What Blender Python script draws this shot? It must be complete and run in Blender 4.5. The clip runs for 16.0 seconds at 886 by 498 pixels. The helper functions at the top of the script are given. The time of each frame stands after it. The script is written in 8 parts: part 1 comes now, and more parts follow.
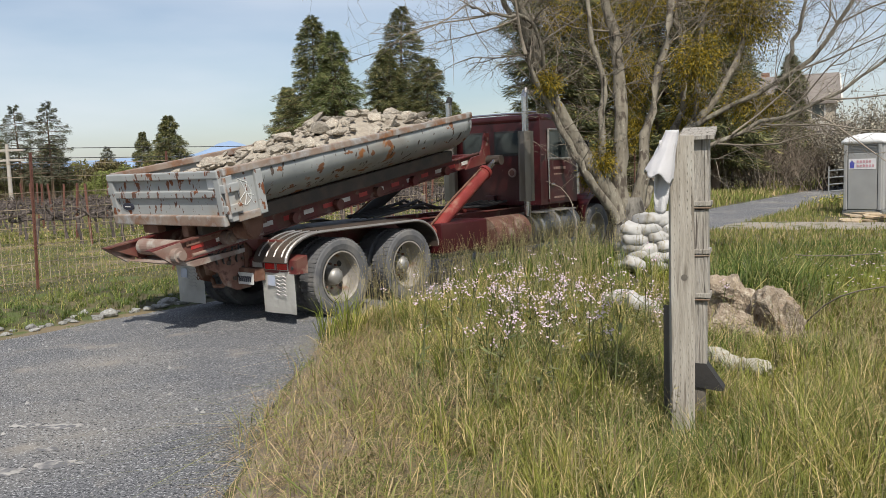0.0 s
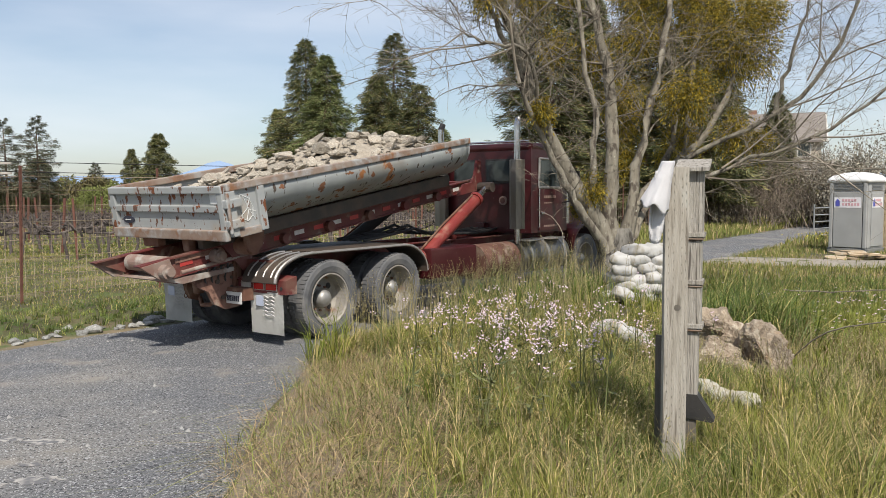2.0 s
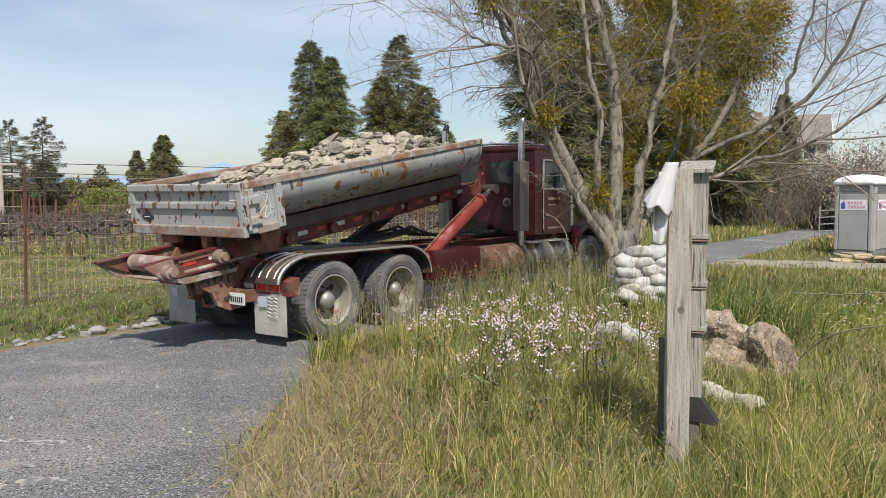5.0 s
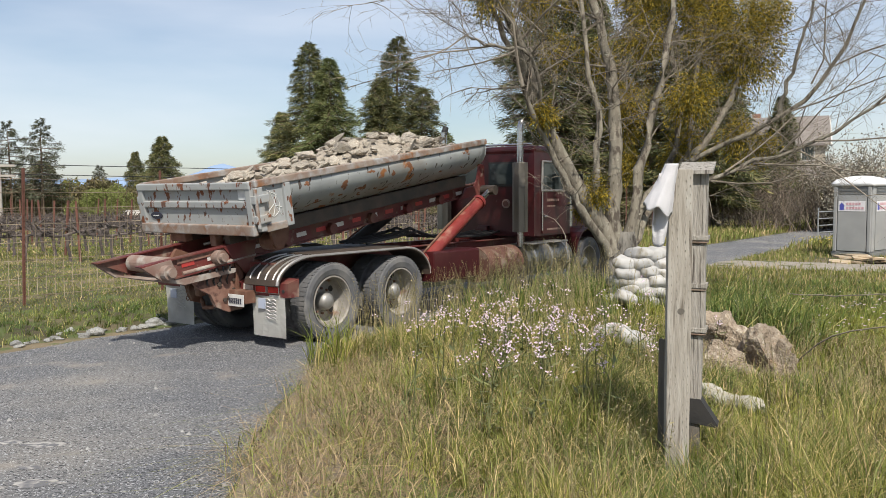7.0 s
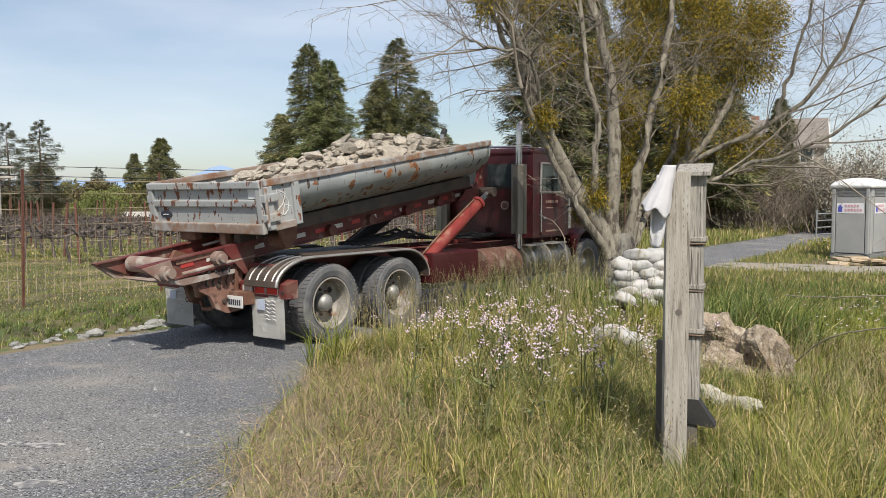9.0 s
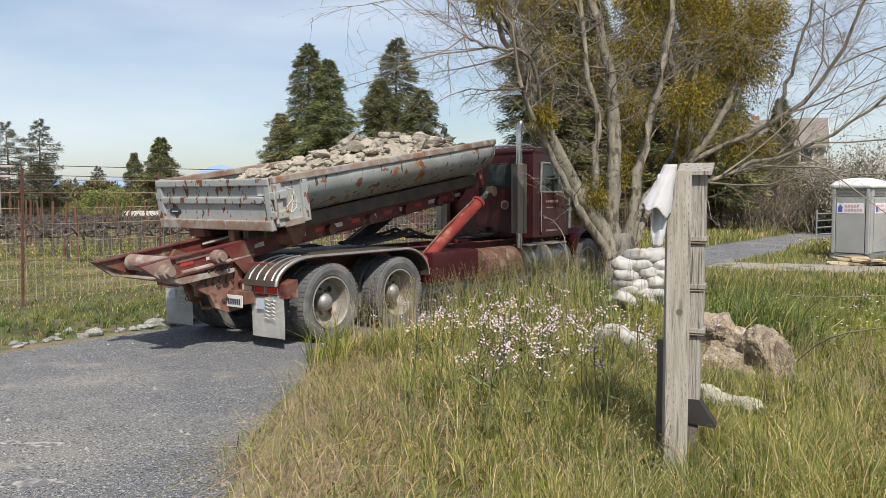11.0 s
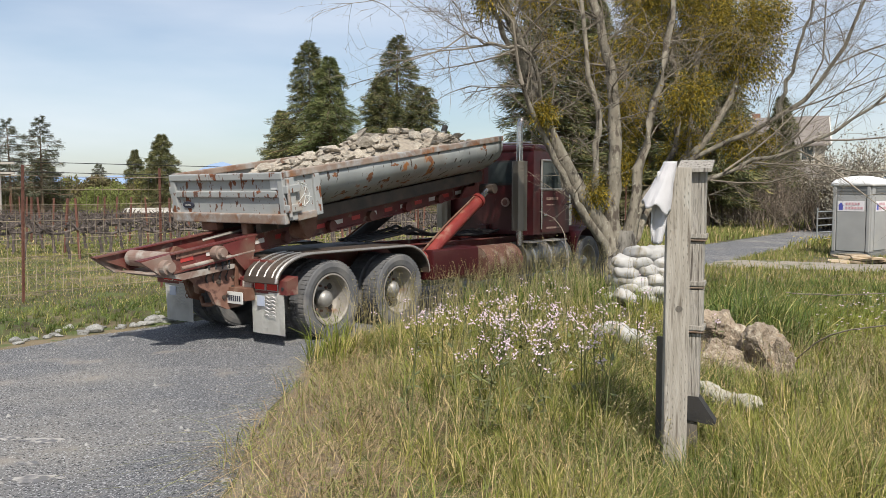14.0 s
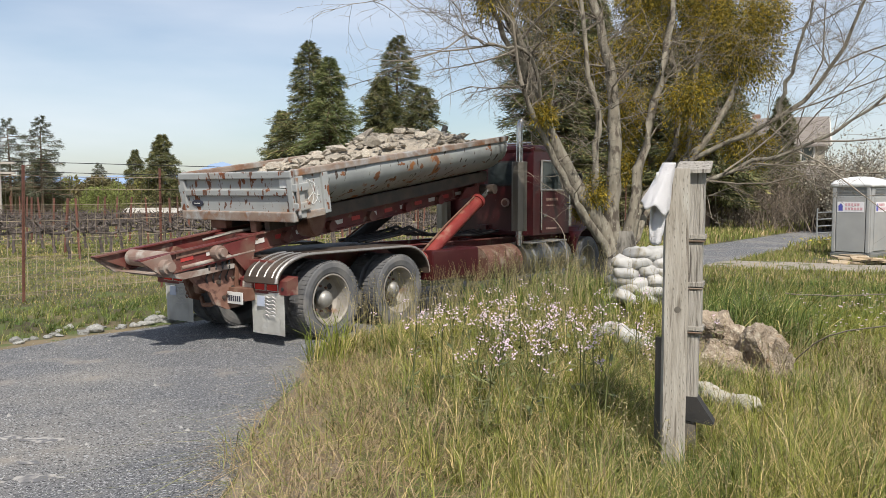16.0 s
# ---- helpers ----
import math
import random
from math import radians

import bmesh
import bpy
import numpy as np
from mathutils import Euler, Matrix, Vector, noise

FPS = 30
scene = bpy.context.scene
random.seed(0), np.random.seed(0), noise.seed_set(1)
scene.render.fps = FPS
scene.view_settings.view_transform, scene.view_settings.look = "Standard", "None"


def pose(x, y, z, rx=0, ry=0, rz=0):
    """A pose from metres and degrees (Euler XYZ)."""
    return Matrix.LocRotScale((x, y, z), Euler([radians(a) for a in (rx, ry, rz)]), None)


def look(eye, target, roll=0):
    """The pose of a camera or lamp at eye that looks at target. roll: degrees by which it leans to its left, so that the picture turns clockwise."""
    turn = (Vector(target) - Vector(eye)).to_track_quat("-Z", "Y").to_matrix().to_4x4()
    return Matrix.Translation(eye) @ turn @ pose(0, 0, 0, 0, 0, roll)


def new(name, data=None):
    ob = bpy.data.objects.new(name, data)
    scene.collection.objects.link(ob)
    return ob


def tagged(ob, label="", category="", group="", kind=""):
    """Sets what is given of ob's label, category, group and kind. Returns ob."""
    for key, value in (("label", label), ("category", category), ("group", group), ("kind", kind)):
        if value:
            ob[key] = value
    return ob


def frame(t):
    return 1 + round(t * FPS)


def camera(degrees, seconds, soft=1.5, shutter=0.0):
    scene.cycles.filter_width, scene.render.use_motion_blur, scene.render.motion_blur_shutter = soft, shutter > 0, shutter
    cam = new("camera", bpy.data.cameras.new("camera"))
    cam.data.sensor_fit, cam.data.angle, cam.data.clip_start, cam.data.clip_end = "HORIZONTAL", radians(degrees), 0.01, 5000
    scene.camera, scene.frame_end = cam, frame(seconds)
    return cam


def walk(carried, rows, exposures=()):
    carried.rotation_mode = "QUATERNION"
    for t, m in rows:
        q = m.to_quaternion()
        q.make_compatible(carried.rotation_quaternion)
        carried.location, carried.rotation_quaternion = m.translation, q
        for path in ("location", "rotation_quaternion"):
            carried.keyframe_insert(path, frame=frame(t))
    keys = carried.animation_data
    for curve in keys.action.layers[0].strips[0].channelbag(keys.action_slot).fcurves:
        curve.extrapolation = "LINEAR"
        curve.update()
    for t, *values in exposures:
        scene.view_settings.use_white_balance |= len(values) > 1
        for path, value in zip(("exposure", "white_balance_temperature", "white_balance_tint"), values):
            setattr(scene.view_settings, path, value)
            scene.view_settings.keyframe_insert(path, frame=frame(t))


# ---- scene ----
# ---- camera ----
cam = camera(57.0, 16.0, soft=0.85)
# seconds, place, yaw, pitch, roll
PATH = [
    (0.0, 0.036, -0.002, 1.929, 0.60, -5.93, 2.08),
    (0.5, 0.021, -0.008, 1.925, -4.92, -5.06, 1.29),
    (1.0, -0.019, 0.002, 1.910, -2.47, -3.44, 0.21),
    (1.5, -0.021, 0.013, 1.912, -0.50, -3.91, 0.29),
    (2.0, -0.015, -0.005, 1.913, -0.21, -4.09, 0.34),
    (2.5, -0.009, -0.005, 1.914, -0.08, -4.00, 0.35),
    (3.0, -0.014, 0.011, 1.911, 0.10, -4.09, 0.34),
    (3.5, -0.014, 0.020, 1.908, 0.17, -4.05, 0.27),
    (4.0, -0.008, 0.020, 1.909, 0.16, -4.04, 0.27),
    (6.5, -0.000, 0.004, 1.909, 0.04, -3.84, 0.22),
    (7.0, -0.007, 0.025, 1.909, 0.02, -3.87, 0.25),
    (7.5, -0.009, 0.021, 1.904, -0.02, -3.81, 0.25),
    (8.0, -0.004, 0.014, 1.907, -0.02, -3.73, 0.19),
    (8.5, -0.004, 0.011, 1.908, -0.02, -3.78, 0.18),
    (9.0, -0.006, 0.004, 1.906, -0.05, -3.74, 0.21),
    (11.5, -0.009, 0.017, 1.903, -0.06, -3.77, 0.14),
    (12.0, -0.006, 0.014, 1.903, -0.10, -3.71, 0.18),
    (12.5, 0.001, 0.007, 1.902, -0.06, -3.78, 0.15),
    (13.0, 0.005, 0.003, 1.906, -0.04, -3.81, 0.12),
    (13.5, -0.003, 0.002, 1.902, -0.05, -3.87, 0.11),
    (14.0, -0.004, 0.014, 1.898, -0.01, -3.94, 0.06),
    (14.5, -0.005, 0.007, 1.901, -0.01, -3.91, -0.00),
    (15.0, -0.001, -0.002, 1.901, -0.00, -3.86, -0.00),
    (15.5, -0.000, -0.002, 1.901, -0.00, -3.92, -0.00),
    (16.0, -0.000, -0.002, 1.901, -0.00, -3.92, -0.00)]
walk(cam, [(t, pose(x, y, z, 90 + pitch, roll, yaw)) for t, x, y, z, yaw, pitch, roll in PATH],
     [(0.0, 0.22), (0.5, 0.40), (1.5, 0.32), (16.0, 0.35)])

# ---- sky, sun, exposure ----
SUN_AZ, SUN_EL = 168.0, 50.0      # compass degrees from +y over +x, height above the horizon
world = bpy.data.worlds.new("sky")
scene.world = world
world.use_nodes = True
wn, wl = world.node_tree.nodes, world.node_tree.links
sky = wn.new("ShaderNodeTexSky")
sky.sky_type, sky.sun_disc = "NISHITA", False
sky.sun_elevation, sky.sun_rotation = radians(SUN_EL), radians(SUN_AZ)
sky.air_density, sky.dust_density, sky.ozone_density = 1.0, 1.0, 1.9
cl_map = wn.new("ShaderNodeMapping")
cl_map.inputs["Scale"].default_value = (1.0, 1.6, 5.0)
cl_co = wn.new("ShaderNodeTexCoord")
cl_noise = wn.new("ShaderNodeTexNoise")
cl_noise.inputs["Scale"].default_value, cl_noise.inputs["Detail"].default_value = 1.6, 5.0
cl_ramp = wn.new("ShaderNodeValToRGB")
cl_ramp.color_ramp.elements[0].position, cl_ramp.color_ramp.elements[1].position = 0.32, 0.82
cl_ramp.color_ramp.elements[0].color, cl_ramp.color_ramp.elements[1].color = (0.04, 0.04, 0.04, 1), (0.72, 0.72, 0.72, 1)
cl_mix = wn.new("ShaderNodeMixRGB")
cl_mix.inputs["Color2"].default_value = (8.4, 8.7, 9.4, 1)
bg = wn["Background"]
bg.inputs["Strength"].default_value = 0.092
wl.new(cl_co.outputs["Generated"], cl_map.inputs["Vector"])
wl.new(cl_map.outputs["Vector"], cl_noise.inputs["Vector"])
wl.new(cl_noise.outputs["Fac"], cl_ramp.inputs["Fac"])
wl.new(cl_ramp.outputs["Color"], cl_mix.inputs["Fac"])
wl.new(sky.outputs["Color"], cl_mix.inputs["Color1"])
wl.new(cl_mix.outputs["Color"], bg.inputs["Color"])

sun_data = bpy.data.lights.new("sun", "SUN")
sun_data.energy, sun_data.angle, sun_data.color = 4.6, radians(0.8), (1.0, 0.93, 0.83)
sun = new("sun", sun_data)
_az, _el = radians(SUN_AZ), radians(SUN_EL)
sun.matrix_basis = look(Vector((math.sin(_az) * math.cos(_el), math.cos(_az) * math.cos(_el), math.sin(_el))) * 60, (0, 0, 0))


# ---- materials ----
def mat(name, c1, c2, scale=4.0, rough=0.7, metal=0.0, bump=0.25, bscale=60.0, layers=(), island=0.0, obrand=0.0,
        translucent=0.0, stretch=(1, 1, 1), rough2=None, detail=6.0, bdist=0.01, emit=0.0, alt=None):
    """Two mixed colours, layers of (colour, scale, low, high, rough[, stretch]) on top, fine relief."""
    m = bpy.data.materials.new(name)
    m.use_nodes = True
    n, l = m.node_tree.nodes, m.node_tree.links
    b = n["Principled BSDF"]
    co = n.new("ShaderNodeTexCoord")

    def noise_of(s, st, det=6.0):
        mp = n.new("ShaderNodeMapping")
        mp.inputs["Scale"].default_value = st
        l.new(co.outputs["Object"], mp.inputs["Vector"])
        t = n.new("ShaderNodeTexNoise")
        t.inputs["Scale"].default_value, t.inputs["Detail"].default_value = s, det
        l.new(mp.outputs["Vector"], t.inputs["Vector"])
        return t.outputs["Fac"]

    def ramp(src, lo, hi, a=(0, 0, 0, 1), z=(1, 1, 1, 1)):
        r = n.new("ShaderNodeValToRGB")
        r.color_ramp.elements[0].position, r.color_ramp.elements[1].position = lo, hi
        r.color_ramp.elements[0].color, r.color_ramp.elements[1].color = a, z
        l.new(src, r.inputs["Fac"])
        return r.outputs["Color"]

    col = ramp(noise_of(scale, stretch, detail), 0.32, 0.68, (*c1, 1), (*c2, 1))
    rg = None
    for colour, s, lo, hi, rr, *st in layers:
        f = ramp(noise_of(s, st[0] if st else (1, 1, 1), 8.0), lo, hi)
        mx = n.new("ShaderNodeMixRGB")
        l.new(f, mx.inputs["Fac"])
        l.new(col, mx.inputs["Color1"])
        mx.inputs["Color2"].default_value = (*colour, 1)
        col = mx.outputs["Color"]
        mr = n.new("ShaderNodeMixRGB")
        l.new(f, mr.inputs["Fac"])
        if rg is None:
            mr.inputs["Color1"].default_value = (rough, rough, rough, 1)
        else:
            l.new(rg, mr.inputs["Color1"])
        mr.inputs["Color2"].default_value = (rr, rr, rr, 1)
        rg = mr.outputs["Color"]
    if alt:
        # per piece: another colour for a share of the pieces
        g = n.new("ShaderNodeNewGeometry")
        mx = n.new("ShaderNodeMixRGB")
        l.new(ramp(g.outputs["Random Per Island"], alt[1], alt[2]), mx.inputs["Fac"])
        l.new(col, mx.inputs["Color1"])
        mx.inputs["Color2"].default_value = (*alt[0], 1)
        col = mx.outputs["Color"]
    for amount, kind in ((island, "i"), (obrand, "o")):
        if amount:
            if kind == "i":
                src = n.new("ShaderNodeNewGeometry").outputs["Random Per Island"]
            else:
                src = n.new("ShaderNodeObjectInfo").outputs["Random"]
            mr = n.new("ShaderNodeMapRange")
            mr.inputs["To Min"].default_value, mr.inputs["To Max"].default_value = 1 - amount, 1 + amount
            l.new(src, mr.inputs["Value"])
            hs = n.new("ShaderNodeHueSaturation")
            l.new(mr.outputs["Result"], hs.inputs["Value"])
            l.new(col, hs.inputs["Color"])
            col = hs.outputs["Color"]
    l.new(col, b.inputs["Base Color"])
    b.inputs["Roughness"].default_value, b.inputs["Metallic"].default_value = rough, metal
    if rg is not None:
        l.new(rg, b.inputs["Roughness"])
    if bump:
        bp = n.new("ShaderNodeBump")
        bp.inputs["Strength"].default_value, bp.inputs["Distance"].default_value = bump, bdist
        l.new(noise_of(bscale, stretch), bp.inputs["Height"])
        l.new(bp.outputs["Normal"], b.inputs["Normal"])
    if translucent:
        tr = n.new("ShaderNodeBsdfTranslucent")
        l.new(col, tr.inputs["Color"])
        ms = n.new("ShaderNodeMixShader")
        ms.inputs["Fac"].default_value = translucent
        l.new(b.outputs["BSDF"], ms.inputs[1])
        l.new(tr.outputs["BSDF"], ms.inputs[2])
        l.new(ms.outputs["Shader"], n["Material Output"].inputs["Surface"])
    if emit:
        l.new(col, b.inputs["Emission Color"])
        b.inputs["Emission Strength"].default_value = emit
    return m


RUST = (0.16, 0.055, 0.022)
M_paint_grey = mat("weathered_grey_paint", (0.255, 0.27, 0.27), (0.335, 0.35, 0.345), 2.5, 0.55, 0, 0.15, 50,
                   layers=(((0.24, 0.22, 0.185), 1.3, 0.50, 0.72, 0.7), ((0.30, 0.12, 0.04), 2.1, 0.625, 0.66, 0.85), ((0.20, 0.085, 0.04), 7.0, 0.61, 0.635, 0.9, (1, 0.7, 1)), ((0.075, 0.055, 0.045), 8.0, 0.63, 0.65, 0.9, (1, 1.6, 0.6))))
M_gate_grey = mat("scuffed_grey_paint", (0.27, 0.285, 0.285), (0.34, 0.35, 0.345), 3.0, 0.55, 0, 0.15, 50,
                  layers=(((0.32, 0.28, 0.23), 2.0, 0.55, 0.72, 0.7), (RUST, 6.5, 0.60, 0.625, 0.9, (1.0, 1, 0.6)), ((0.12, 0.06, 0.04), 14.0, 0.615, 0.635, 0.9, (1, 1, 0.5))))
M_rust_rim = mat("rusty_rim_steel", (0.28, 0.235, 0.195), (0.17, 0.085, 0.048), 3.5, 0.8, 0, 0.3, 60,
                 layers=(((0.33, 0.33, 0.32), 7.0, 0.46, 0.68, 0.6), ((0.22, 0.105, 0.05), 4.0, 0.58, 0.66, 0.9)))
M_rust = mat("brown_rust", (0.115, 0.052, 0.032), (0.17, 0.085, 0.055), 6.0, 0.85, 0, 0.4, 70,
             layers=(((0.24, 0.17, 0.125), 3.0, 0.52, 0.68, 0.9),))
M_red_frame = mat("worn_red_frame_paint", (0.10, 0.018, 0.017), (0.145, 0.030, 0.026), 4.0, 0.55, 0, 0.2, 60,
                  layers=(((0.15, 0.085, 0.06), 2.2, 0.48, 0.68, 0.85), ((0.27, 0.21, 0.165), 5.0, 0.62, 0.74, 0.9)))
M_tail = mat("dusty_tail_steel", (0.26, 0.215, 0.18), (0.19, 0.11, 0.085), 3.0, 0.8, 0, 0.3, 60,
             layers=(((0.33, 0.30, 0.265), 5.0, 0.50, 0.62, 0.85),))
M_maroon = mat("dusty_maroon_truck_paint", (0.042, 0.0065, 0.008), (0.058, 0.010, 0.012), 1.5, 0.34, 0, 0.03, 30,
               layers=(((0.11, 0.045, 0.036), 1.8, 0.55, 0.85, 0.7), ((0.16, 0.10, 0.08), 14.0, 0.68, 0.78, 0.8)))
M_red_cyl = mat("hydraulic_red_paint", (0.165, 0.022, 0.020), (0.22, 0.040, 0.033), 5.0, 0.4, 0, 0.08, 60,
                layers=(((0.30, 0.17, 0.12), 4.0, 0.58, 0.75, 0.8),))
M_chrome = mat("dull_chrome", (0.60, 0.60, 0.60), (0.50, 0.49, 0.48), 8.0, 0.22, 1.0, 0.05, 60)
M_stack = mat("dull_stainless_heat_shield", (0.29, 0.27, 0.235), (0.21, 0.19, 0.16), 5.0, 0.45, 0.8, 0.1, 60, stretch=(1, 1, 0.2))
M_alu = mat("brushed_fender_steel", (0.55, 0.53, 0.50), (0.44, 0.41, 0.38), 6.0, 0.42, 0.75, 0.1, 60)
M_rubber = mat("dusty_tyre_rubber", (0.082, 0.084, 0.09), (0.13, 0.13, 0.132), 6.0, 0.85, 0, 0.2, 80,
               layers=(((0.185, 0.178, 0.168), 3.0, 0.50, 0.78, 0.95),))
M_rim = mat("dirty_white_rim", (0.33, 0.31, 0.28), (0.22, 0.20, 0.17), 6.0, 0.6, 0.2, 0.2, 60,
            layers=(((0.22, 0.12, 0.07), 7.0, 0.60, 0.72, 0.9),))
M_hub = mat("dull_grey_hub", (0.36, 0.355, 0.34), (0.28, 0.27, 0.25), 9.0, 0.5, 0.5, 0.1, 60)
# black parts and grime; also painted shade for openings and gaps
M_black = mat("black_grime_and_shade", (0.018, 0.018, 0.018), (0.035, 0.032, 0.03), 5.0, 0.7, 0, 0.2, 60)
M_flap = mat("white_mud_flap", (0.70, 0.69, 0.65), (0.60, 0.59, 0.55), 3.0, 0.6, 0, 0.1, 40,
             layers=(((0.45, 0.43, 0.39), 2.5, 0.55, 0.78, 0.8),))
M_flapblue = mat("faded_blue_print", (0.36, 0.41, 0.52), (0.44, 0.47, 0.54), 5.0, 0.6, 0, 0, 40)
M_flapgrey = mat("faded_grey_print", (0.47, 0.46, 0.45), (0.55, 0.53, 0.51), 5.0, 0.6, 0, 0, 40)
M_lampred = mat("red_lamp_lens", (0.42, 0.018, 0.018), (0.50, 0.03, 0.025), 9.0, 0.15, 0, 0.1, 90)
M_lampwhite = mat("cloudy_lamp_lens", (0.55, 0.50, 0.45), (0.45, 0.42, 0.38), 9.0, 0.2, 0, 0.1, 90)
M_amber = mat("amber_lens", (0.55, 0.20, 0.03), (0.60, 0.25, 0.05), 9.0, 0.2, 0, 0, 90)
M_white = mat("white_reflective_tape", (0.66, 0.64, 0.61), (0.52, 0.48, 0.44), 9.0, 0.5, 0, 0, 60)
M_redtape = mat("red_reflective_tape", (0.45, 0.045, 0.04), (0.35, 0.04, 0.035), 9.0, 0.4, 0, 0, 60)
M_plate = mat("plain_white_plate", (0.60, 0.60, 0.58), (0.50, 0.50, 0.48), 9.0, 0.5, 0, 0, 60)
M_ink = mat("dark_blue_ink", (0.022, 0.024, 0.04), (0.03, 0.032, 0.05), 9.0, 0.6, 0, 0, 60)
M_lettering = mat("faded_cream_lettering", (0.33, 0.24, 0.20), (0.22, 0.15, 0.125), 12.0, 0.6, 0, 0, 60)
M_chalk = mat("chalk_mark", (0.62, 0.62, 0.60), (0.52, 0.53, 0.53), 20.0, 0.9, 0, 0, 60)
M_hose = mat("black_hose_rubber", (0.02, 0.02, 0.02), (0.03, 0.03, 0.03), 9.0, 0.5, 0, 0, 60)
M_dirtyblack = mat("oily_dark_steel", (0.05, 0.042, 0.036), (0.09, 0.065, 0.05), 5.0, 0.6, 0.2, 0.25, 60)


# ---- building helpers ----
def link_mesh(name, bm, material, smooth=False):
    me = bpy.data.meshes.new(name)
    bm.normal_update()
    bm.to_mesh(me)
    bm.free()
    me.materials.append(material)
    if smooth:
        me.polygons.foreach_set("use_smooth", [True] * len(me.polygons))
    return new(name, me)


def part(name, bm, material, parent, label="", smooth=False):
    ob = link_mesh(name, bm, material, smooth)
    ob.parent = parent
    return tagged(ob, label) if label else ob


def thing(name, m, label, category, group="", kind=""):
    ob = new(name)
    ob.empty_display_size = 0.2
    ob.matrix_basis = m
    return tagged(ob, label, category, group, kind)


def pymesh(name, verts, faces, material, parent=None, smooth=False):
    me = bpy.data.meshes.new(name)
    me.from_pydata(verts, [], faces)
    me.update()
    me.materials.append(material)
    if smooth:
        me.polygons.foreach_set("use_smooth", [True] * len(me.polygons))
    ob = new(name, me)
    if parent:
        ob.parent = parent
    return ob


def box(bm, lo, hi, bevel=0.0, m=None):
    c = [(a + b) / 2 for a, b in zip(lo, hi)]
    s = [abs(b - a) for a, b in zip(lo, hi)]
    mm = Matrix.Translation(c) @ Matrix.Diagonal((*s, 1))
    r = bmesh.ops.create_cube(bm, size=1.0, matrix=mm)
    vs = r["verts"]
    if bevel:
        es = list({e for v in vs for e in v.link_edges})
        rb = bmesh.ops.bevel(bm, geom=es, offset=bevel, segments=2, affect="EDGES", profile=0.6, clamp_overlap=True)
        vs = list({v for v in rb["verts"]} | {v for v in vs if v.is_valid})
    if m is not None:
        bmesh.ops.transform(bm, matrix=m, verts=[v for v in vs if v.is_valid])
    return vs


def rod(bm, a, b, r, r2=None, seg=12, caps=True):
    a, b = Vector(a), Vector(b)
    d = b - a
    q = d.to_track_quat("Z", "Y").to_matrix().to_4x4()
    bmesh.ops.create_cone(bm, cap_ends=caps, segments=seg, radius1=r, radius2=r if r2 is None else r2, depth=d.length,
                          matrix=Matrix.Translation((a + b) / 2) @ q)


def tube_geo(verts, faces, pts, radii, seg=6):
    """Appends a tapering tube along pts to the lists."""
    base = len(verts)
    n = len(pts)
    up = Vector((0.3, 0.2, 1)).normalized()
    for i, p in enumerate(pts):
        d = (pts[min(i + 1, n - 1)] - pts[max(i - 1, 0)])
        d = d.normalized() if d.length > 1e-9 else Vector((0, 0, 1))
        u = d.cross(up)
        if u.length < 1e-3:
            u = d.cross(Vector((1, 0, 0)))
        u.normalize()
        w = d.cross(u)
        for k in range(seg):
            a = 2 * math.pi * k / seg
            verts.append(p + (u * math.cos(a) + w * math.sin(a)) * radii[i])
    for i in range(n - 1):
        for k in range(seg):
            k2 = (k + 1) % seg
            faces.append((base + i * seg + k, base + i * seg + k2, base + (i + 1) * seg + k2, base + (i + 1) * seg + k))
    faces.append(tuple(base + k for k in range(seg)))
    faces.append(tuple(base + (n - 1) * seg + k for k in reversed(range(seg))))


def tube(bm, pts, r, seg=8):
    vs, fs = [], []
    pts = [Vector(p) for p in pts]
    tube_geo(vs, fs, pts, [r] * len(pts) if not isinstance(r, (list, tuple)) else r, seg)
    bv = [bm.verts.new(v) for v in vs]
    for f in fs:
        bm.faces.new([bv[i] for i in f])


def prism(bm, outline, axis, a, b):
    """Extrudes a closed outline of 2D points along an axis ('x': (y, z), 'y': (x, z), 'z': (x, y)) from a to b."""
    def at(p, t):
        return {"x": (t, p[0], p[1]), "y": (p[0], t, p[1]), "z": (p[0], p[1], t)}[axis]
    lo = [bm.verts.new(at(p, a)) for p in outline]
    hi = [bm.verts.new(at(p, b)) for p in outline]
    fs = [bm.faces.new(lo), bm.faces.new(list(reversed(hi)))]
    n = len(outline)
    for i in range(n):
        fs.append(bm.faces.new((lo[i], hi[i], hi[(i + 1) % n], lo[(i + 1) % n])))
    bmesh.ops.recalc_face_normals(bm, faces=fs)


def lathe(bm, profile, seg, centre, axis="x", caps=True, loop=False):
    """Turns a profile of (radius, along) points round an axis through centre."""
    rings = []
    for r, t in profile:
        ring = []
        for k in range(seg):
            a = 2 * math.pi * k / seg
            v = (t, r * math.cos(a), r * math.sin(a)) if axis == "x" else (r * math.cos(a), r * math.sin(a), t)
            ring.append(bm.verts.new(Vector(centre) + Vector(v)))
        rings.append(ring)
    fs = []
    for i in range(len(rings) - 1):
        for k in range(seg):
            k2 = (k + 1) % seg
            fs.append(bm.faces.new((rings[i][k], rings[i][k2], rings[i + 1][k2], rings[i + 1][k])))
    if loop:
        for k in range(seg):
            k2 = (k + 1) % seg
            fs.append(bm.faces.new((rings[-1][k], rings[-1][k2], rings[0][k2], rings[0][k])))
    elif caps:
        fs.append(bm.faces.new(rings[0]))
        fs.append(bm.faces.new(list(reversed(rings[-1]))))
    bmesh.ops.recalc_face_normals(bm, faces=fs)


def B():
    return bmesh.new()


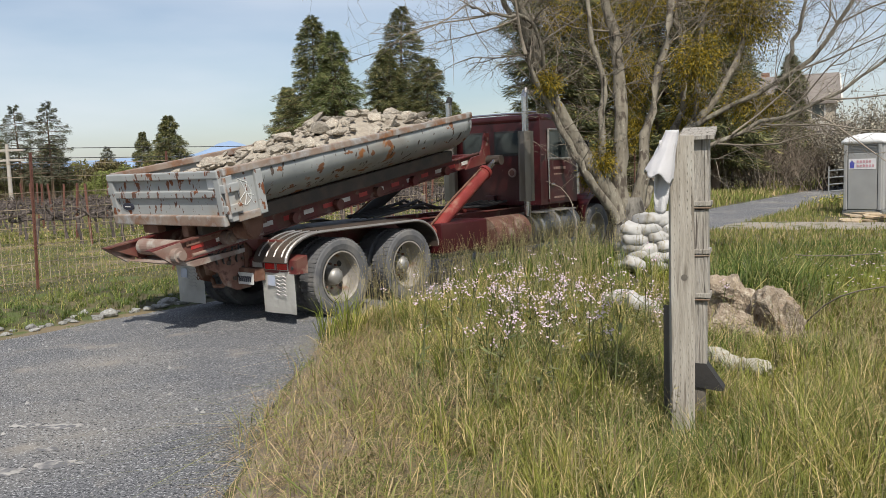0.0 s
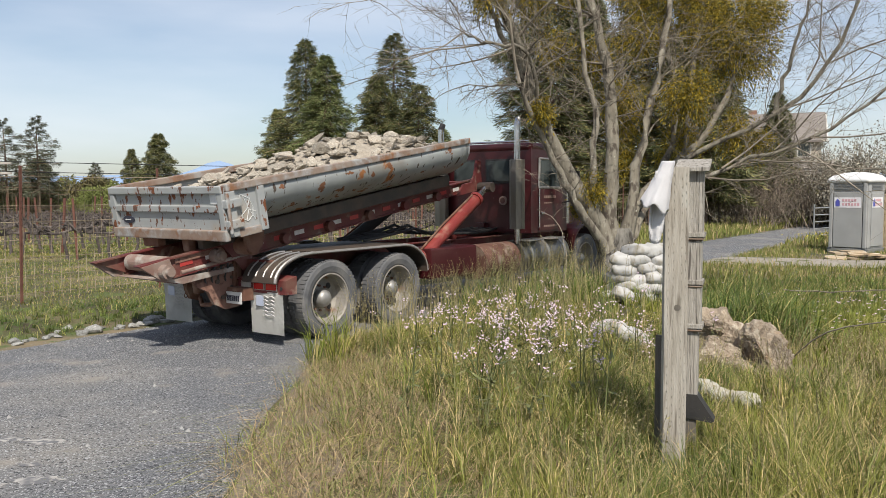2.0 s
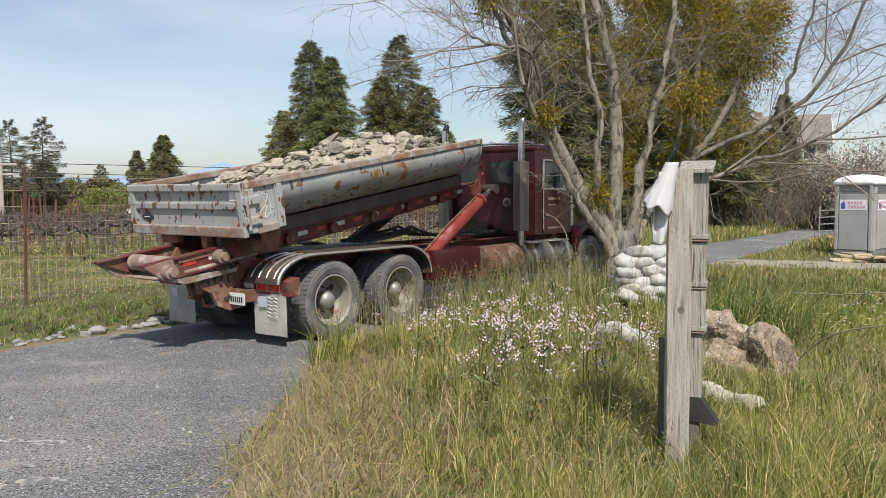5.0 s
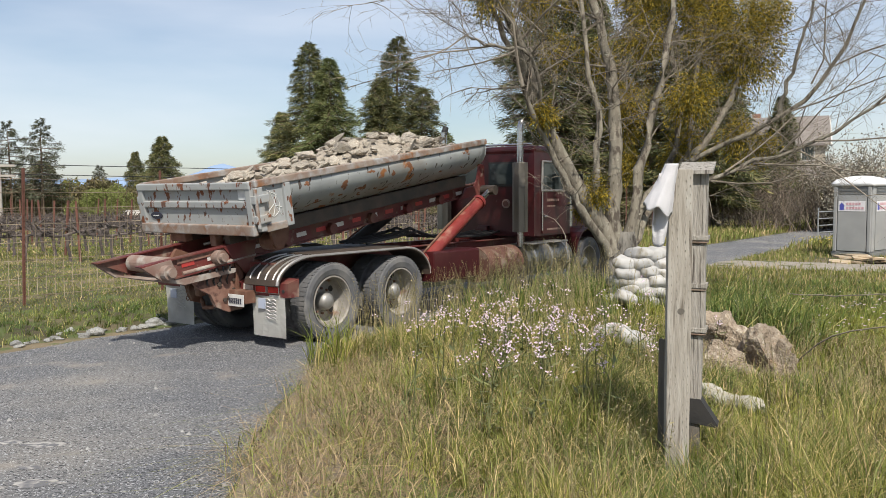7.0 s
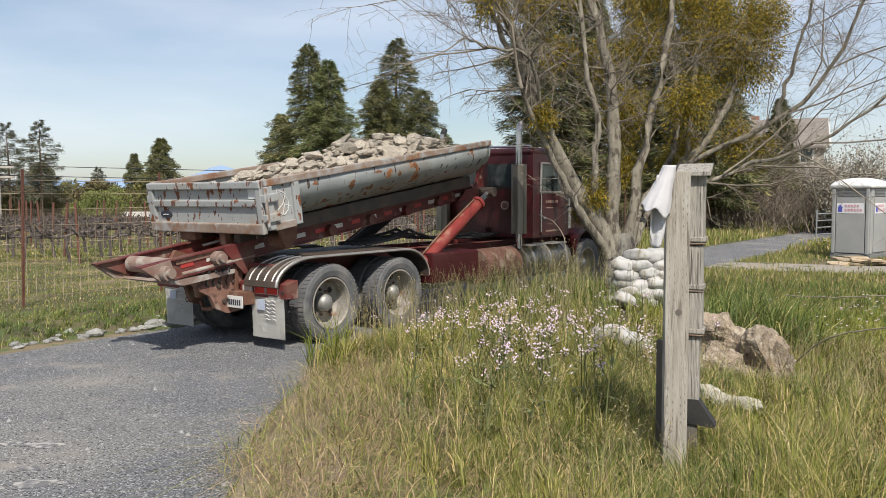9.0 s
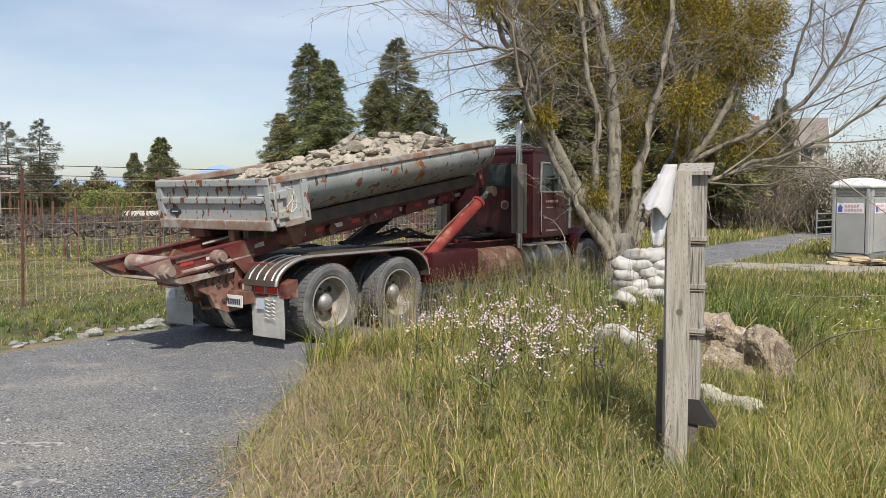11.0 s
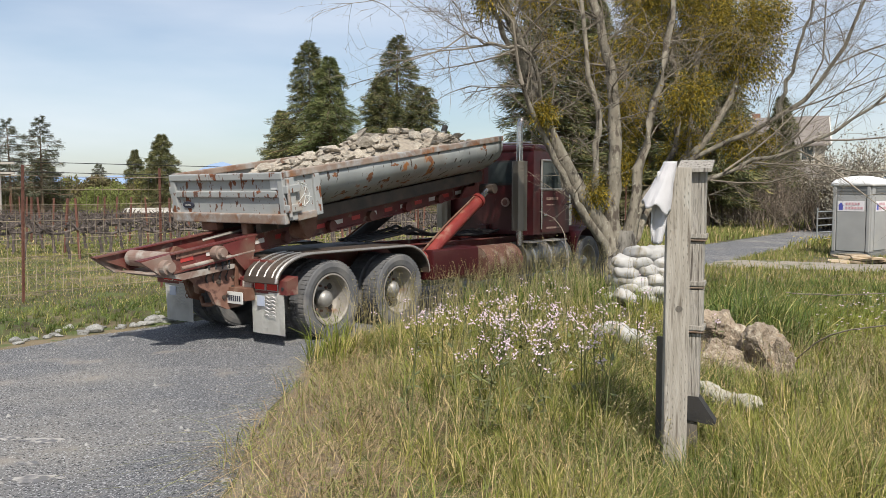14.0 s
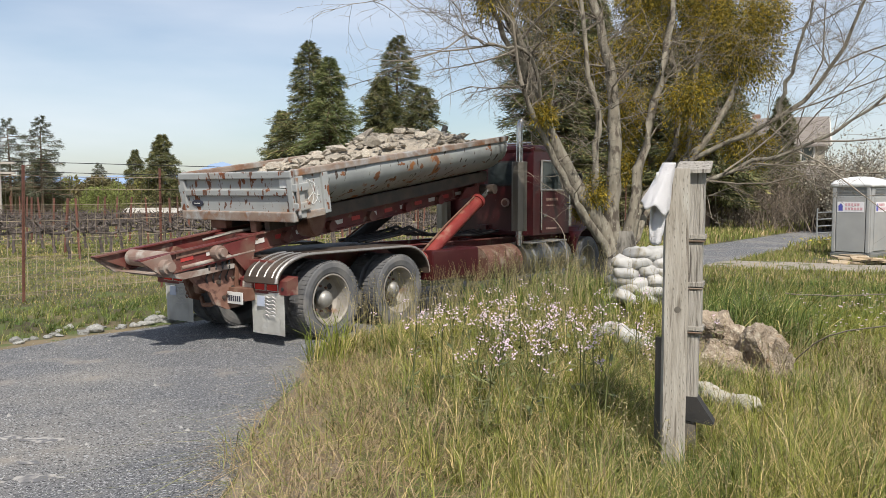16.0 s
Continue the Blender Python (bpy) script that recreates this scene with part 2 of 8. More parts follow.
# ---- lie of the land ----
HEADING = 37.0
_h = radians(HEADING)
FWD, RGT = Vector((math.sin(_h), math.cos(_h), 0)), Vector((math.cos(_h), -math.sin(_h), 0))
TRUCK0 = Vector((-2.875, 10.7, 0))
ROAD_LEFT = -1.55
ROAD_RIGHT = [(-30, 26), (-14, 14), (-7.36, 8.0), (-4.0, 5.12), (-2.97, 4.20), (-2.13, 3.50), (-1.32, 2.86), (-0.49, 2.20), (0.1, 1.62), (0.5, 1.42), (70, 1.45)]


def road_local(x, y):
    d = Vector((x, y, 0)) - TRUCK0
    return d.dot(RGT), d.dot(FWD)


def road_right(v):
    for (v0, x0), (v1, x1) in zip(ROAD_RIGHT, ROAD_RIGHT[1:]):
        if v <= v1:
            return x0 + (x1 - x0) * (v - v0) / (v1 - v0)
    return 1.45


def smooth(a, b, t):
    t = min(1, max(0, (t - a) / (b - a)))
    return t * t * (3 - 2 * t)


def off_road(x, y):
    """Metres outside the asphalt (negative on it)."""
    u, v = road_local(x, y)
    if v < -25 or v > 65:
        return 5.0
    k = 0.72 if v < -0.2 else 1.0
    return max(ROAD_LEFT - u, (u - road_right(v)) * k)


def base_z(x, y):
    z = 0.22 * (1 - smooth(4.0, 10.0, y))
    far = math.hypot(x, y)
    return z - 0.004 * max(0, far - 90)


def ground_z(x, y):
    z = base_z(x, y)
    o = off_road(x, y)
    u, v = road_local(x, y)
    if o > 0:
        if u > 0:
            z += 0.34 * smooth(0.1, 1.3, o) * math.exp(-((x - 1.7) / 1.5) ** 2 - ((y - 11.6) / 1.3) ** 2)
            z += 0.12 * smooth(0, 1.6, o) * math.exp(-((x - 1.2) / 3.0) ** 2 - ((y - 10.0) / 3.5) ** 2)
            z += 0.10 * math.exp(-((x - 3.0) / 1.5) ** 2 - ((y - 14.0) / 1.8) ** 2)
        else:
            z += 0.10 * smooth(0.2, 1.5, o) * (1 - smooth(3, 7, o))
        z += (0.035 * noise.noise((x * 0.9, y * 0.9, 0)) + 0.02 * noise.noise((x * 2.7, y * 2.7, 3))) * smooth(0, 0.8, o)
    else:
        z -= 0.05 * smooth(0.0, 0.35, -o)
    return z


# ---- ground, road ----
M_soil = mat("grassy_soil", (0.050, 0.042, 0.022), (0.085, 0.078, 0.030), 1.2, 0.95, 0, 0.6, 25, bdist=0.03,
             layers=(((0.20, 0.155, 0.095), 0.35, 0.50, 0.64, 0.95), ((0.075, 0.10, 0.025), 2.6, 0.50, 0.62, 0.95)))
M_asphalt = mat("worn_gravelly_asphalt", (0.045, 0.048, 0.055), (0.185, 0.188, 0.195), 80.0, 0.88, 0, 0.9, 170, bdist=0.006, detail=3.0,
                layers=(((0.24, 0.225, 0.20), 0.45, 0.50, 0.74, 0.95), ((0.40, 0.405, 0.41), 62.0, 0.575, 0.62, 0.9),
                        ((0.024, 0.026, 0.030), 50.0, 0.56, 0.61, 0.9), ((0.26, 0.235, 0.20), 1.6, 0.60, 0.78, 0.95)))
M_gravel = mat("pale_gravel", (0.34, 0.31, 0.26), (0.24, 0.21, 0.17), 8.0, 0.95, 0, 0.9, 60, bdist=0.02,
               layers=(((0.10, 0.11, 0.04), 1.4, 0.56, 0.66, 0.95),))


def axis_steps(lo, hi, fine_lo, fine_hi, step, grow=1.16):
    out = [fine_lo + step * i for i in range(int((fine_hi - fine_lo) / step) + 1)]
    s, v = step, out[-1]
    while v < hi:
        s *= grow
        v += s
        out.append(v)
    s, v = step, out[0]
    while v > lo:
        s *= grow
        v -= s
        out.insert(0, v)
    return out


def build_ground():
    xs, ys = axis_steps(-2500, 2500, -10, 10, 0.22), axis_steps(-2500, 4500, -3, 19, 0.22)
    verts = [(x, y, ground_z(x, y)) for y in ys for x in xs]
    w = len(xs)
    faces = [(j * w + i, j * w + i + 1, (j + 1) * w + i + 1, (j + 1) * w + i) for j in range(len(ys) - 1) for i in range(w - 1)]
    tagged(pymesh("ground", verts, faces, M_soil, smooth=True), "grassy brown earth around an asphalt drive", "ground", kind="structure")


def build_road():
    vs = [-24 + 0.3 * i for i in range(int(88 / 0.3))]
    n = 26
    verts, faces = [], []
    for v in vs:
        a, b = ROAD_LEFT, road_right(v)
        a += 0.09 * noise.noise((v * 1.3, 0, 5)) + 0.04 * noise.noise((v * 5, 0, 8))
        b += 0.13 * noise.noise((v * 1.5, 9, 5)) + 0.06 * noise.noise((v * 5, 9, 8))
        for i in range(n):
            u = a + (b - a) * i / (n - 1)
            p = TRUCK0 + RGT * u + FWD * v
            edge = min(i, n - 1 - i)
            verts.append((p.x, p.y, base_z(p.x, p.y) + 0.006 + (-0.02 if edge == 0 else 0) + 0.008 * noise.noise((p.x * 0.8, p.y * 0.8, 1))))
    for j in range(len(vs) - 1):
        for i in range(n - 1):
            faces.append((j * n + i, j * n + i + 1, (j + 1) * n + i + 1, (j + 1) * n + i))
    tagged(pymesh("road", verts, faces, M_asphalt, smooth=True), "grey weathered asphalt drive with loose chippings", "road", kind="structure")


def build_gravel_track():
    a, b = Vector((6.5, 22.3, 0)), Vector((24.0, 14.5, 0))
    d = (b - a).normalized()
    w = Vector((d.y, -d.x, 0))
    verts, faces, n, m = [], [], 60, 9
    for j in range(n):
        c = a.lerp(b, j / (n - 1))
        for i in range(m):
            t = i / (m - 1) - 0.5
            p = c + w * t * (2.5 + 0.5 * noise.noise((j * 0.3, i, 2)))
            verts.append((p.x, p.y, ground_z(p.x, p.y) + 0.015 + 0.05 * (0.25 - t * t)))
    for j in range(n - 1):
        for i in range(m - 1):
            faces.append((j * m + i, j * m + i + 1, (j + 1) * m + i + 1, (j + 1) * m + i))
    tagged(pymesh("gravel_track", verts, faces, M_gravel, smooth=True), "pale gravel side track with tufts of weed", "track", kind="structure")


build_ground()
build_road()
build_gravel_track()


# ---- truck ----
TRUCK = Matrix.Translation(TRUCK0) @ pose(0, 0, 0, 0, 0, -HEADING)
PIVOT = Vector((0, 2.4, 1.70))           # top of the rails at the tilt centre
TILT_START, TILT_END = 9.0, 8.0


def tilt(t):
    return TILT_START + (TILT_END - TILT_START) * t / 16.0


def hoist_pose(t):
    return Matrix.Translation(PIVOT) @ pose(0, 0, 0, tilt(t), 0, 0)


# brown rust lightened, with sunlight put into the colour; M_rust is the darker one
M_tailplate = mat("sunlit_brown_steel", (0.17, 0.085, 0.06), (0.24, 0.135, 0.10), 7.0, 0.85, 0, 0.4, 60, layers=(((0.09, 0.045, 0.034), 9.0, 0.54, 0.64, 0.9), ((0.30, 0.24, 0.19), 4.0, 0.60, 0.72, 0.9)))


def build_wheel(parent, x, y, side, outer, r=0.52):
    """A disc wheel on its axle; side is +1 on the right, -1 on the left."""
    w = new("wheel")
    w.parent = parent
    w.matrix_basis = pose(x, y, r - 0.012, random.uniform(0, 90), 0, 0)
    bm = B()
    prof = [(0.335, -0.105), (0.36, -0.125), (0.43, -0.145), (0.485, -0.138), (0.508, -0.120), (0.512, -0.09), (0.512, 0.09),
            (0.508, 0.120), (0.485, 0.138), (0.43, 0.145), (0.36, 0.125), (0.335, 0.105)]
    lathe(bm, prof, 48, (0, 0, 0), loop=True)
    part("tyre", bm, M_rubber, w, "dusty grey truck tyre with a block tread")
    bm = B()
    for k in range(54):
        for s, off in ((-1, 0), (1, 0.5)):
            a = 2 * math.pi * (k + off) / 54
            box(bm, (min(s * 0.03, s * 0.128), -0.017, 0.50), (max(s * 0.03, s * 0.128), 0.017, 0.517), 0, Matrix.Rotation(a, 4, "X"))
    tagged(part("tread", bm, M_rubber, w), kind="stuff")
    if outer:
        bm = B()
        s = side
        lathe(bm, [(0.338, s * 0.112), (0.345, s * 0.125), (0.325, s * 0.128), (0.312, s * 0.10), (0.305, s * 0.02), (0.295, s * -0.06), (0.265, s * -0.105), (0.20, s * -0.105), (0.15, s * -0.09), (0.10, s * -0.09)], 40, (0, 0, 0), caps=False)
        rim = part("rim", bm, M_rim, w, "dirty off-white dished steel rim", smooth=False)
        # hand holes are solid black discs that paint in the dark inside
        for k in range(5):
            a = 2 * math.pi * k / 5
            bm = B()
            rod(bm, (s * -0.108, 0.235 * math.cos(a), 0.235 * math.sin(a)), (s * -0.098, 0.235 * math.cos(a), 0.235 * math.sin(a)), 0.042, seg=14)
            part("hand_hole", bm, M_black, rim)
        for k in range(10):
            a = 2 * math.pi * (k + 0.5) / 10
            bm = B()
            rod(bm, (s * -0.10, 0.165 * math.cos(a), 0.165 * math.sin(a)), (s * -0.06, 0.165 * math.cos(a), 0.165 * math.sin(a)), 0.016, seg=6)
            part("wheel_nut", bm, M_rust, rim)
        bm = B()
        lathe(bm, [(0.118, s * -0.10), (0.118, s * -0.02), (0.108, s * 0.03), (0.08, s * 0.06), (0.04, s * 0.075), (0.005, s * 0.078)], 28, (0, 0, 0))
        part("hub_cap", bm, M_hub, w, "dull grey hub cap", smooth=True)
    return w


def build_truck():
    T = thing("roll_off_truck", TRUCK, "dusty maroon roll-off truck with raised hoist rails on the drive", "truck")
    # chassis
    for s in (-1, 1):
        bm = B()
        x = s * 0.43
        prism(bm, [(x - 0.05, 0.80), (x + 0.05, 0.80), (x + 0.05, 0.815), (x - 0.04, 0.815), (x - 0.04, 1.06), (x + 0.05, 1.06), (x + 0.05, 1.075), (x - 0.05, 1.075)] if s > 0 else
              [(x + 0.05, 0.80), (x - 0.05, 0.80), (x - 0.05, 0.815), (x + 0.04, 0.815), (x + 0.04, 1.06), (x - 0.05, 1.06), (x - 0.05, 1.075), (x + 0.05, 1.075)], "y", -0.15, 9.3)
        part("frame_rail", bm, M_red_frame, T, "long red steel frame rail")
    for y in (-0.1, 0.8, 2.2, 3.4, 4.6, 5.8, 7.2):
        bm = B()
        box(bm, (-0.40, y - 0.05, 0.84), (0.40, y + 0.05, 1.04), 0.01)
        part("crossmember", bm, M_red_frame, T)
    bm = B()
    box(bm, (-0.60, 0.15, 1.075), (0.60, 3.0, 1.10), 0.006)
    part("deck_plate", bm, M_dirtyblack, T, "oily dark deck plate over the axles")
    # axles and duals
    for y in (0.78, 2.15):
        bm = B()
        rod(bm, (-1.0, y, 0.50), (1.0, y, 0.50), 0.07, seg=14)
        lathe(bm, [(0.05, -0.16), (0.17, -0.12), (0.21, 0), (0.17, 0.12), (0.05, 0.16)], 16, (0, y, 0.5))
        part("axle", bm, M_dirtyblack, T)
        for s in (-1, 1):
            build_wheel(T, s * 1.065, y, s, True)
            build_wheel(T, s * 0.73, y, s, False)
    # fenders over both axles
    def fender(s):
        x0, x1 = s * 0.62, s * 1.24
        lo, hi = min(x0, x1), max(x0, x1)
        line = []
        for k in range(9):
            a = math.pi - (math.pi / 2) * k / 8
            line.append((0.42 + 0.62 * math.cos(a), 0.80 + 0.33 * math.sin(a)))
        for k in range(9):
            a = math.pi / 2 - (math.pi / 2) * k / 8
            line.append((2.25 + 0.55 * math.cos(a), 0.72 + 0.41 * math.sin(a)))
        inner = [(y * 0.985 + 0.02, z - 0.012) for y, z in line]
        bm = B()
        prism(bm, line + inner[::-1], "x", lo, hi)
        f = part("fender", bm, M_dirtyblack, T, "long dark fender with polished ribs over the duals")
        for x in (lo + 0.10, lo + 0.24, lo + 0.38, lo + 0.52):
            bm = B()
            pts = [Vector((x, y, z + 0.008)) for y, z in line[1:9]]
            tube(bm, pts, 0.011, 6)
            part("rib", bm, M_alu, f, "bright raised rib")
        bm = B()
        edge = x1 - s * 0.015
        tube(bm, [Vector((edge, y, z + 0.006)) for y, z in line], 0.020, 8)
        part("edge_bead", bm, M_alu, f, "rolled steel edge")
        bm = B()
        box(bm, (lo, 0.55, 1.130), (hi, 2.30, 1.142), 0.003)
        part("top_sheet", bm, M_dirtyblack, f, "dark oily top sheet")
    for s in (-1, 1):
        fender(s)
    # rear lamps and flaps
    for s in (-1, 1):
        bm = B()
        lo, hi = (0.45, 1.33) if s > 0 else (-1.33, -0.45)
        prism(bm, [(-0.12, 0.66), (-0.12, 0.83), (0.06, 0.88), (0.06, 0.66)], "x", lo, hi)
        lb = part("lamp_box", bm, M_red_frame, T, "faded red lamp box")
        for xx, mt, w in ((0.60, M_lampwhite, 0.080), (0.84, M_lampred, 0.088), (1.07, M_lampred, 0.088)):
            for grow, mm, dy, nm in ((1.18, M_alu, -0.126, "lamp_bezel"), (1.0, mt, -0.136, "lamp")):
                bm = B()
                box(bm, (s * xx - w * grow, dy, 0.745 - 0.042 * grow), (s * xx + w * grow, -0.115, 0.745 + 0.042 * grow), 0.02)
                part(nm, bm, mm, lb, "red oval tail lamp" if (mt is M_lampred and nm == "lamp") else "")
        bm = B()
        rod(bm, (s * 1.25, -0.13, 0.735), (s * 1.25, -0.115, 0.735), 0.022, seg=12)
        part("marker_lamp", bm, M_black, lb)
        # hanging flap, slightly curled
        bm = B()
        x0, x1 = (0.66, 1.26) if s > 0 else (-1.16, -0.56)
        cols, rows = 7, 8
        g = [[bm.verts.new((x0 + (x1 - x0) * i / (cols - 1), -0.115 + 0.02 * (j / (rows - 1)) ** 2 + 0.012 * math.sin(i * 1.1 + j * 0.4), 0.68 - 0.53 * j / (rows - 1))) for i in range(cols)] for j in range(rows)]
        fs = [bm.faces.new((g[j][i], g[j + 1][i], g[j + 1][i + 1], g[j][i + 1])) for j in range(rows - 1) for i in range(cols - 1)]
        bmesh.ops.solidify(bm, geom=fs, thickness=0.012)
        fl = part("mud_flap", bm, M_flap, T, "white mud flap with a faded flag print")
        bm = B()
        box(bm, (x0 + 0.14, -0.140, 0.50), (x0 + 0.28, -0.134, 0.63), 0.002)
        part("print_patch", bm, M_flapblue, fl)
        for k in range(6):
            bm = B()
            z = 0.62 - 0.045 * k
            pts = [(x0 + 0.28 + 0.028 * q, -0.138, z + 0.010 * math.sin(q * 1.5)) for q in range(8)]
            tube(bm, pts, 0.006, 4)
            part("print_stripe", bm, M_flapgrey, fl)
    # rear end below the hoist
    bm = B()
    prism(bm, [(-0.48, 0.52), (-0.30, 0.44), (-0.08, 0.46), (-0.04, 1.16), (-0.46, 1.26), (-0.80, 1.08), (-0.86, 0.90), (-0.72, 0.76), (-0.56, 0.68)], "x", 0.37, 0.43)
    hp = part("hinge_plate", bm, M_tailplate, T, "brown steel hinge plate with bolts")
    for y, z, r in ((-0.22, 0.98, 0.030), (-0.34, 1.02, 0.030), (-0.22, 0.84, 0.022), (-0.22, 0.72, 0.022), (-0.30, 0.62, 0.022), (-0.50, 0.94, 0.035), (-0.60, 1.00, 0.022), (-0.44, 0.80, 0.030), (-0.70, 0.94, 0.030), (-0.36, 0.60, 0.026)):
        bm = B()
        rod(bm, (0.425, y, z), (0.452, y, z), r, seg=8)
        part("bolt", bm, M_dirtyblack, hp)
    bm = B()
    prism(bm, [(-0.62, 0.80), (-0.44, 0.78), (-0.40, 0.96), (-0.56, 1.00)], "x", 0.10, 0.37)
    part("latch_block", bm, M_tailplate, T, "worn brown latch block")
    for k in range(4):
        bm = B()
        y = -0.58 + 0.10 * k
        tube(bm, [(0.44, y, 1.12), (0.50, y - 0.04, 0.98), (0.46, y - 0.06, 0.86), (0.38, y + 0.02, 0.74)], 0.014, 6)
        part("hydraulic_line", bm, M_hose, T)
    bm = B()
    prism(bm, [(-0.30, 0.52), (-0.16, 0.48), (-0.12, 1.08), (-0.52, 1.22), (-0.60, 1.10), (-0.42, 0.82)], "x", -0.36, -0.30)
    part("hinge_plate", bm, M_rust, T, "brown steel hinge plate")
    bm = B()
    box(bm, (-0.44, -0.20, 0.62), (0.46, -0.14, 1.08), 0.012)
    part("rear_crossplate", bm, M_rust, T, "rusty brown rear plate")
    bm = B()
    box(bm, (0.40, -0.28, 0.56), (0.74, -0.12, 0.72), 0.008)
    part("plate_bracket", bm, M_rust, T)
    bm = B()
    box(bm, (0.42, -0.300, 0.52), (0.72, -0.288, 0.67), 0.004)
    pl = part("number_plate", bm, M_plate, T, "white number plate")
    for i in range(6):
        bm = B()
        box(bm, (0.455 + 0.040 * i, -0.306, 0.555), (0.480 + 0.040 * i, -0.301, 0.625))
        part("plate_bar", bm, M_ink, pl)
    bm = B()
    tube(bm, [(-0.10, -0.30, 0.55), (0.02, -0.36, 0.47), (0.15, -0.34, 0.48), (0.24, -0.28, 0.56), (0.26, -0.24, 0.66)], 0.028, 8)
    part("tow_hook", bm, M_rust, T)
    bm = B()
    box(bm, (-0.10, -0.40, 0.80), (0.10, -0.16, 0.98), 0.03)
    box(bm, (-0.04, -0.46, 0.62), (0.06, -0.34, 0.84), 0.03)
    rod(bm, (0.0, -0.5, 0.9), (0.0, -0.2, 0.9), 0.06)
    rod(bm, (-0.06, -0.42, 0.72), (0.1, -0.42, 0.72), 0.035)
    part("tail_latch", bm, M_rust, T, "rusted tail latch with chain")
    for k in range(9):
        bm = B()
        c = Vector((-0.16 + 0.012 * math.sin(k * 2), -0.47, 0.95 - 0.045 * k))
        pts = [c + Vector((0.018 * math.cos(a) * (1 if k % 2 else 0.2), 0.018 * math.cos(a) * (0.2 if k % 2 else 1), 0.032 * math.sin(a))) for a in [i * math.pi / 4 for i in range(9)]]
        tube(bm, pts, 0.007, 5)
        part("chain_link", bm, M_rust, T)
    # light red triangle brackets beside the hinge
    for s in (-1, 1):
        bm = B()
        prism(bm, [(-0.42, 1.26), (0.10, 1.36), (0.05, 1.0), (-0.08, 0.92)], "x", s * 0.50 - 0.012, s * 0.50 + 0.012)
        part("gusset", bm, M_red_frame, T, "red gusset plate")
        bm = B()
        box(bm, (s * 0.75 - 0.24, -0.02, 0.86), (s * 0.75 + 0.24, 0.10, 1.06), 0.012)
        part("tool_box", bm, M_red_frame, T)
    # lift cylinders
    for s in (-1, 1):
        a, b = Vector((s * 0.92, 2.90, 0.80)), Vector((s * 0.80, 5.05, 1.97))
        mid = a.lerp(b, 0.84)
        bm = B()
        rod(bm, a, mid, 0.105, seg=20)
        rod(bm, mid - (b - a).normalized() * 0.07, mid, 0.125, seg=20)
        # left twin is coloured black, the shade under the container put into its colour
        c = part("lift_cylinder", bm, M_red_cyl if s > 0 else M_black, T, "red hydraulic lift cylinder" if s > 0 else "hydraulic lift cylinder coloured black as if shaded", smooth=False)
        bm = B()
        rod(bm, mid, b, 0.052, seg=16)
        part("piston_rod", bm, M_chrome, c, "shiny chrome piston rod", smooth=False)
        bm = B()
        rod(bm, b + Vector((-0.16, 0, 0)), b + Vector((0.12, 0, 0)), 0.085, seg=16)
        part("rod_eye", bm, M_dirtyblack, c)
        bm = B()
        tube(bm, [a + Vector((s * 0.02, -0.03, 0.12)), a.lerp(b, 0.4) + Vector((0, -0.07, 0.12)), a.lerp(b, 0.8) + Vector((0, -0.06, 0.10))], 0.016, 6)
        part("hydraulic_pipe", bm, M_rust, c)
        bm = B()
        box(bm, (s * 0.66 - 0.20, 2.72, 0.70), (s * 0.66 + 0.28, 2.98, 0.94), 0.02)
        part("cylinder_mount", bm, M_red_frame, T)
    # side tanks and boxes between the axles and the cab
    bm = B()
    box(bm, (0.55, 3.05, 0.55), (1.10, 4.30, 1.02), 0.03)
    part("side_box", bm, M_maroon, T, "red steel side box")
    bm = B()
    rod(bm, (0.86, 4.50, 0.70), (0.86, 5.60, 0.70), 0.30, seg=28)
    part("oil_tank", bm, M_rust_dull, T, "rusty cylindrical oil tank")
    bm = B()
    rod(bm, (0.86, 5.72, 0.70), (0.86, 7.40, 0.70), 0.31, seg=28)
    ft = part("fuel_tank", bm, M_stack, T, "dull aluminium fuel tank")
    for y in (6.0, 6.6, 7.2):
        bm = B()
        lathe(bm, [(0.312, y - 0.03), (0.322, y - 0.03), (0.322, y + 0.03), (0.312, y + 0.03)], 28, (0, 0, 0), "x", loop=True)
        bmesh.ops.transform(bm, matrix=Matrix.Translation((0.86, 0, 0.70)) @ Matrix.Rotation(math.pi / 2, 4, "Z"), verts=bm.verts)
        part("tank_strap", bm, M_alu, ft)
    for y in (6.1, 6.9):
        bm = B()
        box(bm, (0.90, y - 0.26, 0.99), (1.20, y + 0.26, 1.02), 0.01)
        part("tread_step", bm, M_alu, ft)
    bm = B()
    rod(bm, (-0.86, 4.60, 0.70), (-0.86, 7.30, 0.70), 0.30, seg=24)
    part("fuel_tank", bm, M_stack, T)
    # hoses draped over the frame
    for k in range(5):
        bm = B()
        x = -0.25 + 0.14 * k
        tube(bm, [(x, 2.4, 1.16), (x + 0.1, 3.0, 1.24), (x + 0.02, 3.6, 1.30 + 0.05 * (k % 2)), (x - 0.1, 4.2, 1.18), (x, 5.4, 1.14), (x, 6.1, 1.2)], 0.024, 7)
        part("hose", bm, M_hose, T)
    bm = B()
    tube(bm, [(0.9, 3.0, 0.9), (1.05, 3.5, 0.62), (1.02, 4.0, 0.52), (0.95, 4.5, 0.66)], 0.02, 7)
    part("hose", bm, M_rust, T)
    # cab
    Y0, Y1, W, Z0, Z1 = 6.18, 7.55, 1.02, 1.12, 2.76
    bm = B()
    vs = box(bm, (-W, Y0, Z0), (W, Y0 + 0.05, Z1 - 0.05), 0.0)
    cab = part("cab", bm, M_maroon, T, "maroon steel truck cab")
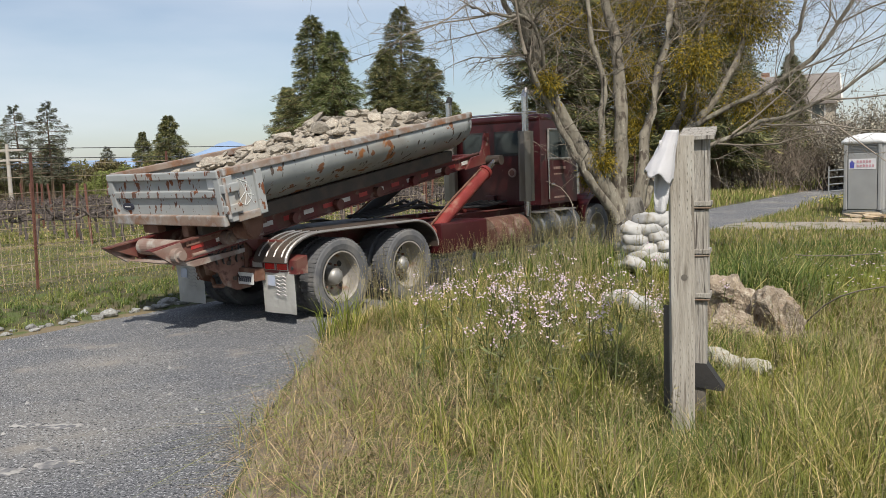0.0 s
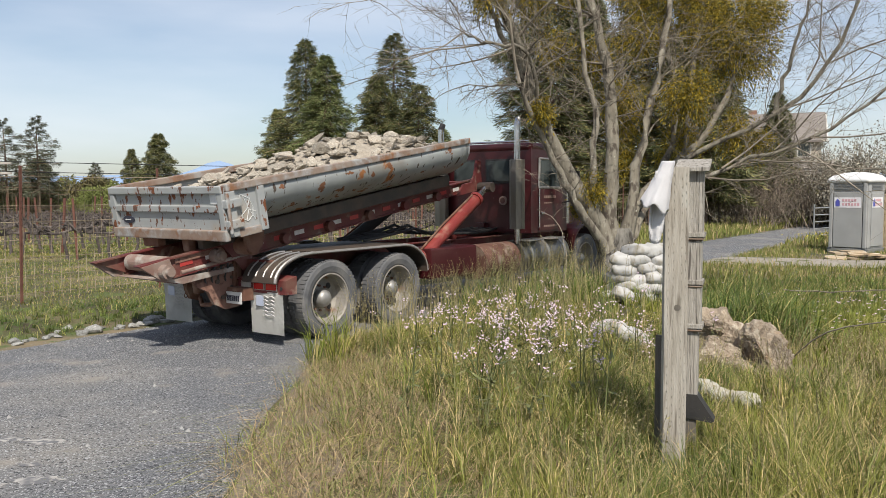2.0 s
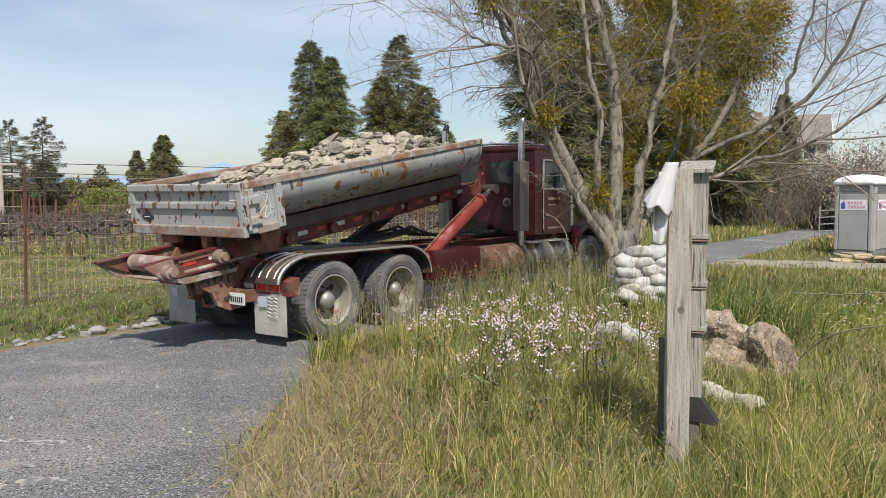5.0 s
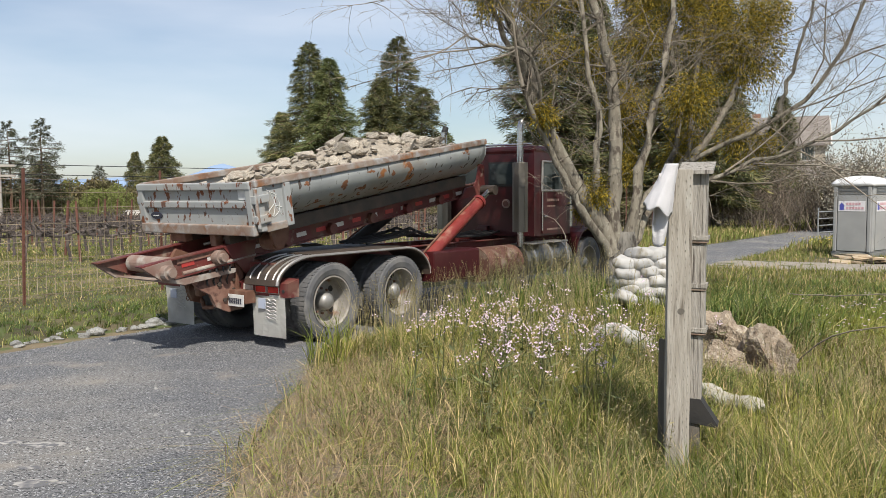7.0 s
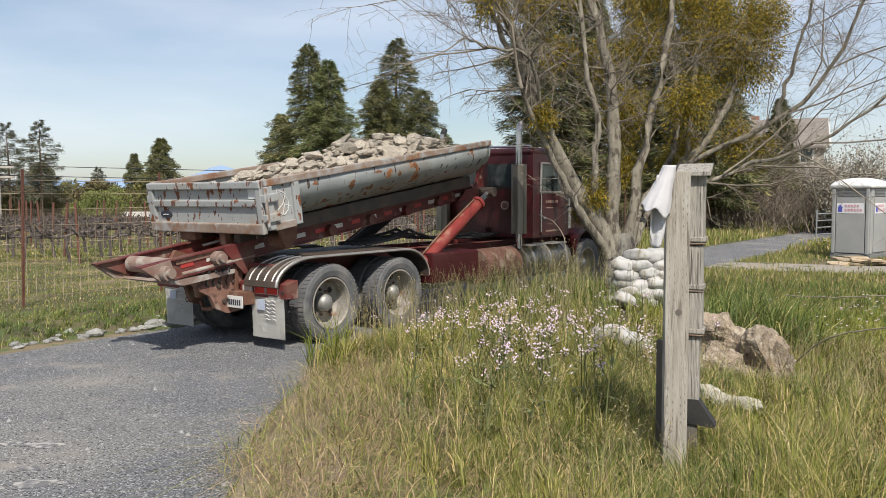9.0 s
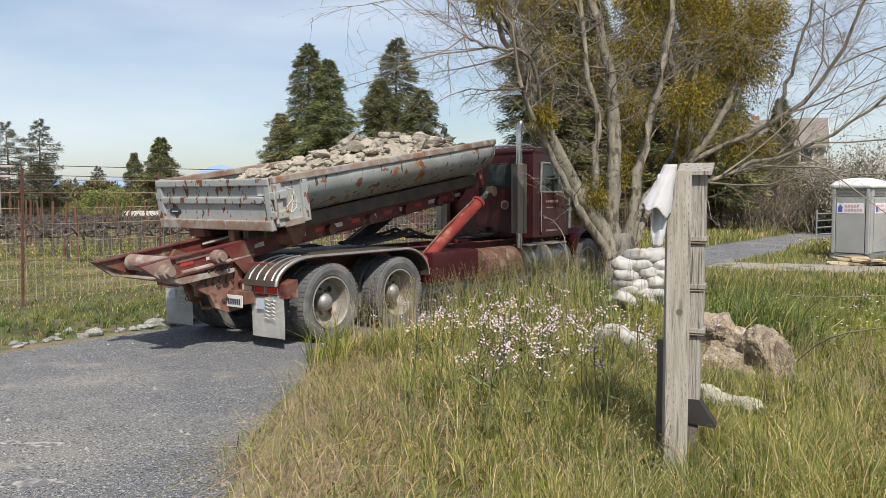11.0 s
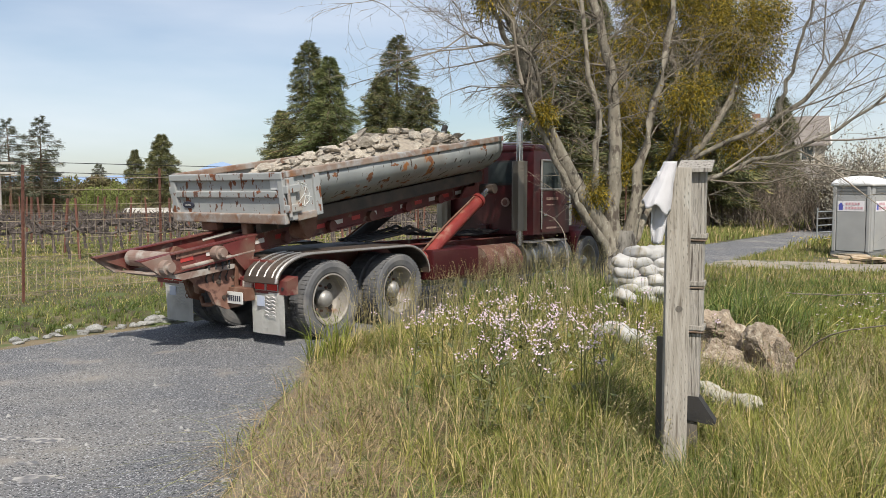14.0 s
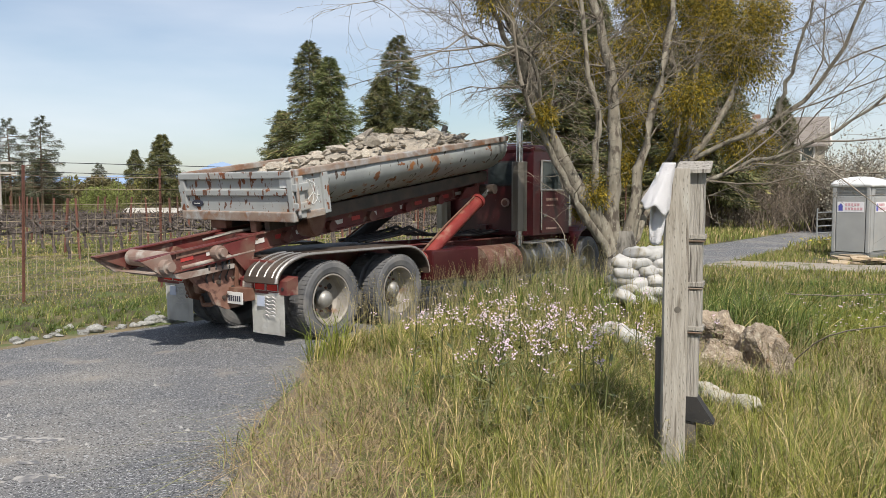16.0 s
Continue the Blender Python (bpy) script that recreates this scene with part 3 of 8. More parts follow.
    # rear wall pieces are one sheet with a window hole framed by a gasket
    bm = B()
    prism(bm, [(Y0 + 0.05, Z0), (Y1, Z0), (Y1, 1.92), (Y1 - 0.02, 1.95), (Y0 + 0.05, 1.95)], "x", W - 0.05, W)
    prism(bm, [(Y0 + 0.05, 1.95), (Y0 + 0.24, 1.95), (Y0 + 0.24, 2.50), (Y0 + 0.05, 2.50)], "x", W - 0.05, W)
    prism(bm, [(Y0 + 0.05, 2.50), (Y1 - 0.25, 2.50), (Y1 - 0.35, 2.72), (Y0 + 0.05, 2.72)], "x", W - 0.05, W)
    part("side_wall", bm, M_maroon, T)
    bm = B()
    prism(bm, [(Y0 + 0.05, Z0), (Y1, Z0), (Y1, 1.95), (Y0 + 0.05, 1.95)], "x", -W, -W + 0.05)
    prism(bm, [(Y0 + 0.05, 1.95), (Y0 + 0.24, 1.95), (Y0 + 0.24, 2.50), (Y0 + 0.05, 2.50)], "x", -W, -W + 0.05)
    prism(bm, [(Y0 + 0.05, 2.50), (Y1 - 0.25, 2.50), (Y1 - 0.35, 2.72), (Y0 + 0.05, 2.72)], "x", -W, -W + 0.05)
    part("side_wall", bm, M_maroon, T)
    bm = B()
    box(bm, (-W - 0.01, Y0 - 0.02, Z1 - 0.12), (W + 0.01, Y1 - 0.22, Z1 + 0.03), 0.06)
    part("roof", bm, M_maroon, T, "rounded maroon cab roof")
    for x in (-0.7, -0.35, 0, 0.35, 0.7):
        bm = B()
        lathe(bm, [(0.045, Z1 + 0.02), (0.04, Z1 + 0.07), (0.01, Z1 + 0.085)], 12, (x, Y0 + 0.95, 0), "z")
        part("roof_marker", bm, M_amber, T)
    bm = B()
    rod(bm, (-0.85, Y0 + 0.2, Z1 + 0.07), (0.85, Y0 + 0.2, Z1 + 0.07), 0.02)
    part("roof_bar", bm, M_chrome, T)
    # rear window
    bm = B()
    box(bm, (0.02, Y0 - 0.012, 2.04), (0.72, Y0 + 0.0, 2.50), 0.006)
    gk = part("rear_window", bm, M_black, T, "dark cab rear window")
    bm = B()
    box(bm, (0.06, Y0 - 0.022, 2.08), (0.68, Y0 - 0.012, 2.46), 0.003)
    part("pane", bm, M_mirrorglass, gk)
    bm = B()
    box(bm, (-0.72, Y0 - 0.012, 2.04), (-0.12, Y0 + 0.0, 2.50), 0.006)
    gk = part("rear_window", bm, M_black, T, "dark cab rear window")
    bm = B()
    box(bm, (-0.68, Y0 - 0.022, 2.08), (-0.16, Y0 - 0.012, 2.46), 0.003)
    part("pane", bm, M_mirrorglass, gk)
    bm = B()
    rod(bm, (0.42, Y0 - 0.03, 1.72), (0.42, Y0, 1.72), 0.085, seg=24)
    bd = part("round_badge", bm, M_lettering, T, "round cream badge with dark centre")
    bm = B()
    rod(bm, (0.42, Y0 - 0.036, 1.72), (0.42, Y0 - 0.03, 1.72), 0.055, seg=20)
    part("badge_centre", bm, M_red_frame, bd)
    bm = B()
    box(bm, (-0.18, Y0 - 0.10, 1.13), (0.05, Y0, 1.30), 0.02)
    part("air_box", bm, M_maroon, T)
    # door
    bm = B()
    prism(bm, [(6.46, 1.16), (7.36, 1.16), (7.40, 1.90), (7.36, 1.93), (6.44, 1.93)], "x", W, W + 0.022)
    d = part("door", bm, M_maroon, T, "maroon cab door with faded lettering")
    bm = B()
    prism(bm, [(6.44, 1.96), (7.30, 1.96), (7.06, 2.50), (6.46, 2.50)], "x", W - 0.02, W + 0.012)
    wn_ = part("door_window", bm, M_mirrorglass, d, "pale reflecting door window")
    for a, b in (((6.44, 1.96), (7.30, 1.96)), ((7.30, 1.96), (7.06, 2.50)), ((7.06, 2.50), (6.46, 2.50)), ((6.46, 2.50), (6.44, 1.96))):
        bm = B()
        rod(bm, (W + 0.015, *a), (W + 0.015, *b), 0.022, seg=8)
        part("window_frame", bm, M_alu, d)
    bm = B()
    rod(bm, (W + 0.05, 6.40, 1.22), (W + 0.05, 6.40, 1.95), 0.016, seg=8)
    part("grab_rail", bm, M_chrome, d, "thin chrome grab rail")
    for z, n, h in ((1.76, 7, 0.05), (1.66, 5, 0.022), (1.22, 8, 0.035)):
        for i in range(n):
            bm = B()
            y = 6.62 + 0.066 * i
            box(bm, (W + 0.0225, y, z), (W + 0.027, y + 0.048, z + h))
            part("lettering_bar", bm, M_lettering, d)
    bm = B()
    box(bm, (W + 0.02, 6.48, 1.46), (W + 0.06, 6.60, 1.50), 0.01)
    part("door_handle", bm, M_chrome, d)
    # mirror
    bm = B()
    box(bm, (1.18, 7.30, 1.70), (1.42, 7.36, 2.28), 0.02)
    rod(bm, (1.02, 7.33, 1.66), (1.32, 7.33, 1.72), 0.012)
    rod(bm, (1.02, 7.33, 2.32), (1.32, 7.33, 2.26), 0.012)
    part("wing_mirror", bm, M_black, T)
    # hood, fenders, grille, windscreen
    bm = B()
    prism(bm, [(7.55, 1.10), (9.25, 1.05), (9.30, 1.55), (9.1, 1.72), (7.55, 1.98)], "x", -0.62, 0.62)
    bmesh.ops.bevel(bm, geom=list(bm.edges), offset=0.05, segments=2, affect="EDGES")
    part("hood", bm, M_maroon, T, "long maroon engine hood")
    bm = B()
    prism(bm, [(7.10, 2.50), (7.30, 1.96), (7.56, 1.98), (7.14, 2.66)], "x", -0.96, 0.96)
    part("windscreen", bm, M_mirrorglass, T)
    for s in (-1, 1):
        lo, hi = (0.62, 1.14) if s > 0 else (-1.14, -0.62)
        line = [(7.60 + 0.62 - 0.62 * math.cos(math.pi * k / 10), 0.72 + 0.52 * math.sin(math.pi * k / 10)) for k in range(11)]
        inn = [(8.22 + (y - 8.22) * 0.95, 0.72 + (z - 0.72) * 0.94) for y, z in line]
        bm = B()
        prism(bm, line + inn[::-1], "x", lo, hi)
        part("front_fender", bm, M_maroon, T)
        build_wheel(T, s * 0.98, 8.22, s, True)
        # air cleaner
        bm = B()
        rod(bm, (s * 0.80, 7.72, 1.25), (s * 0.80, 7.72, 2.0), 0.17, seg=24)
        part("air_cleaner", bm, M_chrome, T)
    bm = B()
    box(bm, (-1.15, 9.30, 0.50), (1.15, 9.45, 0.85), 0.04)
    part("front_bumper", bm, M_chrome, T)
    # stacks
    for s, x, y in ((1, 0.99, 5.74), (-1, -0.92, 6.02)):
        bm = B()
        rod(bm, (x, y, 0.95), (x, y, 3.08 if s > 0 else 3.10), 0.058, seg=18)
        st = part("exhaust_pipe", bm, M_chrome, T, "tall dull chrome exhaust stack")
        bm = B()
        tube(bm, [(x, y, 3.06), (x, y + 0.015, 3.12), (x, y + 0.06, 3.20)], [0.06, 0.06, 0.055], 16)
        part("stack_tip", bm, M_black if s < 0 else M_chrome, st)
        for k in range(7):
            a = math.pi * (0.75 + 0.25 * k)
            bm = B()
            cx, cy = x + 0.125 * math.cos(a), y + 0.125 * math.sin(a)
            box(bm, (-0.052, -0.006, 1.22), (0.052, 0.006, 2.46), 0.004, Matrix.Translation((cx, cy, 0)) @ Matrix.Rotation(a + math.pi / 2, 4, "Z"))
            part("heat_shield_slat", bm, M_stack, st)
        bm = B()
        tube(bm, [(x, y, 1.22), (x * 0.95, y + 0.1, 1.0), (x * 0.8, y + 0.6, 0.8)], 0.06, 10)
        part("exhaust_elbow", bm, M_rust, st)
    return T


M_rust_dull = mat("dull_brown_rust", (0.085, 0.036, 0.024), (0.125, 0.062, 0.042), 5.0, 0.85, 0, 0.3, 60, layers=(((0.22, 0.17, 0.13), 4.0, 0.56, 0.70, 0.9),))
M_mirrorglass = mat("dark_reflecting_glass", (0.035, 0.045, 0.045), (0.05, 0.06, 0.06), 3.0, 0.06, 0, 0, 10)
truck = build_truck()


def build_hoist(T):
    """Tilting rails; their own space starts at the tilt centre on top of the rails, y along the rails."""
    H = new("hoist_frame")
    H.parent = T
    tagged(H, "tilted red hoist rails with a worn grey tail")
    H.matrix_basis = hoist_pose(0)
    y0, y1 = -4.02, 2.75
    for s in (-1, 1):
        x = s * 0.46
        bm = B()
        # bevelled tail end, channel section
        prism(bm, [(y0, 0.0), (y0 + 0.45, -0.24), (y0 + 0.95, -0.25), (y1, -0.19), (y1, 0.0)], "x", x - 0.015, x + 0.015)
        prism(bm, [(y0, 0.0), (y1, 0.0), (y1, -0.018), (y0 + 0.02, -0.018)], "x", x - 0.055, x + 0.055)
        prism(bm, [(y0 + 0.42, -0.225), (y1, -0.172), (y1, -0.19), (y0 + 0.42, -0.243)], "x", x - 0.05, x + 0.05)
        rl = part("rail", bm, M_red_frame, H, "worn red tilt rail")
        bm = B()
        box(bm, (min(x + s * 0.016, x + s * 0.030), y0 + 0.50, -0.085), (max(x + s * 0.016, x + s * 0.030), y0 + 1.75, -0.016), 0.004)
        part("wear_strip", bm, M_tailplate, rl, "scraped brown wear strip")
        bm = B()
        rod(bm, (x + s * 0.03, y0 + 0.55, -0.205), (x + s * 0.03, y0 + 1.65, -0.205), 0.026, seg=10)
        part("hydraulic_pipe", bm, M_tail, rl)
        for k in range(16):
            bm = B()
            y = y0 + 0.56 + 0.37 * k
            sx = x + s * 0.018
            box(bm, (min(sx, sx + s * 0.004), y, -0.135), (max(sx, sx + s * 0.004), y + 0.18, -0.075))
            part("reflector", bm, M_white if k % 2 else M_redtape, rl)
        for k in range(6):
            bm = B()
            y = y0 + 2.2 + 0.85 * k
            rod(bm, (x + s * 0.02, y, -0.13), (x + s * 0.10, y, -0.13), 0.075, seg=14)
            part("rail_roller", bm, M_red_frame, rl)
        bm = B()
        prism(bm, [(y0 + 0.02, -0.02), (y0 + 0.40, 0.0), (y0 + 0.44, -0.16), (y0 + 0.38, -0.25), (y0 + 0.28, -0.25)], "x", x + s * 0.045 - 0.025, x + s * 0.045 + 0.025)
        part("tail_shoe", bm, M_tail, H, "scraped grey tail shoe")
        bm = B()
        rod(bm, (x + s * 0.02, y0 + 0.30, -0.13), (x + s * 0.17, y0 + 0.30, -0.13), 0.085, seg=18)
        rod(bm, (x + s * 0.17, y0 + 0.30, -0.13), (x + s * 0.22, y0 + 0.30, -0.13), 0.055, seg=14)
        part("tail_roller", bm, M_tail, H, "dusty grey tail roller")
        bm = B()
        rod(bm, (x + s * 0.02, y0 + 1.06, -0.11), (x + s * 0.14, y0 + 1.06, -0.11), 0.085, seg=18)
        rod(bm, (x + s * 0.14, y0 + 1.06, -0.11), (x + s * 0.20, y0 + 1.06, -0.11), 0.055, seg=14)
        part("hinge_pin", bm, M_tail, H, "dusty hinge pin")
    bm = B()
    rod(bm, (-0.40, y0 + 0.48, -0.10), (0.40, y0 + 0.48, -0.10), 0.10, seg=20)
    part("cross_roller", bm, M_tail, H, "grey cross roller at the tail")
    bm = B()
    prism(bm, [(y0 + 0.30, -0.24), (y0 + 0.55, -0.34), (y0 + 1.30, -0.36), (y0 + 1.32, -0.31), (y0 + 0.6, -0.26)], "x", -0.50, 0.50)
    part("tail_skid", bm, M_tail, H, "scuffed grey tail skid plate")
    for y in (-2.2, -1.2, -0.2, 0.8, 1.8, 2.65):
        bm = B()
        box(bm, (-0.445, y - 0.05, -0.17), (0.445, y + 0.05, -0.03), 0.008)
        part("cross_tube", bm, M_red_frame, H)
    bm = B()
    tube(bm, [(-0.2, y0 + 1.4, -0.05), (0.0, y0 + 1.7, 0.0), (0.1, y0 + 2.1, 0.01), (0.12, y0 + 3.5, -0.04), (0.1, 1.0, -0.06)], 0.022, 7)
    part("cable", bm, M_stack, H, "grey winch cable")
    for s in (-1, 1):
        bm = B()
        x = s * 0.62
        prism(bm, [(2.45, -0.02), (2.75, -0.02), (2.78, 0.30), (2.66, 0.34), (2.56, 0.10)], "x", x - 0.02, x + 0.02)
        prism(bm, [(2.0, -0.19), (2.75, -0.19), (2.75, -0.02), (2.2, -0.02)], "x", x - 0.02, x + 0.02)
        part("front_stop", bm, M_red_frame, H, "red front stop bracket")
    return H


hoist = build_hoist(truck)


# ---- container ----
SLIDE = [(0, -1.198), (1, -1.113), (2, -1.042), (3, -0.962), (4, -0.891), (5.25, -0.797), (6.5, -0.703), (7.5, -0.618), (9, -0.500), (10.25, -0.405), (11.5, -0.325), (12.5, -0.259), (13.5, -0.184), (14.5, -0.113), (15.25, -0.057), (16, 0.000)]
BOX_Y = -2.136        # rear end of the container along the rails at the end of the clip
LEN, WID = 4.92, 2.288
BOX_X = 0.01


def box_pose(t, s):
    return TRUCK @ hoist_pose(t) @ Matrix.Translation((BOX_X, BOX_Y + s, 0.0))


def side_profile(s):
    """Outside line of the tub from the rim down to the keel, (x, z)."""
    w = WID / 2
    return [(s * w, 0.745), (s * (w + 0.005), 0.63), (s * (w - 0.015), 0.54), (s * (w - 0.07), 0.45), (s * (w - 0.16), 0.37), (s * (w - 0.29), 0.30), (s * (w - 0.44), 0.235), (s * 0.50, 0.20)]


def build_container():
    C = thing("dump_container", box_pose(0, SLIDE[0][1]), "dented grey steel roll-off container heaped with rubble", "container")
    w = WID / 2
    z0, z1 = 0.18, 0.795
    # tub of bent sheet
    bm = B()
    prof = side_profile(-1) + side_profile(1)[::-1]
    rows = 40
    rings = []
    for j in range(rows):
        y = 0.48 + (LEN - 0.52) * j / (rows - 1)
        rings.append([bm.verts.new((x + 0.008 * noise.noise((x * 2, y * 2.2, z * 2)), y, z + 0.004 * noise.noise((y * 3, x, z)))) for x, z in prof])
    fs = [bm.faces.new((rings[j][i], rings[j][i + 1], rings[j + 1][i + 1], rings[j + 1][i])) for j in range(rows - 1) for i in range(len(prof) - 1)]
    bmesh.ops.recalc_face_normals(bm, faces=fs)
    bmesh.ops.solidify(bm, geom=fs, thickness=0.008)
    part("tub", bm, M_paint_grey, C, "scraped grey tub with rust patches", smooth=True)
    # end wall at the front
    bm = B()
    prism(bm, prof, "y", LEN - 0.05, LEN)
    part("front_wall", bm, M_paint_grey, C)
    for s in (-1, 1):
        # top rim tube
        bm = B()
        lo, hi = (w - 0.06, w + 0.03) if s > 0 else (-w - 0.03, -w + 0.06)
        box(bm, (lo, 0.0, z1 - 0.085), (hi, LEN, z1), 0.012)
        part("rim", bm, M_rust_rim, C, "rusty square rim tube")
        # flat rear side panel with its frame
        bm = B()
        box(bm, (min(s * (w - 0.03), s * (w - 0.01)), 0.10, z0 + 0.02), (max(s * (w - 0.03), s * (w - 0.01)), 0.46, z1 - 0.085), 0)
        sp = part("side_panel", bm, M_gate_grey, C, "flat grey side panel with a chalk mark")
        for ya, yb in ((0.0, 0.11), (0.44, 0.55)):
            bm = B()
            box(bm, (min(s * (w - 0.05), s * (w + 0.03)), ya, z0), (max(s * (w - 0.05), s * (w + 0.03)), yb, z1 - 0.085), 0.012)
            part("corner_post", bm, M_gate_grey, C, "grey corner post")
        bm = B()
        box(bm, (min(s * (w - 0.05), s * (w + 0.025)), 0.11, z0 - 0.02), (max(s * (w - 0.05), s * (w + 0.025)), 0.44, z0 + 0.07), 0.01)
        part("lower_rim", bm, M_rust_rim, C)
        if s > 0:
            for pts in (((0.20, 0.70), (0.27, 0.66), (0.36, 0.62), (0.42, 0.50), (0.40, 0.40), (0.30, 0.34), (0.22, 0.38), (0.20, 0.52), (0.22, 0.68)),
                        ((0.26, 0.66), (0.36, 0.46), (0.44, 0.34)), ((0.20, 0.42), (0.32, 0.50), (0.38, 0.62)), ((0.28, 0.34), (0.34, 0.48), (0.46, 0.44))):
                bm = B()
                tube(bm, [(w - 0.007, 0.02 + 0.84 * y, 0.95 * z) for y, z in pts], 0.005, 4)
                part("chalk_line", bm, M_chalk, sp)
        # gate hinges
        for za in (0.28, 0.52):
            bm = B()
            box(bm, (min(s * (w - 0.06), s * (w + 0.06)), -0.05, za), (max(s * (w - 0.06), s * (w + 0.06)), 0.17, za + 0.10), 0.012)
            part("gate_hinge", bm, M_gate_grey, C)
        bm = B()
        rod(bm, (s * (w + 0.045), -0.02, z0 + 0.05), (s * (w + 0.045), -0.02, z1 - 0.1), 0.022, seg=10)
        part("hinge_pin", bm, M_rust_rim, C)
        # keel beams and ground rollers
        bm = B()
        box(bm, (s * 0.46 - 0.05, 0.05, 0.0), (s * 0.46 + 0.05, LEN - 0.05, 0.20), 0.008)
        part("keel_beam", bm, M_dirtyblack, C, "dark keel beam")
        bm = B()
        box(bm, (s * 0.72 - 0.02, 0.15, 0.04), (s * 0.72 + 0.02, LEN - 0.1, 0.215), 0.006)
        part("stringer", bm, M_dirtyblack, C)
        bm = B()
        prism(bm, [(0.28, 0.20), (0.62, 0.20), (0.56, -0.02), (0.46, -0.10), (0.38, -0.10), (0.32, -0.02)], "x", s * 0.98 - 0.02, s * 0.98 + 0.02)
        part("roller_bracket", bm, M_rust, C, "rusty roller bracket")
        bm = B()
        rod(bm, (s * 0.72, 0.44, -0.02), (s * 0.96, 0.44, -0.02), 0.115, seg=22)
        part("ground_roller", bm, M_rust, C, "rusty steel ground roller")
    for k in range(9):
        bm = B()
        y = 0.4 + 0.56 * k
        box(bm, (-0.69, y - 0.03, 0.10), (0.69, y + 0.03, 0.198), 0.006)
        part("floor_beam", bm, M_dirtyblack, C)
    # tailgate
    bm = B()
    box(bm, (-w + 0.04, -0.015, z0 + 0.04), (w - 0.03, 0.015, z1 - 0.03), 0)
    g = part("tailgate", bm, M_gate_grey, C, "scuffed grey tailgate with rust chips")
    for za, zb, d in ((z1 - 0.10, z1 - 0.01, 0.065), (0.47, 0.555, 0.05), (z0 - 0.04, z0 + 0.085, 0.075)):
        bm = B()
        box(bm, (-w - 0.01, -d, za), (w - 0.01, 0.0, zb), 0.014)
        part("gate_rail", bm, M_gate_grey if za > 0.2 else M_rust_rim, g)
    for xx in (-w + 0.04, w - 0.062):
        bm = B()
        box(bm, (xx - 0.05, -0.055, z0), (xx + 0.05, 0.0, z1 - 0.02), 0.014)
        part("gate_stile", bm, M_gate_grey, g)
    bm = B()
    lathe(bm, [(0.13, -0.02), (0.13, -0.024), (0.12, -0.028)], 24, (0, 0, 0))
    bmesh.ops.transform(bm, matrix=Matrix.Translation((-w + 0.30, 0, 0.365)) @ Matrix.Diagonal((1, 1, 0.38, 1)) @ Matrix.Rotation(math.pi / 2, 4, "Z"), verts=bm.verts)
    em = part("emblem", bm, M_ink, g, "dark oval maker's emblem")
    bm = B()
    box(bm, (-w + 0.24, -0.036, 0.359), (-w + 0.36, -0.030, 0.371), 0.002)
    part("emblem_bar", bm, M_chalk, em)
    bm = B()
    box(bm, (w - 0.27, -0.022, 0.57), (w - 0.13, -0.016, 0.69), 0.002)
    part("paper_tag", bm, M_chalk, g)
    bm = B()
    box(bm, (-0.62, -0.02, 0.02), (-0.30, 0.10, 0.16), 0.02)
    part("rear_hook", bm, M_rust, C)
    bm = B()
    box(bm, (0.20, -0.02, -0.02), (0.32, 0.10, 0.16), 0.02)
    part("rear_hook", bm, M_rust, C)
    return C


container = build_container()

# ---- rubble ----
M_rubble = mat("pale_broken_concrete", (0.40, 0.36, 0.295), (0.28, 0.25, 0.205), 5.0, 0.95, 0, 0.7, 28, bdist=0.02, obrand=0.28,
               layers=(((0.29, 0.24, 0.19), 2.4, 0.52, 0.68, 0.95), ((0.55, 0.50, 0.41), 7.0, 0.56, 0.66, 0.95)))


M_fill = mat("grey_brown_rubble_dirt", (0.27, 0.235, 0.19), (0.37, 0.33, 0.27), 14.0, 0.95, 0, 1.0, 30, bdist=0.03)


def rock_mesh(name, seed, flat=1.0, sub=2, rough=0.28, cuts=7):
    """A broken stone: a ball cut by random planes."""
    rnd = random.Random(seed)
    bm = B()
    bmesh.ops.create_icosphere(bm, subdivisions=sub, radius=1.0)
    planes = []
    for _ in range(cuts):
        n = Vector((rnd.gauss(0, 1), rnd.gauss(0, 1), rnd.gauss(0, 1))).normalized()
        planes.append((n, rnd.uniform(0.40, 0.72)))
    for v in bm.verts:
        for n, d in planes:
            k = v.co.dot(n) - d
            if k > 0:
                v.co -= n * k * 0.96
        v.co *= 1 + rough * 0.45 * noise.noise(v.co * 1.7 + Vector((seed, 0, 0))) + (0.16 * noise.noise(v.co * 4.3 + Vector((0, seed, 0))) + 0.07 * noise.noise(v.co * 10) if sub > 3 else 0)
        v.co.z *= flat
    me = bpy.data.meshes.new(name)
    bm.to_mesh(me)
    bm.free()
    return me


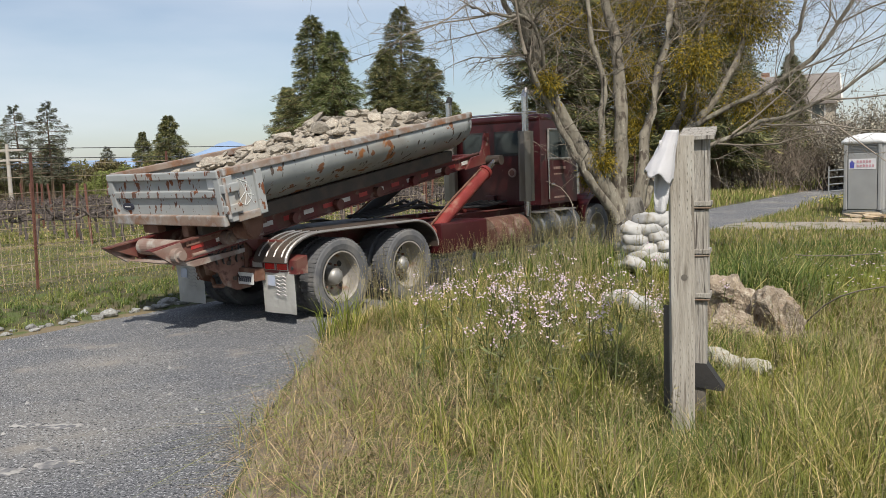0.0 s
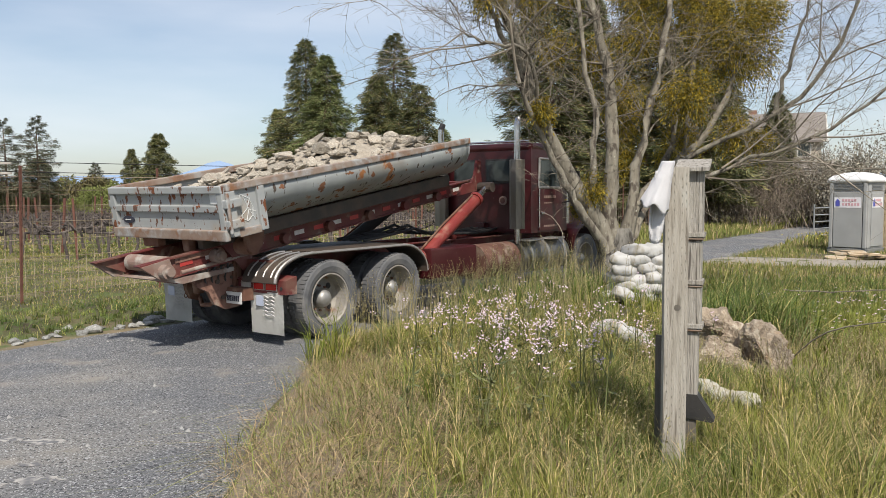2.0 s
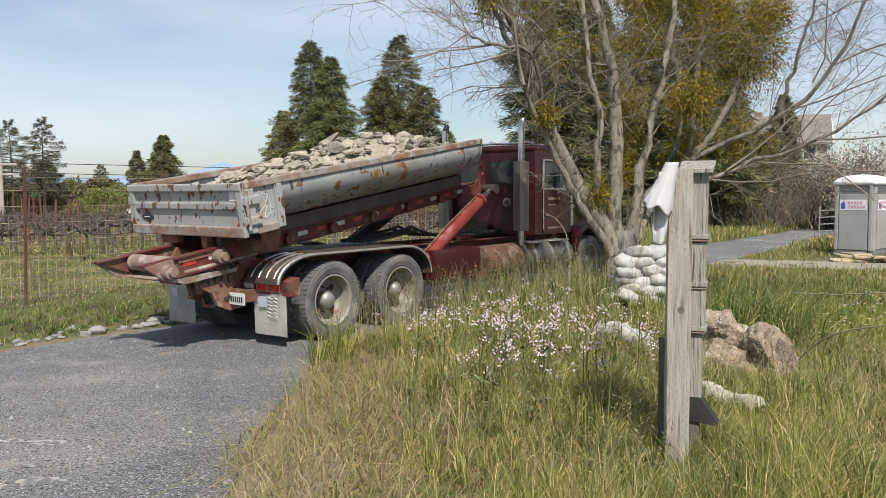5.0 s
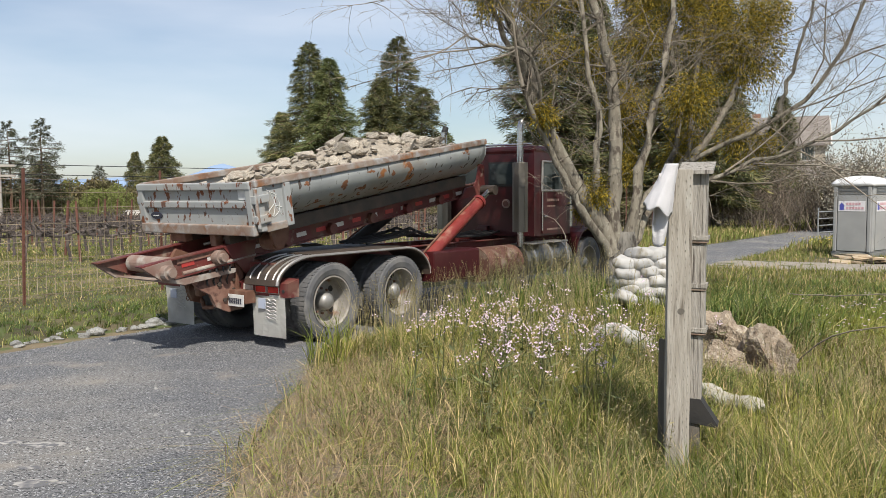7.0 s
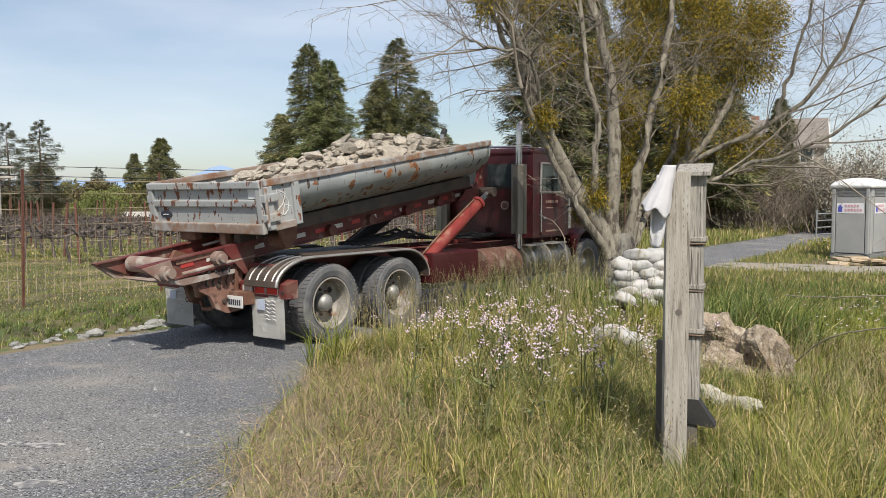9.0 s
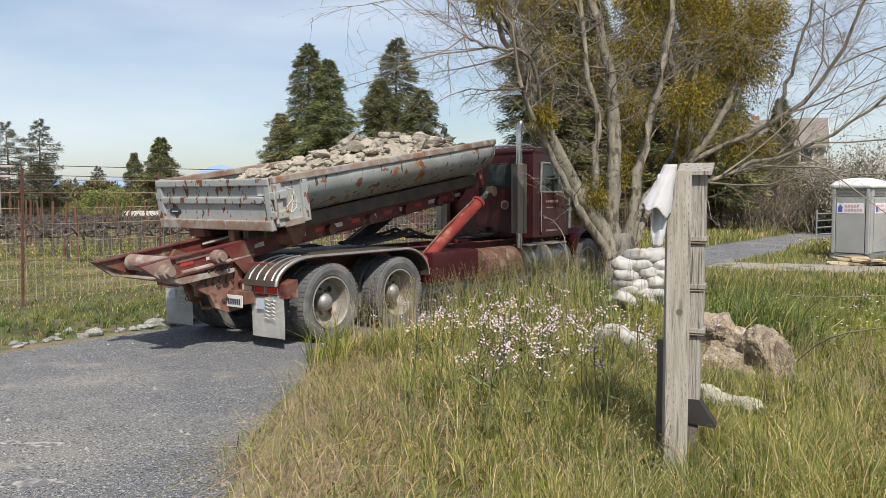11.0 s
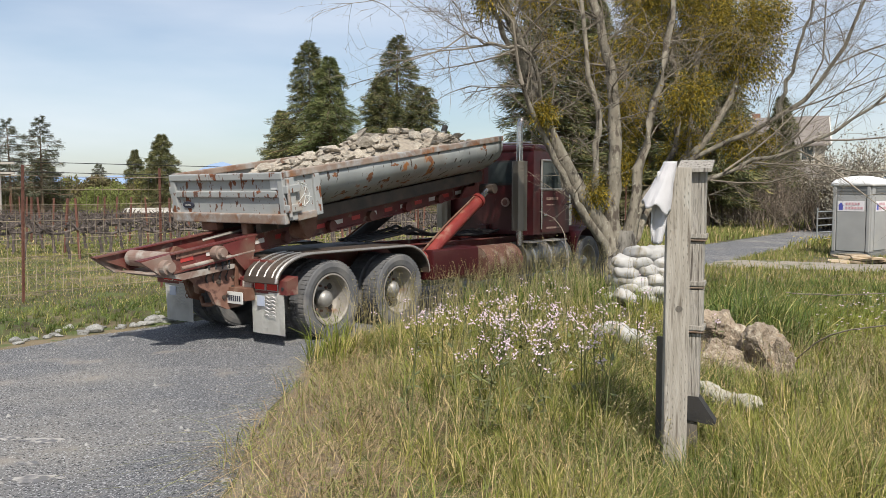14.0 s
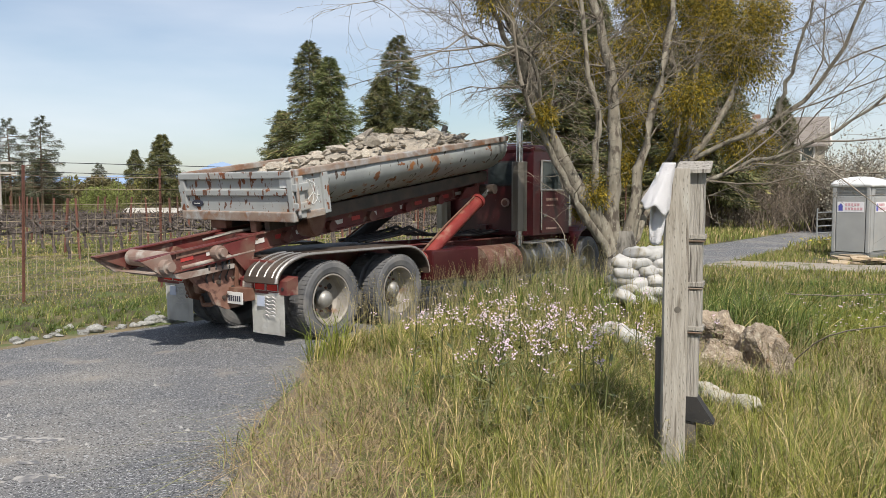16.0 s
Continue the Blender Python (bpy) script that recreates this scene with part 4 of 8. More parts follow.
def build_rubble():
    R = thing("rubble_load", box_pose(0, SLIDE[0][1]), "heap of pale broken concrete and dirt filling the container", "rubble")
    rnd = random.Random(11)
    w = WID / 2

    def heap(x, y):
        k = y / LEN
        crown = 0.27 * max(0.0, math.sin(math.pi * min(1, max(0, (k - 0.02) / 0.97)) ** 1.7)) ** 0.7
        crown += 0.09 * noise.noise((x * 1.4, y * 1.1, 4)) + 0.06 * math.exp(-((y - 3.1) / 0.5) ** 2)
        return 0.635 + crown * (1 - (abs(x) / w) ** 2.2) * 1.1
    nx, ny = 60, 140
    verts, faces = [], []
    for j in range(ny):
        for i in range(nx):
            x, y = -w + 0.03 + (WID - 0.06) * i / (nx - 1), 0.05 + (LEN - 0.12) * j / (ny - 1)
            verts.append((x, y, heap(x, y) - 0.045 + 0.05 * noise.noise((x * 6, y * 6, 2)) + 0.03 * noise.noise((x * 14, y * 14, 5))))
    for j in range(ny - 1):
        for i in range(nx - 1):
            faces.append((j * nx + i, j * nx + i + 1, (j + 1) * nx + i + 1, (j + 1) * nx + i))
    pymesh("dirt_fill", verts, faces, M_fill, R)
    meshes = [rock_mesh("chunk", 100 + k, rnd.uniform(0.45, 0.9), 2, 0.3, 13) for k in range(14)]
    for m in meshes:
        m.materials.append(M_rubble)
    for k in range(298):
        y = rnd.uniform(0.12, LEN - 0.2)
        x = rnd.uniform(-w + 0.15, w - 0.12)
        if k < 26:
            s = rnd.uniform(0.13, 0.24)
            x *= 0.8
        elif k < 120:
            s = rnd.uniform(0.08, 0.14)
        else:
            s = rnd.uniform(0.035, 0.08)
        ob = new("concrete_chunk", meshes[k % len(meshes)])
        ob.parent = R
        ob.matrix_basis = Matrix.Translation((x, y, heap(x, y) + s * 0.12)) @ Euler((rnd.uniform(-0.6, 0.6), rnd.uniform(-0.6, 0.6), rnd.uniform(0, 6.28))).to_matrix().to_4x4() @ Matrix.Diagonal((s * rnd.uniform(0.9, 1.5), s, s * rnd.uniform(0.45, 0.85), 1))
    return R


rubble = build_rubble()


# ---- plants: shared tools ----
def fastmesh(name, verts, tris, material, parent=None):
    verts = np.asarray(verts, dtype=np.float32).reshape(-1, 3)
    tris = np.asarray(tris, dtype=np.int32).reshape(-1, 3)
    me = bpy.data.meshes.new(name)
    me.vertices.add(len(verts))
    me.vertices.foreach_set("co", verts.ravel())
    me.loops.add(tris.size)
    me.loops.foreach_set("vertex_index", tris.ravel())
    me.polygons.add(len(tris))
    me.polygons.foreach_set("loop_start", np.arange(0, tris.size, 3, dtype=np.int32))
    me.polygons.foreach_set("loop_total", np.full(len(tris), 3, dtype=np.int32))
    me.update(calc_edges=True)
    me.materials.append(material)
    ob = new(name, me)
    if parent:
        ob.parent = parent
    return ob


def leaf_tris(pos, axis, normal, length, width):
    """Kite-shaped leaves: pos, axis and normal are (n, 3), length and width (n,)."""
    axis = axis / np.maximum(1e-6, np.linalg.norm(axis, axis=1, keepdims=True))
    side = np.cross(axis, normal)
    side /= np.maximum(1e-6, np.linalg.norm(side, axis=1, keepdims=True))
    L, W_ = length[:, None], width[:, None]
    v = np.stack([pos, pos + axis * L * 0.45 + side * W_ * 0.5, pos + axis * L, pos + axis * L * 0.45 - side * W_ * 0.5], axis=1).reshape(-1, 3)
    b = np.arange(len(pos))[:, None] * 4
    t = np.concatenate([b + np.array([[0, 1, 2]]), b + np.array([[0, 2, 3]])], axis=1).reshape(-1, 3)
    return v, t


def quads_to_tris(faces):
    out = []
    for f in faces:
        for k in range(1, len(f) - 1):
            out.append((f[0], f[k], f[k + 1]))
    return out


M_bark = mat("pale_lichened_bark", (0.165, 0.145, 0.112), (0.25, 0.228, 0.18), 9.0, 0.95, 0, 0.8, 26, bdist=0.02, stretch=(1, 1, 0.35),
             layers=(((0.085, 0.07, 0.055), 11.0, 0.52, 0.62, 0.95, (1, 1, 0.4)), ((0.32, 0.31, 0.255), 14.0, 0.62, 0.70, 0.95)))
M_stump = mat("rough_furrowed_bark", (0.105, 0.098, 0.085), (0.19, 0.178, 0.155), 9.0, 0.95, 0, 1.0, 22, bdist=0.05, stretch=(1, 1, 0.22),
              layers=(((0.04, 0.034, 0.028), 11.0, 0.50, 0.58, 0.95, (1, 1, 0.2)),))
M_twig = mat("pale_twigs", (0.245, 0.215, 0.17), (0.16, 0.135, 0.105), 2.0, 0.9, 0, 0, 30, island=0.35)
# dark olive share of leaves paints shade into the yellow clumps
M_mistletoe = mat("yellow_green_mistletoe", (0.38, 0.275, 0.016), (0.56, 0.41, 0.030), 1.1, 0.7, 0, 0, 30, island=0.5, translucent=0.25,
                  alt=((0.075, 0.072, 0.016), 0.46, 0.62))
M_conifer_bark = mat("brown_conifer_bark", (0.13, 0.085, 0.055), (0.19, 0.13, 0.09), 3.0, 0.95, 0, 0.5, 10, stretch=(1, 1, 0.3))
M_conifer = mat("dark_conifer_needles", (0.075, 0.098, 0.042), (0.165, 0.175, 0.066), 0.9, 0.75, 0, 0, 30, island=0.5, obrand=0.2, translucent=0.12,
                alt=((0.20, 0.18, 0.065), 0.60, 0.88))
M_conifer_light = mat("light_cedar_needles", (0.15, 0.18, 0.06), (0.22, 0.235, 0.085), 0.5, 0.75, 0, 0, 30, island=0.45, translucent=0.15,
                      alt=((0.06, 0.09, 0.035), 0.70, 0.92))
M_conifer_dry = mat("olive_pine_needles", (0.12, 0.115, 0.075), (0.10, 0.115, 0.07), 0.5, 0.8, 0, 0, 30, island=0.45, translucent=0.12)


# ---- conifers ----
def conifer(x, y, h, r, material, seed, label, sparse=1.0, skirt=0.06, droop=0.35, gz=None):
    rnd = np.random.RandomState(seed)
    z0 = ground_z(x, y) if gz is None else gz
    T = thing("conifer", pose(x, y, z0), label, "tree", "tall conifers behind the vineyard")
    vs, fs = [], []
    lean = Vector((rnd.uniform(-0.02, 0.02) * h, rnd.uniform(-0.02, 0.02) * h, 0))
    pts = [Vector((0, 0, 0)) + lean * (k / 8) ** 2 + Vector((0, 0, h * 0.98 * k / 8)) for k in range(9)]
    tube_geo(vs, fs, pts, [h * 0.018 * (1 - 0.93 * k / 8) for k in range(9)], 8)
    nb = int(150 * sparse + h * 5 * sparse)
    P, A, N, Ln, Wd = [], [], [], [], []
    for b in range(nb):
        k = skirt + (1 - skirt) * (b + rnd.rand()) / nb
        lob = 0.86 + 0.26 * math.sin(k * 23 + seed) * math.sin(k * 9.1 + seed * 2) + rnd.uniform(-0.22, 0.18)
        L = max(0.22, r * 1.12 * (1 - k) ** 0.56 * lob + 0.03 * h * (1 - k))
        az = b * 2.399 + rnd.uniform(-0.5, 0.5)
        o = lean * k * k + Vector((0, 0, h * k))
        d = Vector((math.cos(az), math.sin(az), 0))
        rise = rnd.uniform(-0.10, 0.22)
        bp = [o + d * L * q + Vector((0, 0, L * (rise * q - droop * q * q + 0.12 * q ** 4))) for q in (0, 0.33, 0.66, 1.0)]
        tube_geo(vs, fs, bp, [0.006 * h * (1 - k) * (1 - 0.8 * q) + 0.012 for q in (0, 0.33, 0.66, 1.0)], 4)
        n = int(165 * (0.5 + L / max(r, 0.1)))
        q = rnd.uniform(0.12, 1.0, n) ** 0.7
        side = Vector((-d.y, d.x, 0))
        off = rnd.normal(0, 0.15, n) * L * (1.20 - q)
        p = np.array(o)[None] + np.array(d)[None] * (L * q)[:, None] + np.array(side)[None] * off[:, None]
        p[:, 2] += L * (rise * q - droop * q * q + 0.12 * q ** 4) + rnd.normal(-0.03, 0.10, n) * (0.55 + 0.30 * L)
        a = np.array(d)[None] * rnd.uniform(0.3, 1.0, (n, 1)) + np.array(side)[None] * (np.sign(off) * rnd.uniform(0.1, 0.9, n))[:, None] + np.array([[0, 0, 1.0]]) * rnd.uniform(-0.55, 0.20, (n, 1))
        P.append(p)
        A.append(a)
        N.append(np.array([[0, 0, 1.0]]) + rnd.normal(0, 0.5, (n, 3)))
        Ln.append(rnd.uniform(0.014, 0.036, n) * h + 0.08)
        Wd.append(rnd.uniform(0.0016, 0.0034, n) * h + 0.015)
    fastmesh("trunk", [tuple(v) for v in vs], quads_to_tris(fs), M_conifer_bark, T)
    v, t = leaf_tris(np.concatenate(P), np.concatenate(A), np.concatenate(N), np.concatenate(Ln), np.concatenate(Wd))
    fastmesh("crown", v, t, material, T)
    return T


conifer(-12.1, 75, 15.6, 4.2, M_conifer, 1, "tall dark redwood with a ragged crown")
conifer(-9.4, 69, 13.2, 3.6, M_conifer_light, 2, "tall light green cedar with drooping sprays", 1.3, 0.03, 0.5)
conifer(-15.7, 80, 9.9, 3.0, M_conifer, 3, "dense dark green young conifer", 1.3, 0.02)
conifer(-4.5, 78, 16.7, 4.9, M_conifer, 4, "tall olive redwood with an open top", 0.85, 0.05)
conifer(-5.3, 73, 12.2, 3.5, M_conifer, 5, "dense dark green cedar beside redwoods", 1.5, 0.02)
conifer(-1.9, 70, 10.8, 3.8, M_conifer, 6, "broad green cedar beside tall redwoods", 1.2, 0.03)
conifer(0.3, 76, 7.6, 3.0, M_conifer_light, 7, "light green cedar beside taller trees", 1.2, 0.03)
conifer(-24.1, 70, 6.9, 2.4, M_conifer, 8, "small dense dark green conifer behind vines", 1.5, 0.02)
conifer(-31.8, 85, 6.4, 1.8, M_conifer, 9, "small thin conifer beside a denser one", 1.0, 0.05)
conifer(-29.4, 60, 7.5, 2.3, M_conifer_dry, 10, "sparse grey-green pine with bare gaps", 0.30, 0.25, 0.15)
conifer(-32.2, 61, 7.4, 2.3, M_conifer_dry, 11, "sparse grey-green pine with an open crown", 0.30, 0.25, 0.15)
conifer(-30.8, 63, 4.6, 2.6, M_conifer, 12, "short bushy conifer between sparse pines", 1.0, 0.05)
conifer(-42.0, 100, 5.6, 1.9, M_conifer_dry, 13, "small sparse pine on the skyline", 0.4, 0.2, 0.15)
conifer(-34.5, 62, 5.2, 2.4, M_conifer, 14, "short dark conifer behind a pole", 0.9, 0.05)
conifer(5.4, 42, 14.2, 3.6, M_conifer, 15, "tall dark conifer behind the bare tree", 1.3, 0.1)
conifer(8.6, 46, 13.0, 3.0, M_conifer, 16, "dark conifer behind the bare tree", 1.2, 0.1)
conifer(12.2, 38, 12.5, 2.3, M_conifer, 17, "dark broad conifer behind the bare tree", 1.5, 0.12)
conifer(10.4, 41, 13.2, 3.0, M_conifer, 21, "dark conifer behind the bare tree", 1.3, 0.1)
conifer(22.6, 55, 8.2, 1.7, M_conifer, 18, "narrow conifer beside a house", 1.0, 0.05)
conifer(28.2, 43, 6.9, 3.2, M_conifer, 19, "broad dark pine beyond the block wall", 1.5, 0.05, 0.1)
conifer(31.0, 43, 8.0, 3.6, M_conifer, 20, "broad dark pine beyond the block wall", 1.5, 0.05, 0.1)


# ---- the bare tree with mistletoe ----
BOUGHS = [
    ([(3.00, 14.00, 0.80), (2.61, 13.90, 1.44), (2.14, 13.70, 2.20), (1.65, 13.50, 3.08), (1.28, 13.30, 4.00), (1.03, 13.10, 4.76), (0.84, 12.90, 5.58)], 0.170),
    ([(1.34, 13.40, 3.93), (1.05, 13.20, 4.26), (0.76, 13.00, 4.83), (0.57, 12.80, 5.38)], 0.060),
    ([(2.84, 13.90, 0.86), (2.36, 13.60, 1.50), (2.13, 13.50, 1.87), (1.86, 13.40, 2.38), (1.50, 13.20, 3.05), (1.26, 13.00, 3.61)], 0.085),
    ([(2.99, 14.00, 0.85), (2.87, 14.00, 1.53), (2.95, 14.00, 2.31), (2.93, 14.10, 3.27), (2.87, 14.20, 4.05), (2.66, 14.40, 5.05), (2.48, 14.60, 6.06)], 0.150),
    ([(3.07, 14.00, 0.85), (3.30, 14.00, 1.92), (3.57, 14.20, 3.09), (3.85, 14.40, 4.18), (4.08, 14.60, 5.29), (4.27, 14.80, 6.22)], 0.100),
    ([(3.14, 14.10, 0.84), (3.45, 14.20, 1.72), (4.11, 14.50, 2.32), (4.78, 14.90, 2.84), (5.27, 15.20, 3.59), (5.67, 15.50, 4.67), (6.01, 15.80, 6.20)], 0.090),
    ([(2.84, 13.90, 1.00), (2.53, 13.80, 2.01), (2.62, 13.90, 3.16), (2.40, 14.00, 4.30), (2.26, 14.10, 5.83)], 0.075),
    ([(4.11, 14.50, 2.32), (4.94, 14.20, 2.80), (5.78, 13.90, 3.25), (6.38, 13.60, 3.96), (6.75, 13.30, 4.99), (6.89, 13.10, 5.46)], 0.050),
    ([(3.40, 14.15, 1.66), (4.19, 13.60, 2.06), (5.01, 13.30, 2.38), (5.87, 13.00, 2.72), (6.59, 12.70, 3.22), (7.15, 12.50, 3.79)], 0.042),
    ([(3.18, 14.10, 0.90), (3.77, 14.50, 1.82), (4.39, 14.80, 2.63), (4.64, 15.20, 3.89), (4.82, 15.50, 4.87), (5.10, 15.80, 6.20)], 0.075),
    ([(5.64, 13.95, 3.18), (5.82, 13.80, 3.90), (5.98, 13.70, 4.62), (6.15, 13.60, 5.42)], 0.040),
    ([(3.20, 14.15, 0.95), (4.01, 14.70, 2.33), (4.28, 15.00, 3.56), (4.18, 15.30, 4.84), (4.27, 15.50, 6.12)], 0.080),
    ([(1.68, 13.50, 3.05), (1.39, 13.00, 4.04), (0.75, 12.70, 4.17), (0.30, 12.40, 4.24)], 0.035),
]
CLUMPS = [(1.62, 13.20, 3.14, 0.25), (4.20, 14.00, 3.50, 0.60), (5.16, 14.40, 2.86, 0.45), (5.38, 15.30, 4.84, 1.08), (4.84, 15.60, 5.31, 0.86),
          (3.33, 14.90, 3.50, 0.57), (2.52, 13.80, 1.87, 0.32), (0.72, 13.00, 5.02, 0.50), (3.59, 15.00, 4.68, 0.62), (2.03, 14.80, 4.44, 0.46),
          (5.82, 15.60, 4.37, 0.65), (3.33, 14.80, 2.43, 0.38), (4.40, 15.00, 2.64, 0.57), (2.83, 15.00, 4.27, 0.47), (4.0, 15.2, 5.6, 0.7), (1.6, 14.6, 5.3, 0.5),
          (6.0, 15.4, 5.2, 0.6), (3.5, 15.2, 5.5, 0.55), (2.4, 14.9, 5.5, 0.45), (3.4, 15.1, 3.0, 0.42), (5.75, 14.8, 2.75, 0.36), (2.45, 14.2, 1.6, 0.22)]


def resample(pts, n, wob, rnd):
    """A smooth line through the points with a slight wobble."""
    pts = [Vector(p) for p in pts]
    out = []
    m = len(pts) - 1
    for i in range(n):
        t = i / (n - 1) * m
        k = min(int(t), m - 1)
        f = t - k
        p0, p1, p2, p3 = pts[max(k - 1, 0)], pts[k], pts[k + 1], pts[min(k + 2, m)]
        q = 0.5 * ((2 * p1) + (p2 - p0) * f + (2 * p0 - 5 * p1 + 4 * p2 - p3) * f * f + (3 * p1 - p0 - 3 * p2 + p3) * f ** 3)
        out.append(q + Vector((rnd.gauss(0, wob), rnd.gauss(0, wob), rnd.gauss(0, wob))) * (1 if 0 < i else 0))
    return out


def build_bare_tree():
    rnd = random.Random(5)
    z0 = ground_z(3.05, 14.05)
    T = thing("bare_tree", pose(0, 0, 0), "leafless many-stemmed tree hung with yellow-green mistletoe", "tree")
    # stump
    vs, fs = [], []
    seg = 28
    rows = 12
    for j in range(rows):
        z = z0 - 0.1 + 1.25 * j / (rows - 1)
        k = j / (rows - 1)
        for i in range(seg):
            a = 2 * math.pi * i / seg
            r = 0.50 - 0.30 * k + 0.16 * (1 - k) ** 3
            r *= 1 + 0.16 * noise.noise((math.cos(a) * 2.2, math.sin(a) * 2.2, z * 1.5)) + 0.06 * noise.noise((math.cos(a) * 7, math.sin(a) * 7, z * 2))
            vs.append((3.07 + r * 1.05 * math.cos(a), 14.05 + r * math.sin(a), z))
    for j in range(rows - 1):
        for i in range(seg):
            i2 = (i + 1) % seg
            fs.append((j * seg + i, j * seg + i2, (j + 1) * seg + i2, (j + 1) * seg + i))
    fs.append(tuple((rows - 1) * seg + i for i in range(seg)))
    ob = pymesh("trunk", vs, fs, M_stump, T, smooth=True)
    tagged(ob, "thick furrowed grey trunk base")
    tv, tf = [], []

    def twig(p, d, length, r, level):
        n = 5
        pts = [p]
        dd = d.copy()
        for _ in range(n):
            dd = (dd + Vector((rnd.gauss(0, 0.16), rnd.gauss(0, 0.16), rnd.gauss(0, 0.12) - (0.05 if level else 0.0) + 0.03))).normalized()
            pts.append(pts[-1] + dd * length / n)
        tube_geo(tv, tf, pts, [r * (1 - 0.75 * k / n) for k in range(n + 1)], 5 if level == 0 else 4 if r > 0.008 else 3)
        if level < 3:
            cnt = (5, 4, 2)[level]
            for _ in range(cnt):
                k = rnd.randint(1, n)
                q = pts[k].lerp(pts[k - 1], rnd.random())
                side = Vector((rnd.gauss(0, 1), rnd.gauss(0, 1), rnd.gauss(0.15, 0.8))).normalized()
                twig(q, (dd * 0.7 + side * 0.8).normalized(), length * rnd.uniform(0.38, 0.68), max(0.0028, r * rnd.uniform(0.38, 0.55)), level + 1)
    for pts, r in BOUGHS:
        line = resample(pts, 16, 0.02, rnd)
        lv, lf = [], []
        tube_geo(lv, lf, line, [r * (1 - 0.62 * k / 15) * (1 + 0.10 * math.sin(k * 2.1)) for k in range(16)], 10)
        ob = pymesh("limb", [tuple(v) for v in lv], lf, M_bark, T, smooth=True)
        nb = int(7 + 7 * min(r, 0.11) / 0.11)
        for _ in range(nb):
            k = rnd.randint(5, 15)
            d = (line[min(k + 1, 15)] - line[k - 1]).normalized()
            side = Vector((rnd.gauss(0.15, 1), rnd.gauss(-0.25, 0.8), rnd.gauss(0.25, 0.6))).normalized()
            twig(line[k], (d * 0.5 + side * 0.85).normalized(), rnd.uniform(0.8, 1.9), max(0.008, r * rnd.uniform(0.08, 0.16)), 0)
        twig(line[-1], (line[-1] - line[-2]).normalized(), 1.6, r * 0.36, 0)
    # long arching shoots on the sunny side
    for base, d, ln in (((5.78, 13.90, 3.25), (0.9, -0.4, 0.1), 2.6), ((6.38, 13.60, 3.96), (0.9, -0.2, 0.5), 2.6), ((5.01, 13.30, 2.38), (0.7, -0.6, -0.12), 2.6), ((5.87, 13.0, 2.72), (0.9, -0.3, -0.05), 2.4),
                        ((6.59, 12.70, 3.22), (0.9, -0.2, 0.35), 2.4), ((6.75, 13.30, 4.99), (0.8, -0.2, 0.3), 2.4), ((0.57, 12.8, 5.2), (-0.8, -0.2, -0.25), 2.2), ((0.75, 12.7, 4.17), (-0.9, -0.1, -0.15), 2.0),
                        ((0.9, 13.0, 5.1), (-0.8, -0.2, -0.1), 2.4), ((0.57, 12.8, 5.38), (-0.8, 0.1, 0.05), 2.6), ((5.67, 15.5, 4.67), (0.9, -0.3, 0.1), 2.6), ((6.0, 15.8, 5.9), (0.9, -0.3, -0.1), 2.8),
                        ((5.4, 13.2, 2.55), (0.5, -0.5, 0.6), 2.2), ((6.1, 13.7, 3.7), (0.3, -0.3, 0.9), 2.2), ((4.6, 13.4, 2.25), (0.6, -0.5, 0.35), 2.4), ((6.9, 12.6, 3.5), (0.3, -0.2, 0.9), 2.2),
                        ((3.5, 14.2, 1.8), (0.6, -0.8, 0.1), 1.8), ((4.4, 13.5, 2.1), (0.7, -0.5, -0.25), 2.4), ((5.6, 13.1, 2.6), (0.6, -0.5, -0.35), 2.2), ((1.2, 13.2, 4.2), (-0.7, -0.4, -0.3), 1.8)):
        twig(Vector(base), Vector(d).normalized(), ln, 0.017, 0)
    ob = fastmesh("branchwork", [tuple(v) for v in tv], quads_to_tris(tf), M_twig, T)
    tagged(ob, "fine pale bare twigs", kind="stuff")
    rs = np.random.RandomState(7)
    for cx, cy, cz, R in CLUMPS:
        n = int(11000 * R * R) + 900
        # hanging tassels round the middle of the clump
        m = int(34 * R) + 8
        e = rs.normal(0, 1, (m, 3))
        e /= np.linalg.norm(e, axis=1, keepdims=True)
        e *= (R * rs.uniform(0.15, 1.0, (m, 1)) ** 0.5) * np.array([[0.85, 0.85, 1.0]])
        size = rs.uniform(0.07, 0.22, m) * R + 0.05
        pick = rs.randint(0, m, n)
        d = rs.normal(0, 1, (n, 3))
        p = e[pick] + d * size[pick][:, None] * np.array([[0.62, 0.62, 0.85]]) + np.array([[cx, cy, cz]])
        u = rs.normal(0, 1, (n, 3))
        u /= np.linalg.norm(u, axis=1, keepdims=True)
        swell = 0.80 + 0.30 * np.sin(u[:, 0] * 5 + cx * 3) * np.sin(u[:, 1] * 4 + cz) + rs.normal(0, 0.07, n)
        ball = u * (R * 0.86 * rs.uniform(0, 1, n) ** 0.45 * swell)[:, None] + np.array([[cx, cy, cz]])
        p = np.where((rs.uniform(0, 1, n) < 0.62)[:, None], ball, p)
        d = p - np.array([[cx, cy, cz]])
        d /= np.maximum(0.05, np.linalg.norm(d, axis=1, keepdims=True))
        a = d * 0.7 + rs.normal(0, 0.5, (n, 3)) + np.array([[0, 0, -0.55]])
        v, t = leaf_tris(p, a, rs.normal(0, 1, (n, 3)), rs.uniform(0.04, 0.085, n), rs.uniform(0.012, 0.022, n))
        fastmesh("mistletoe_clump", v, t, M_mistletoe, T)
    return T


build_bare_tree()


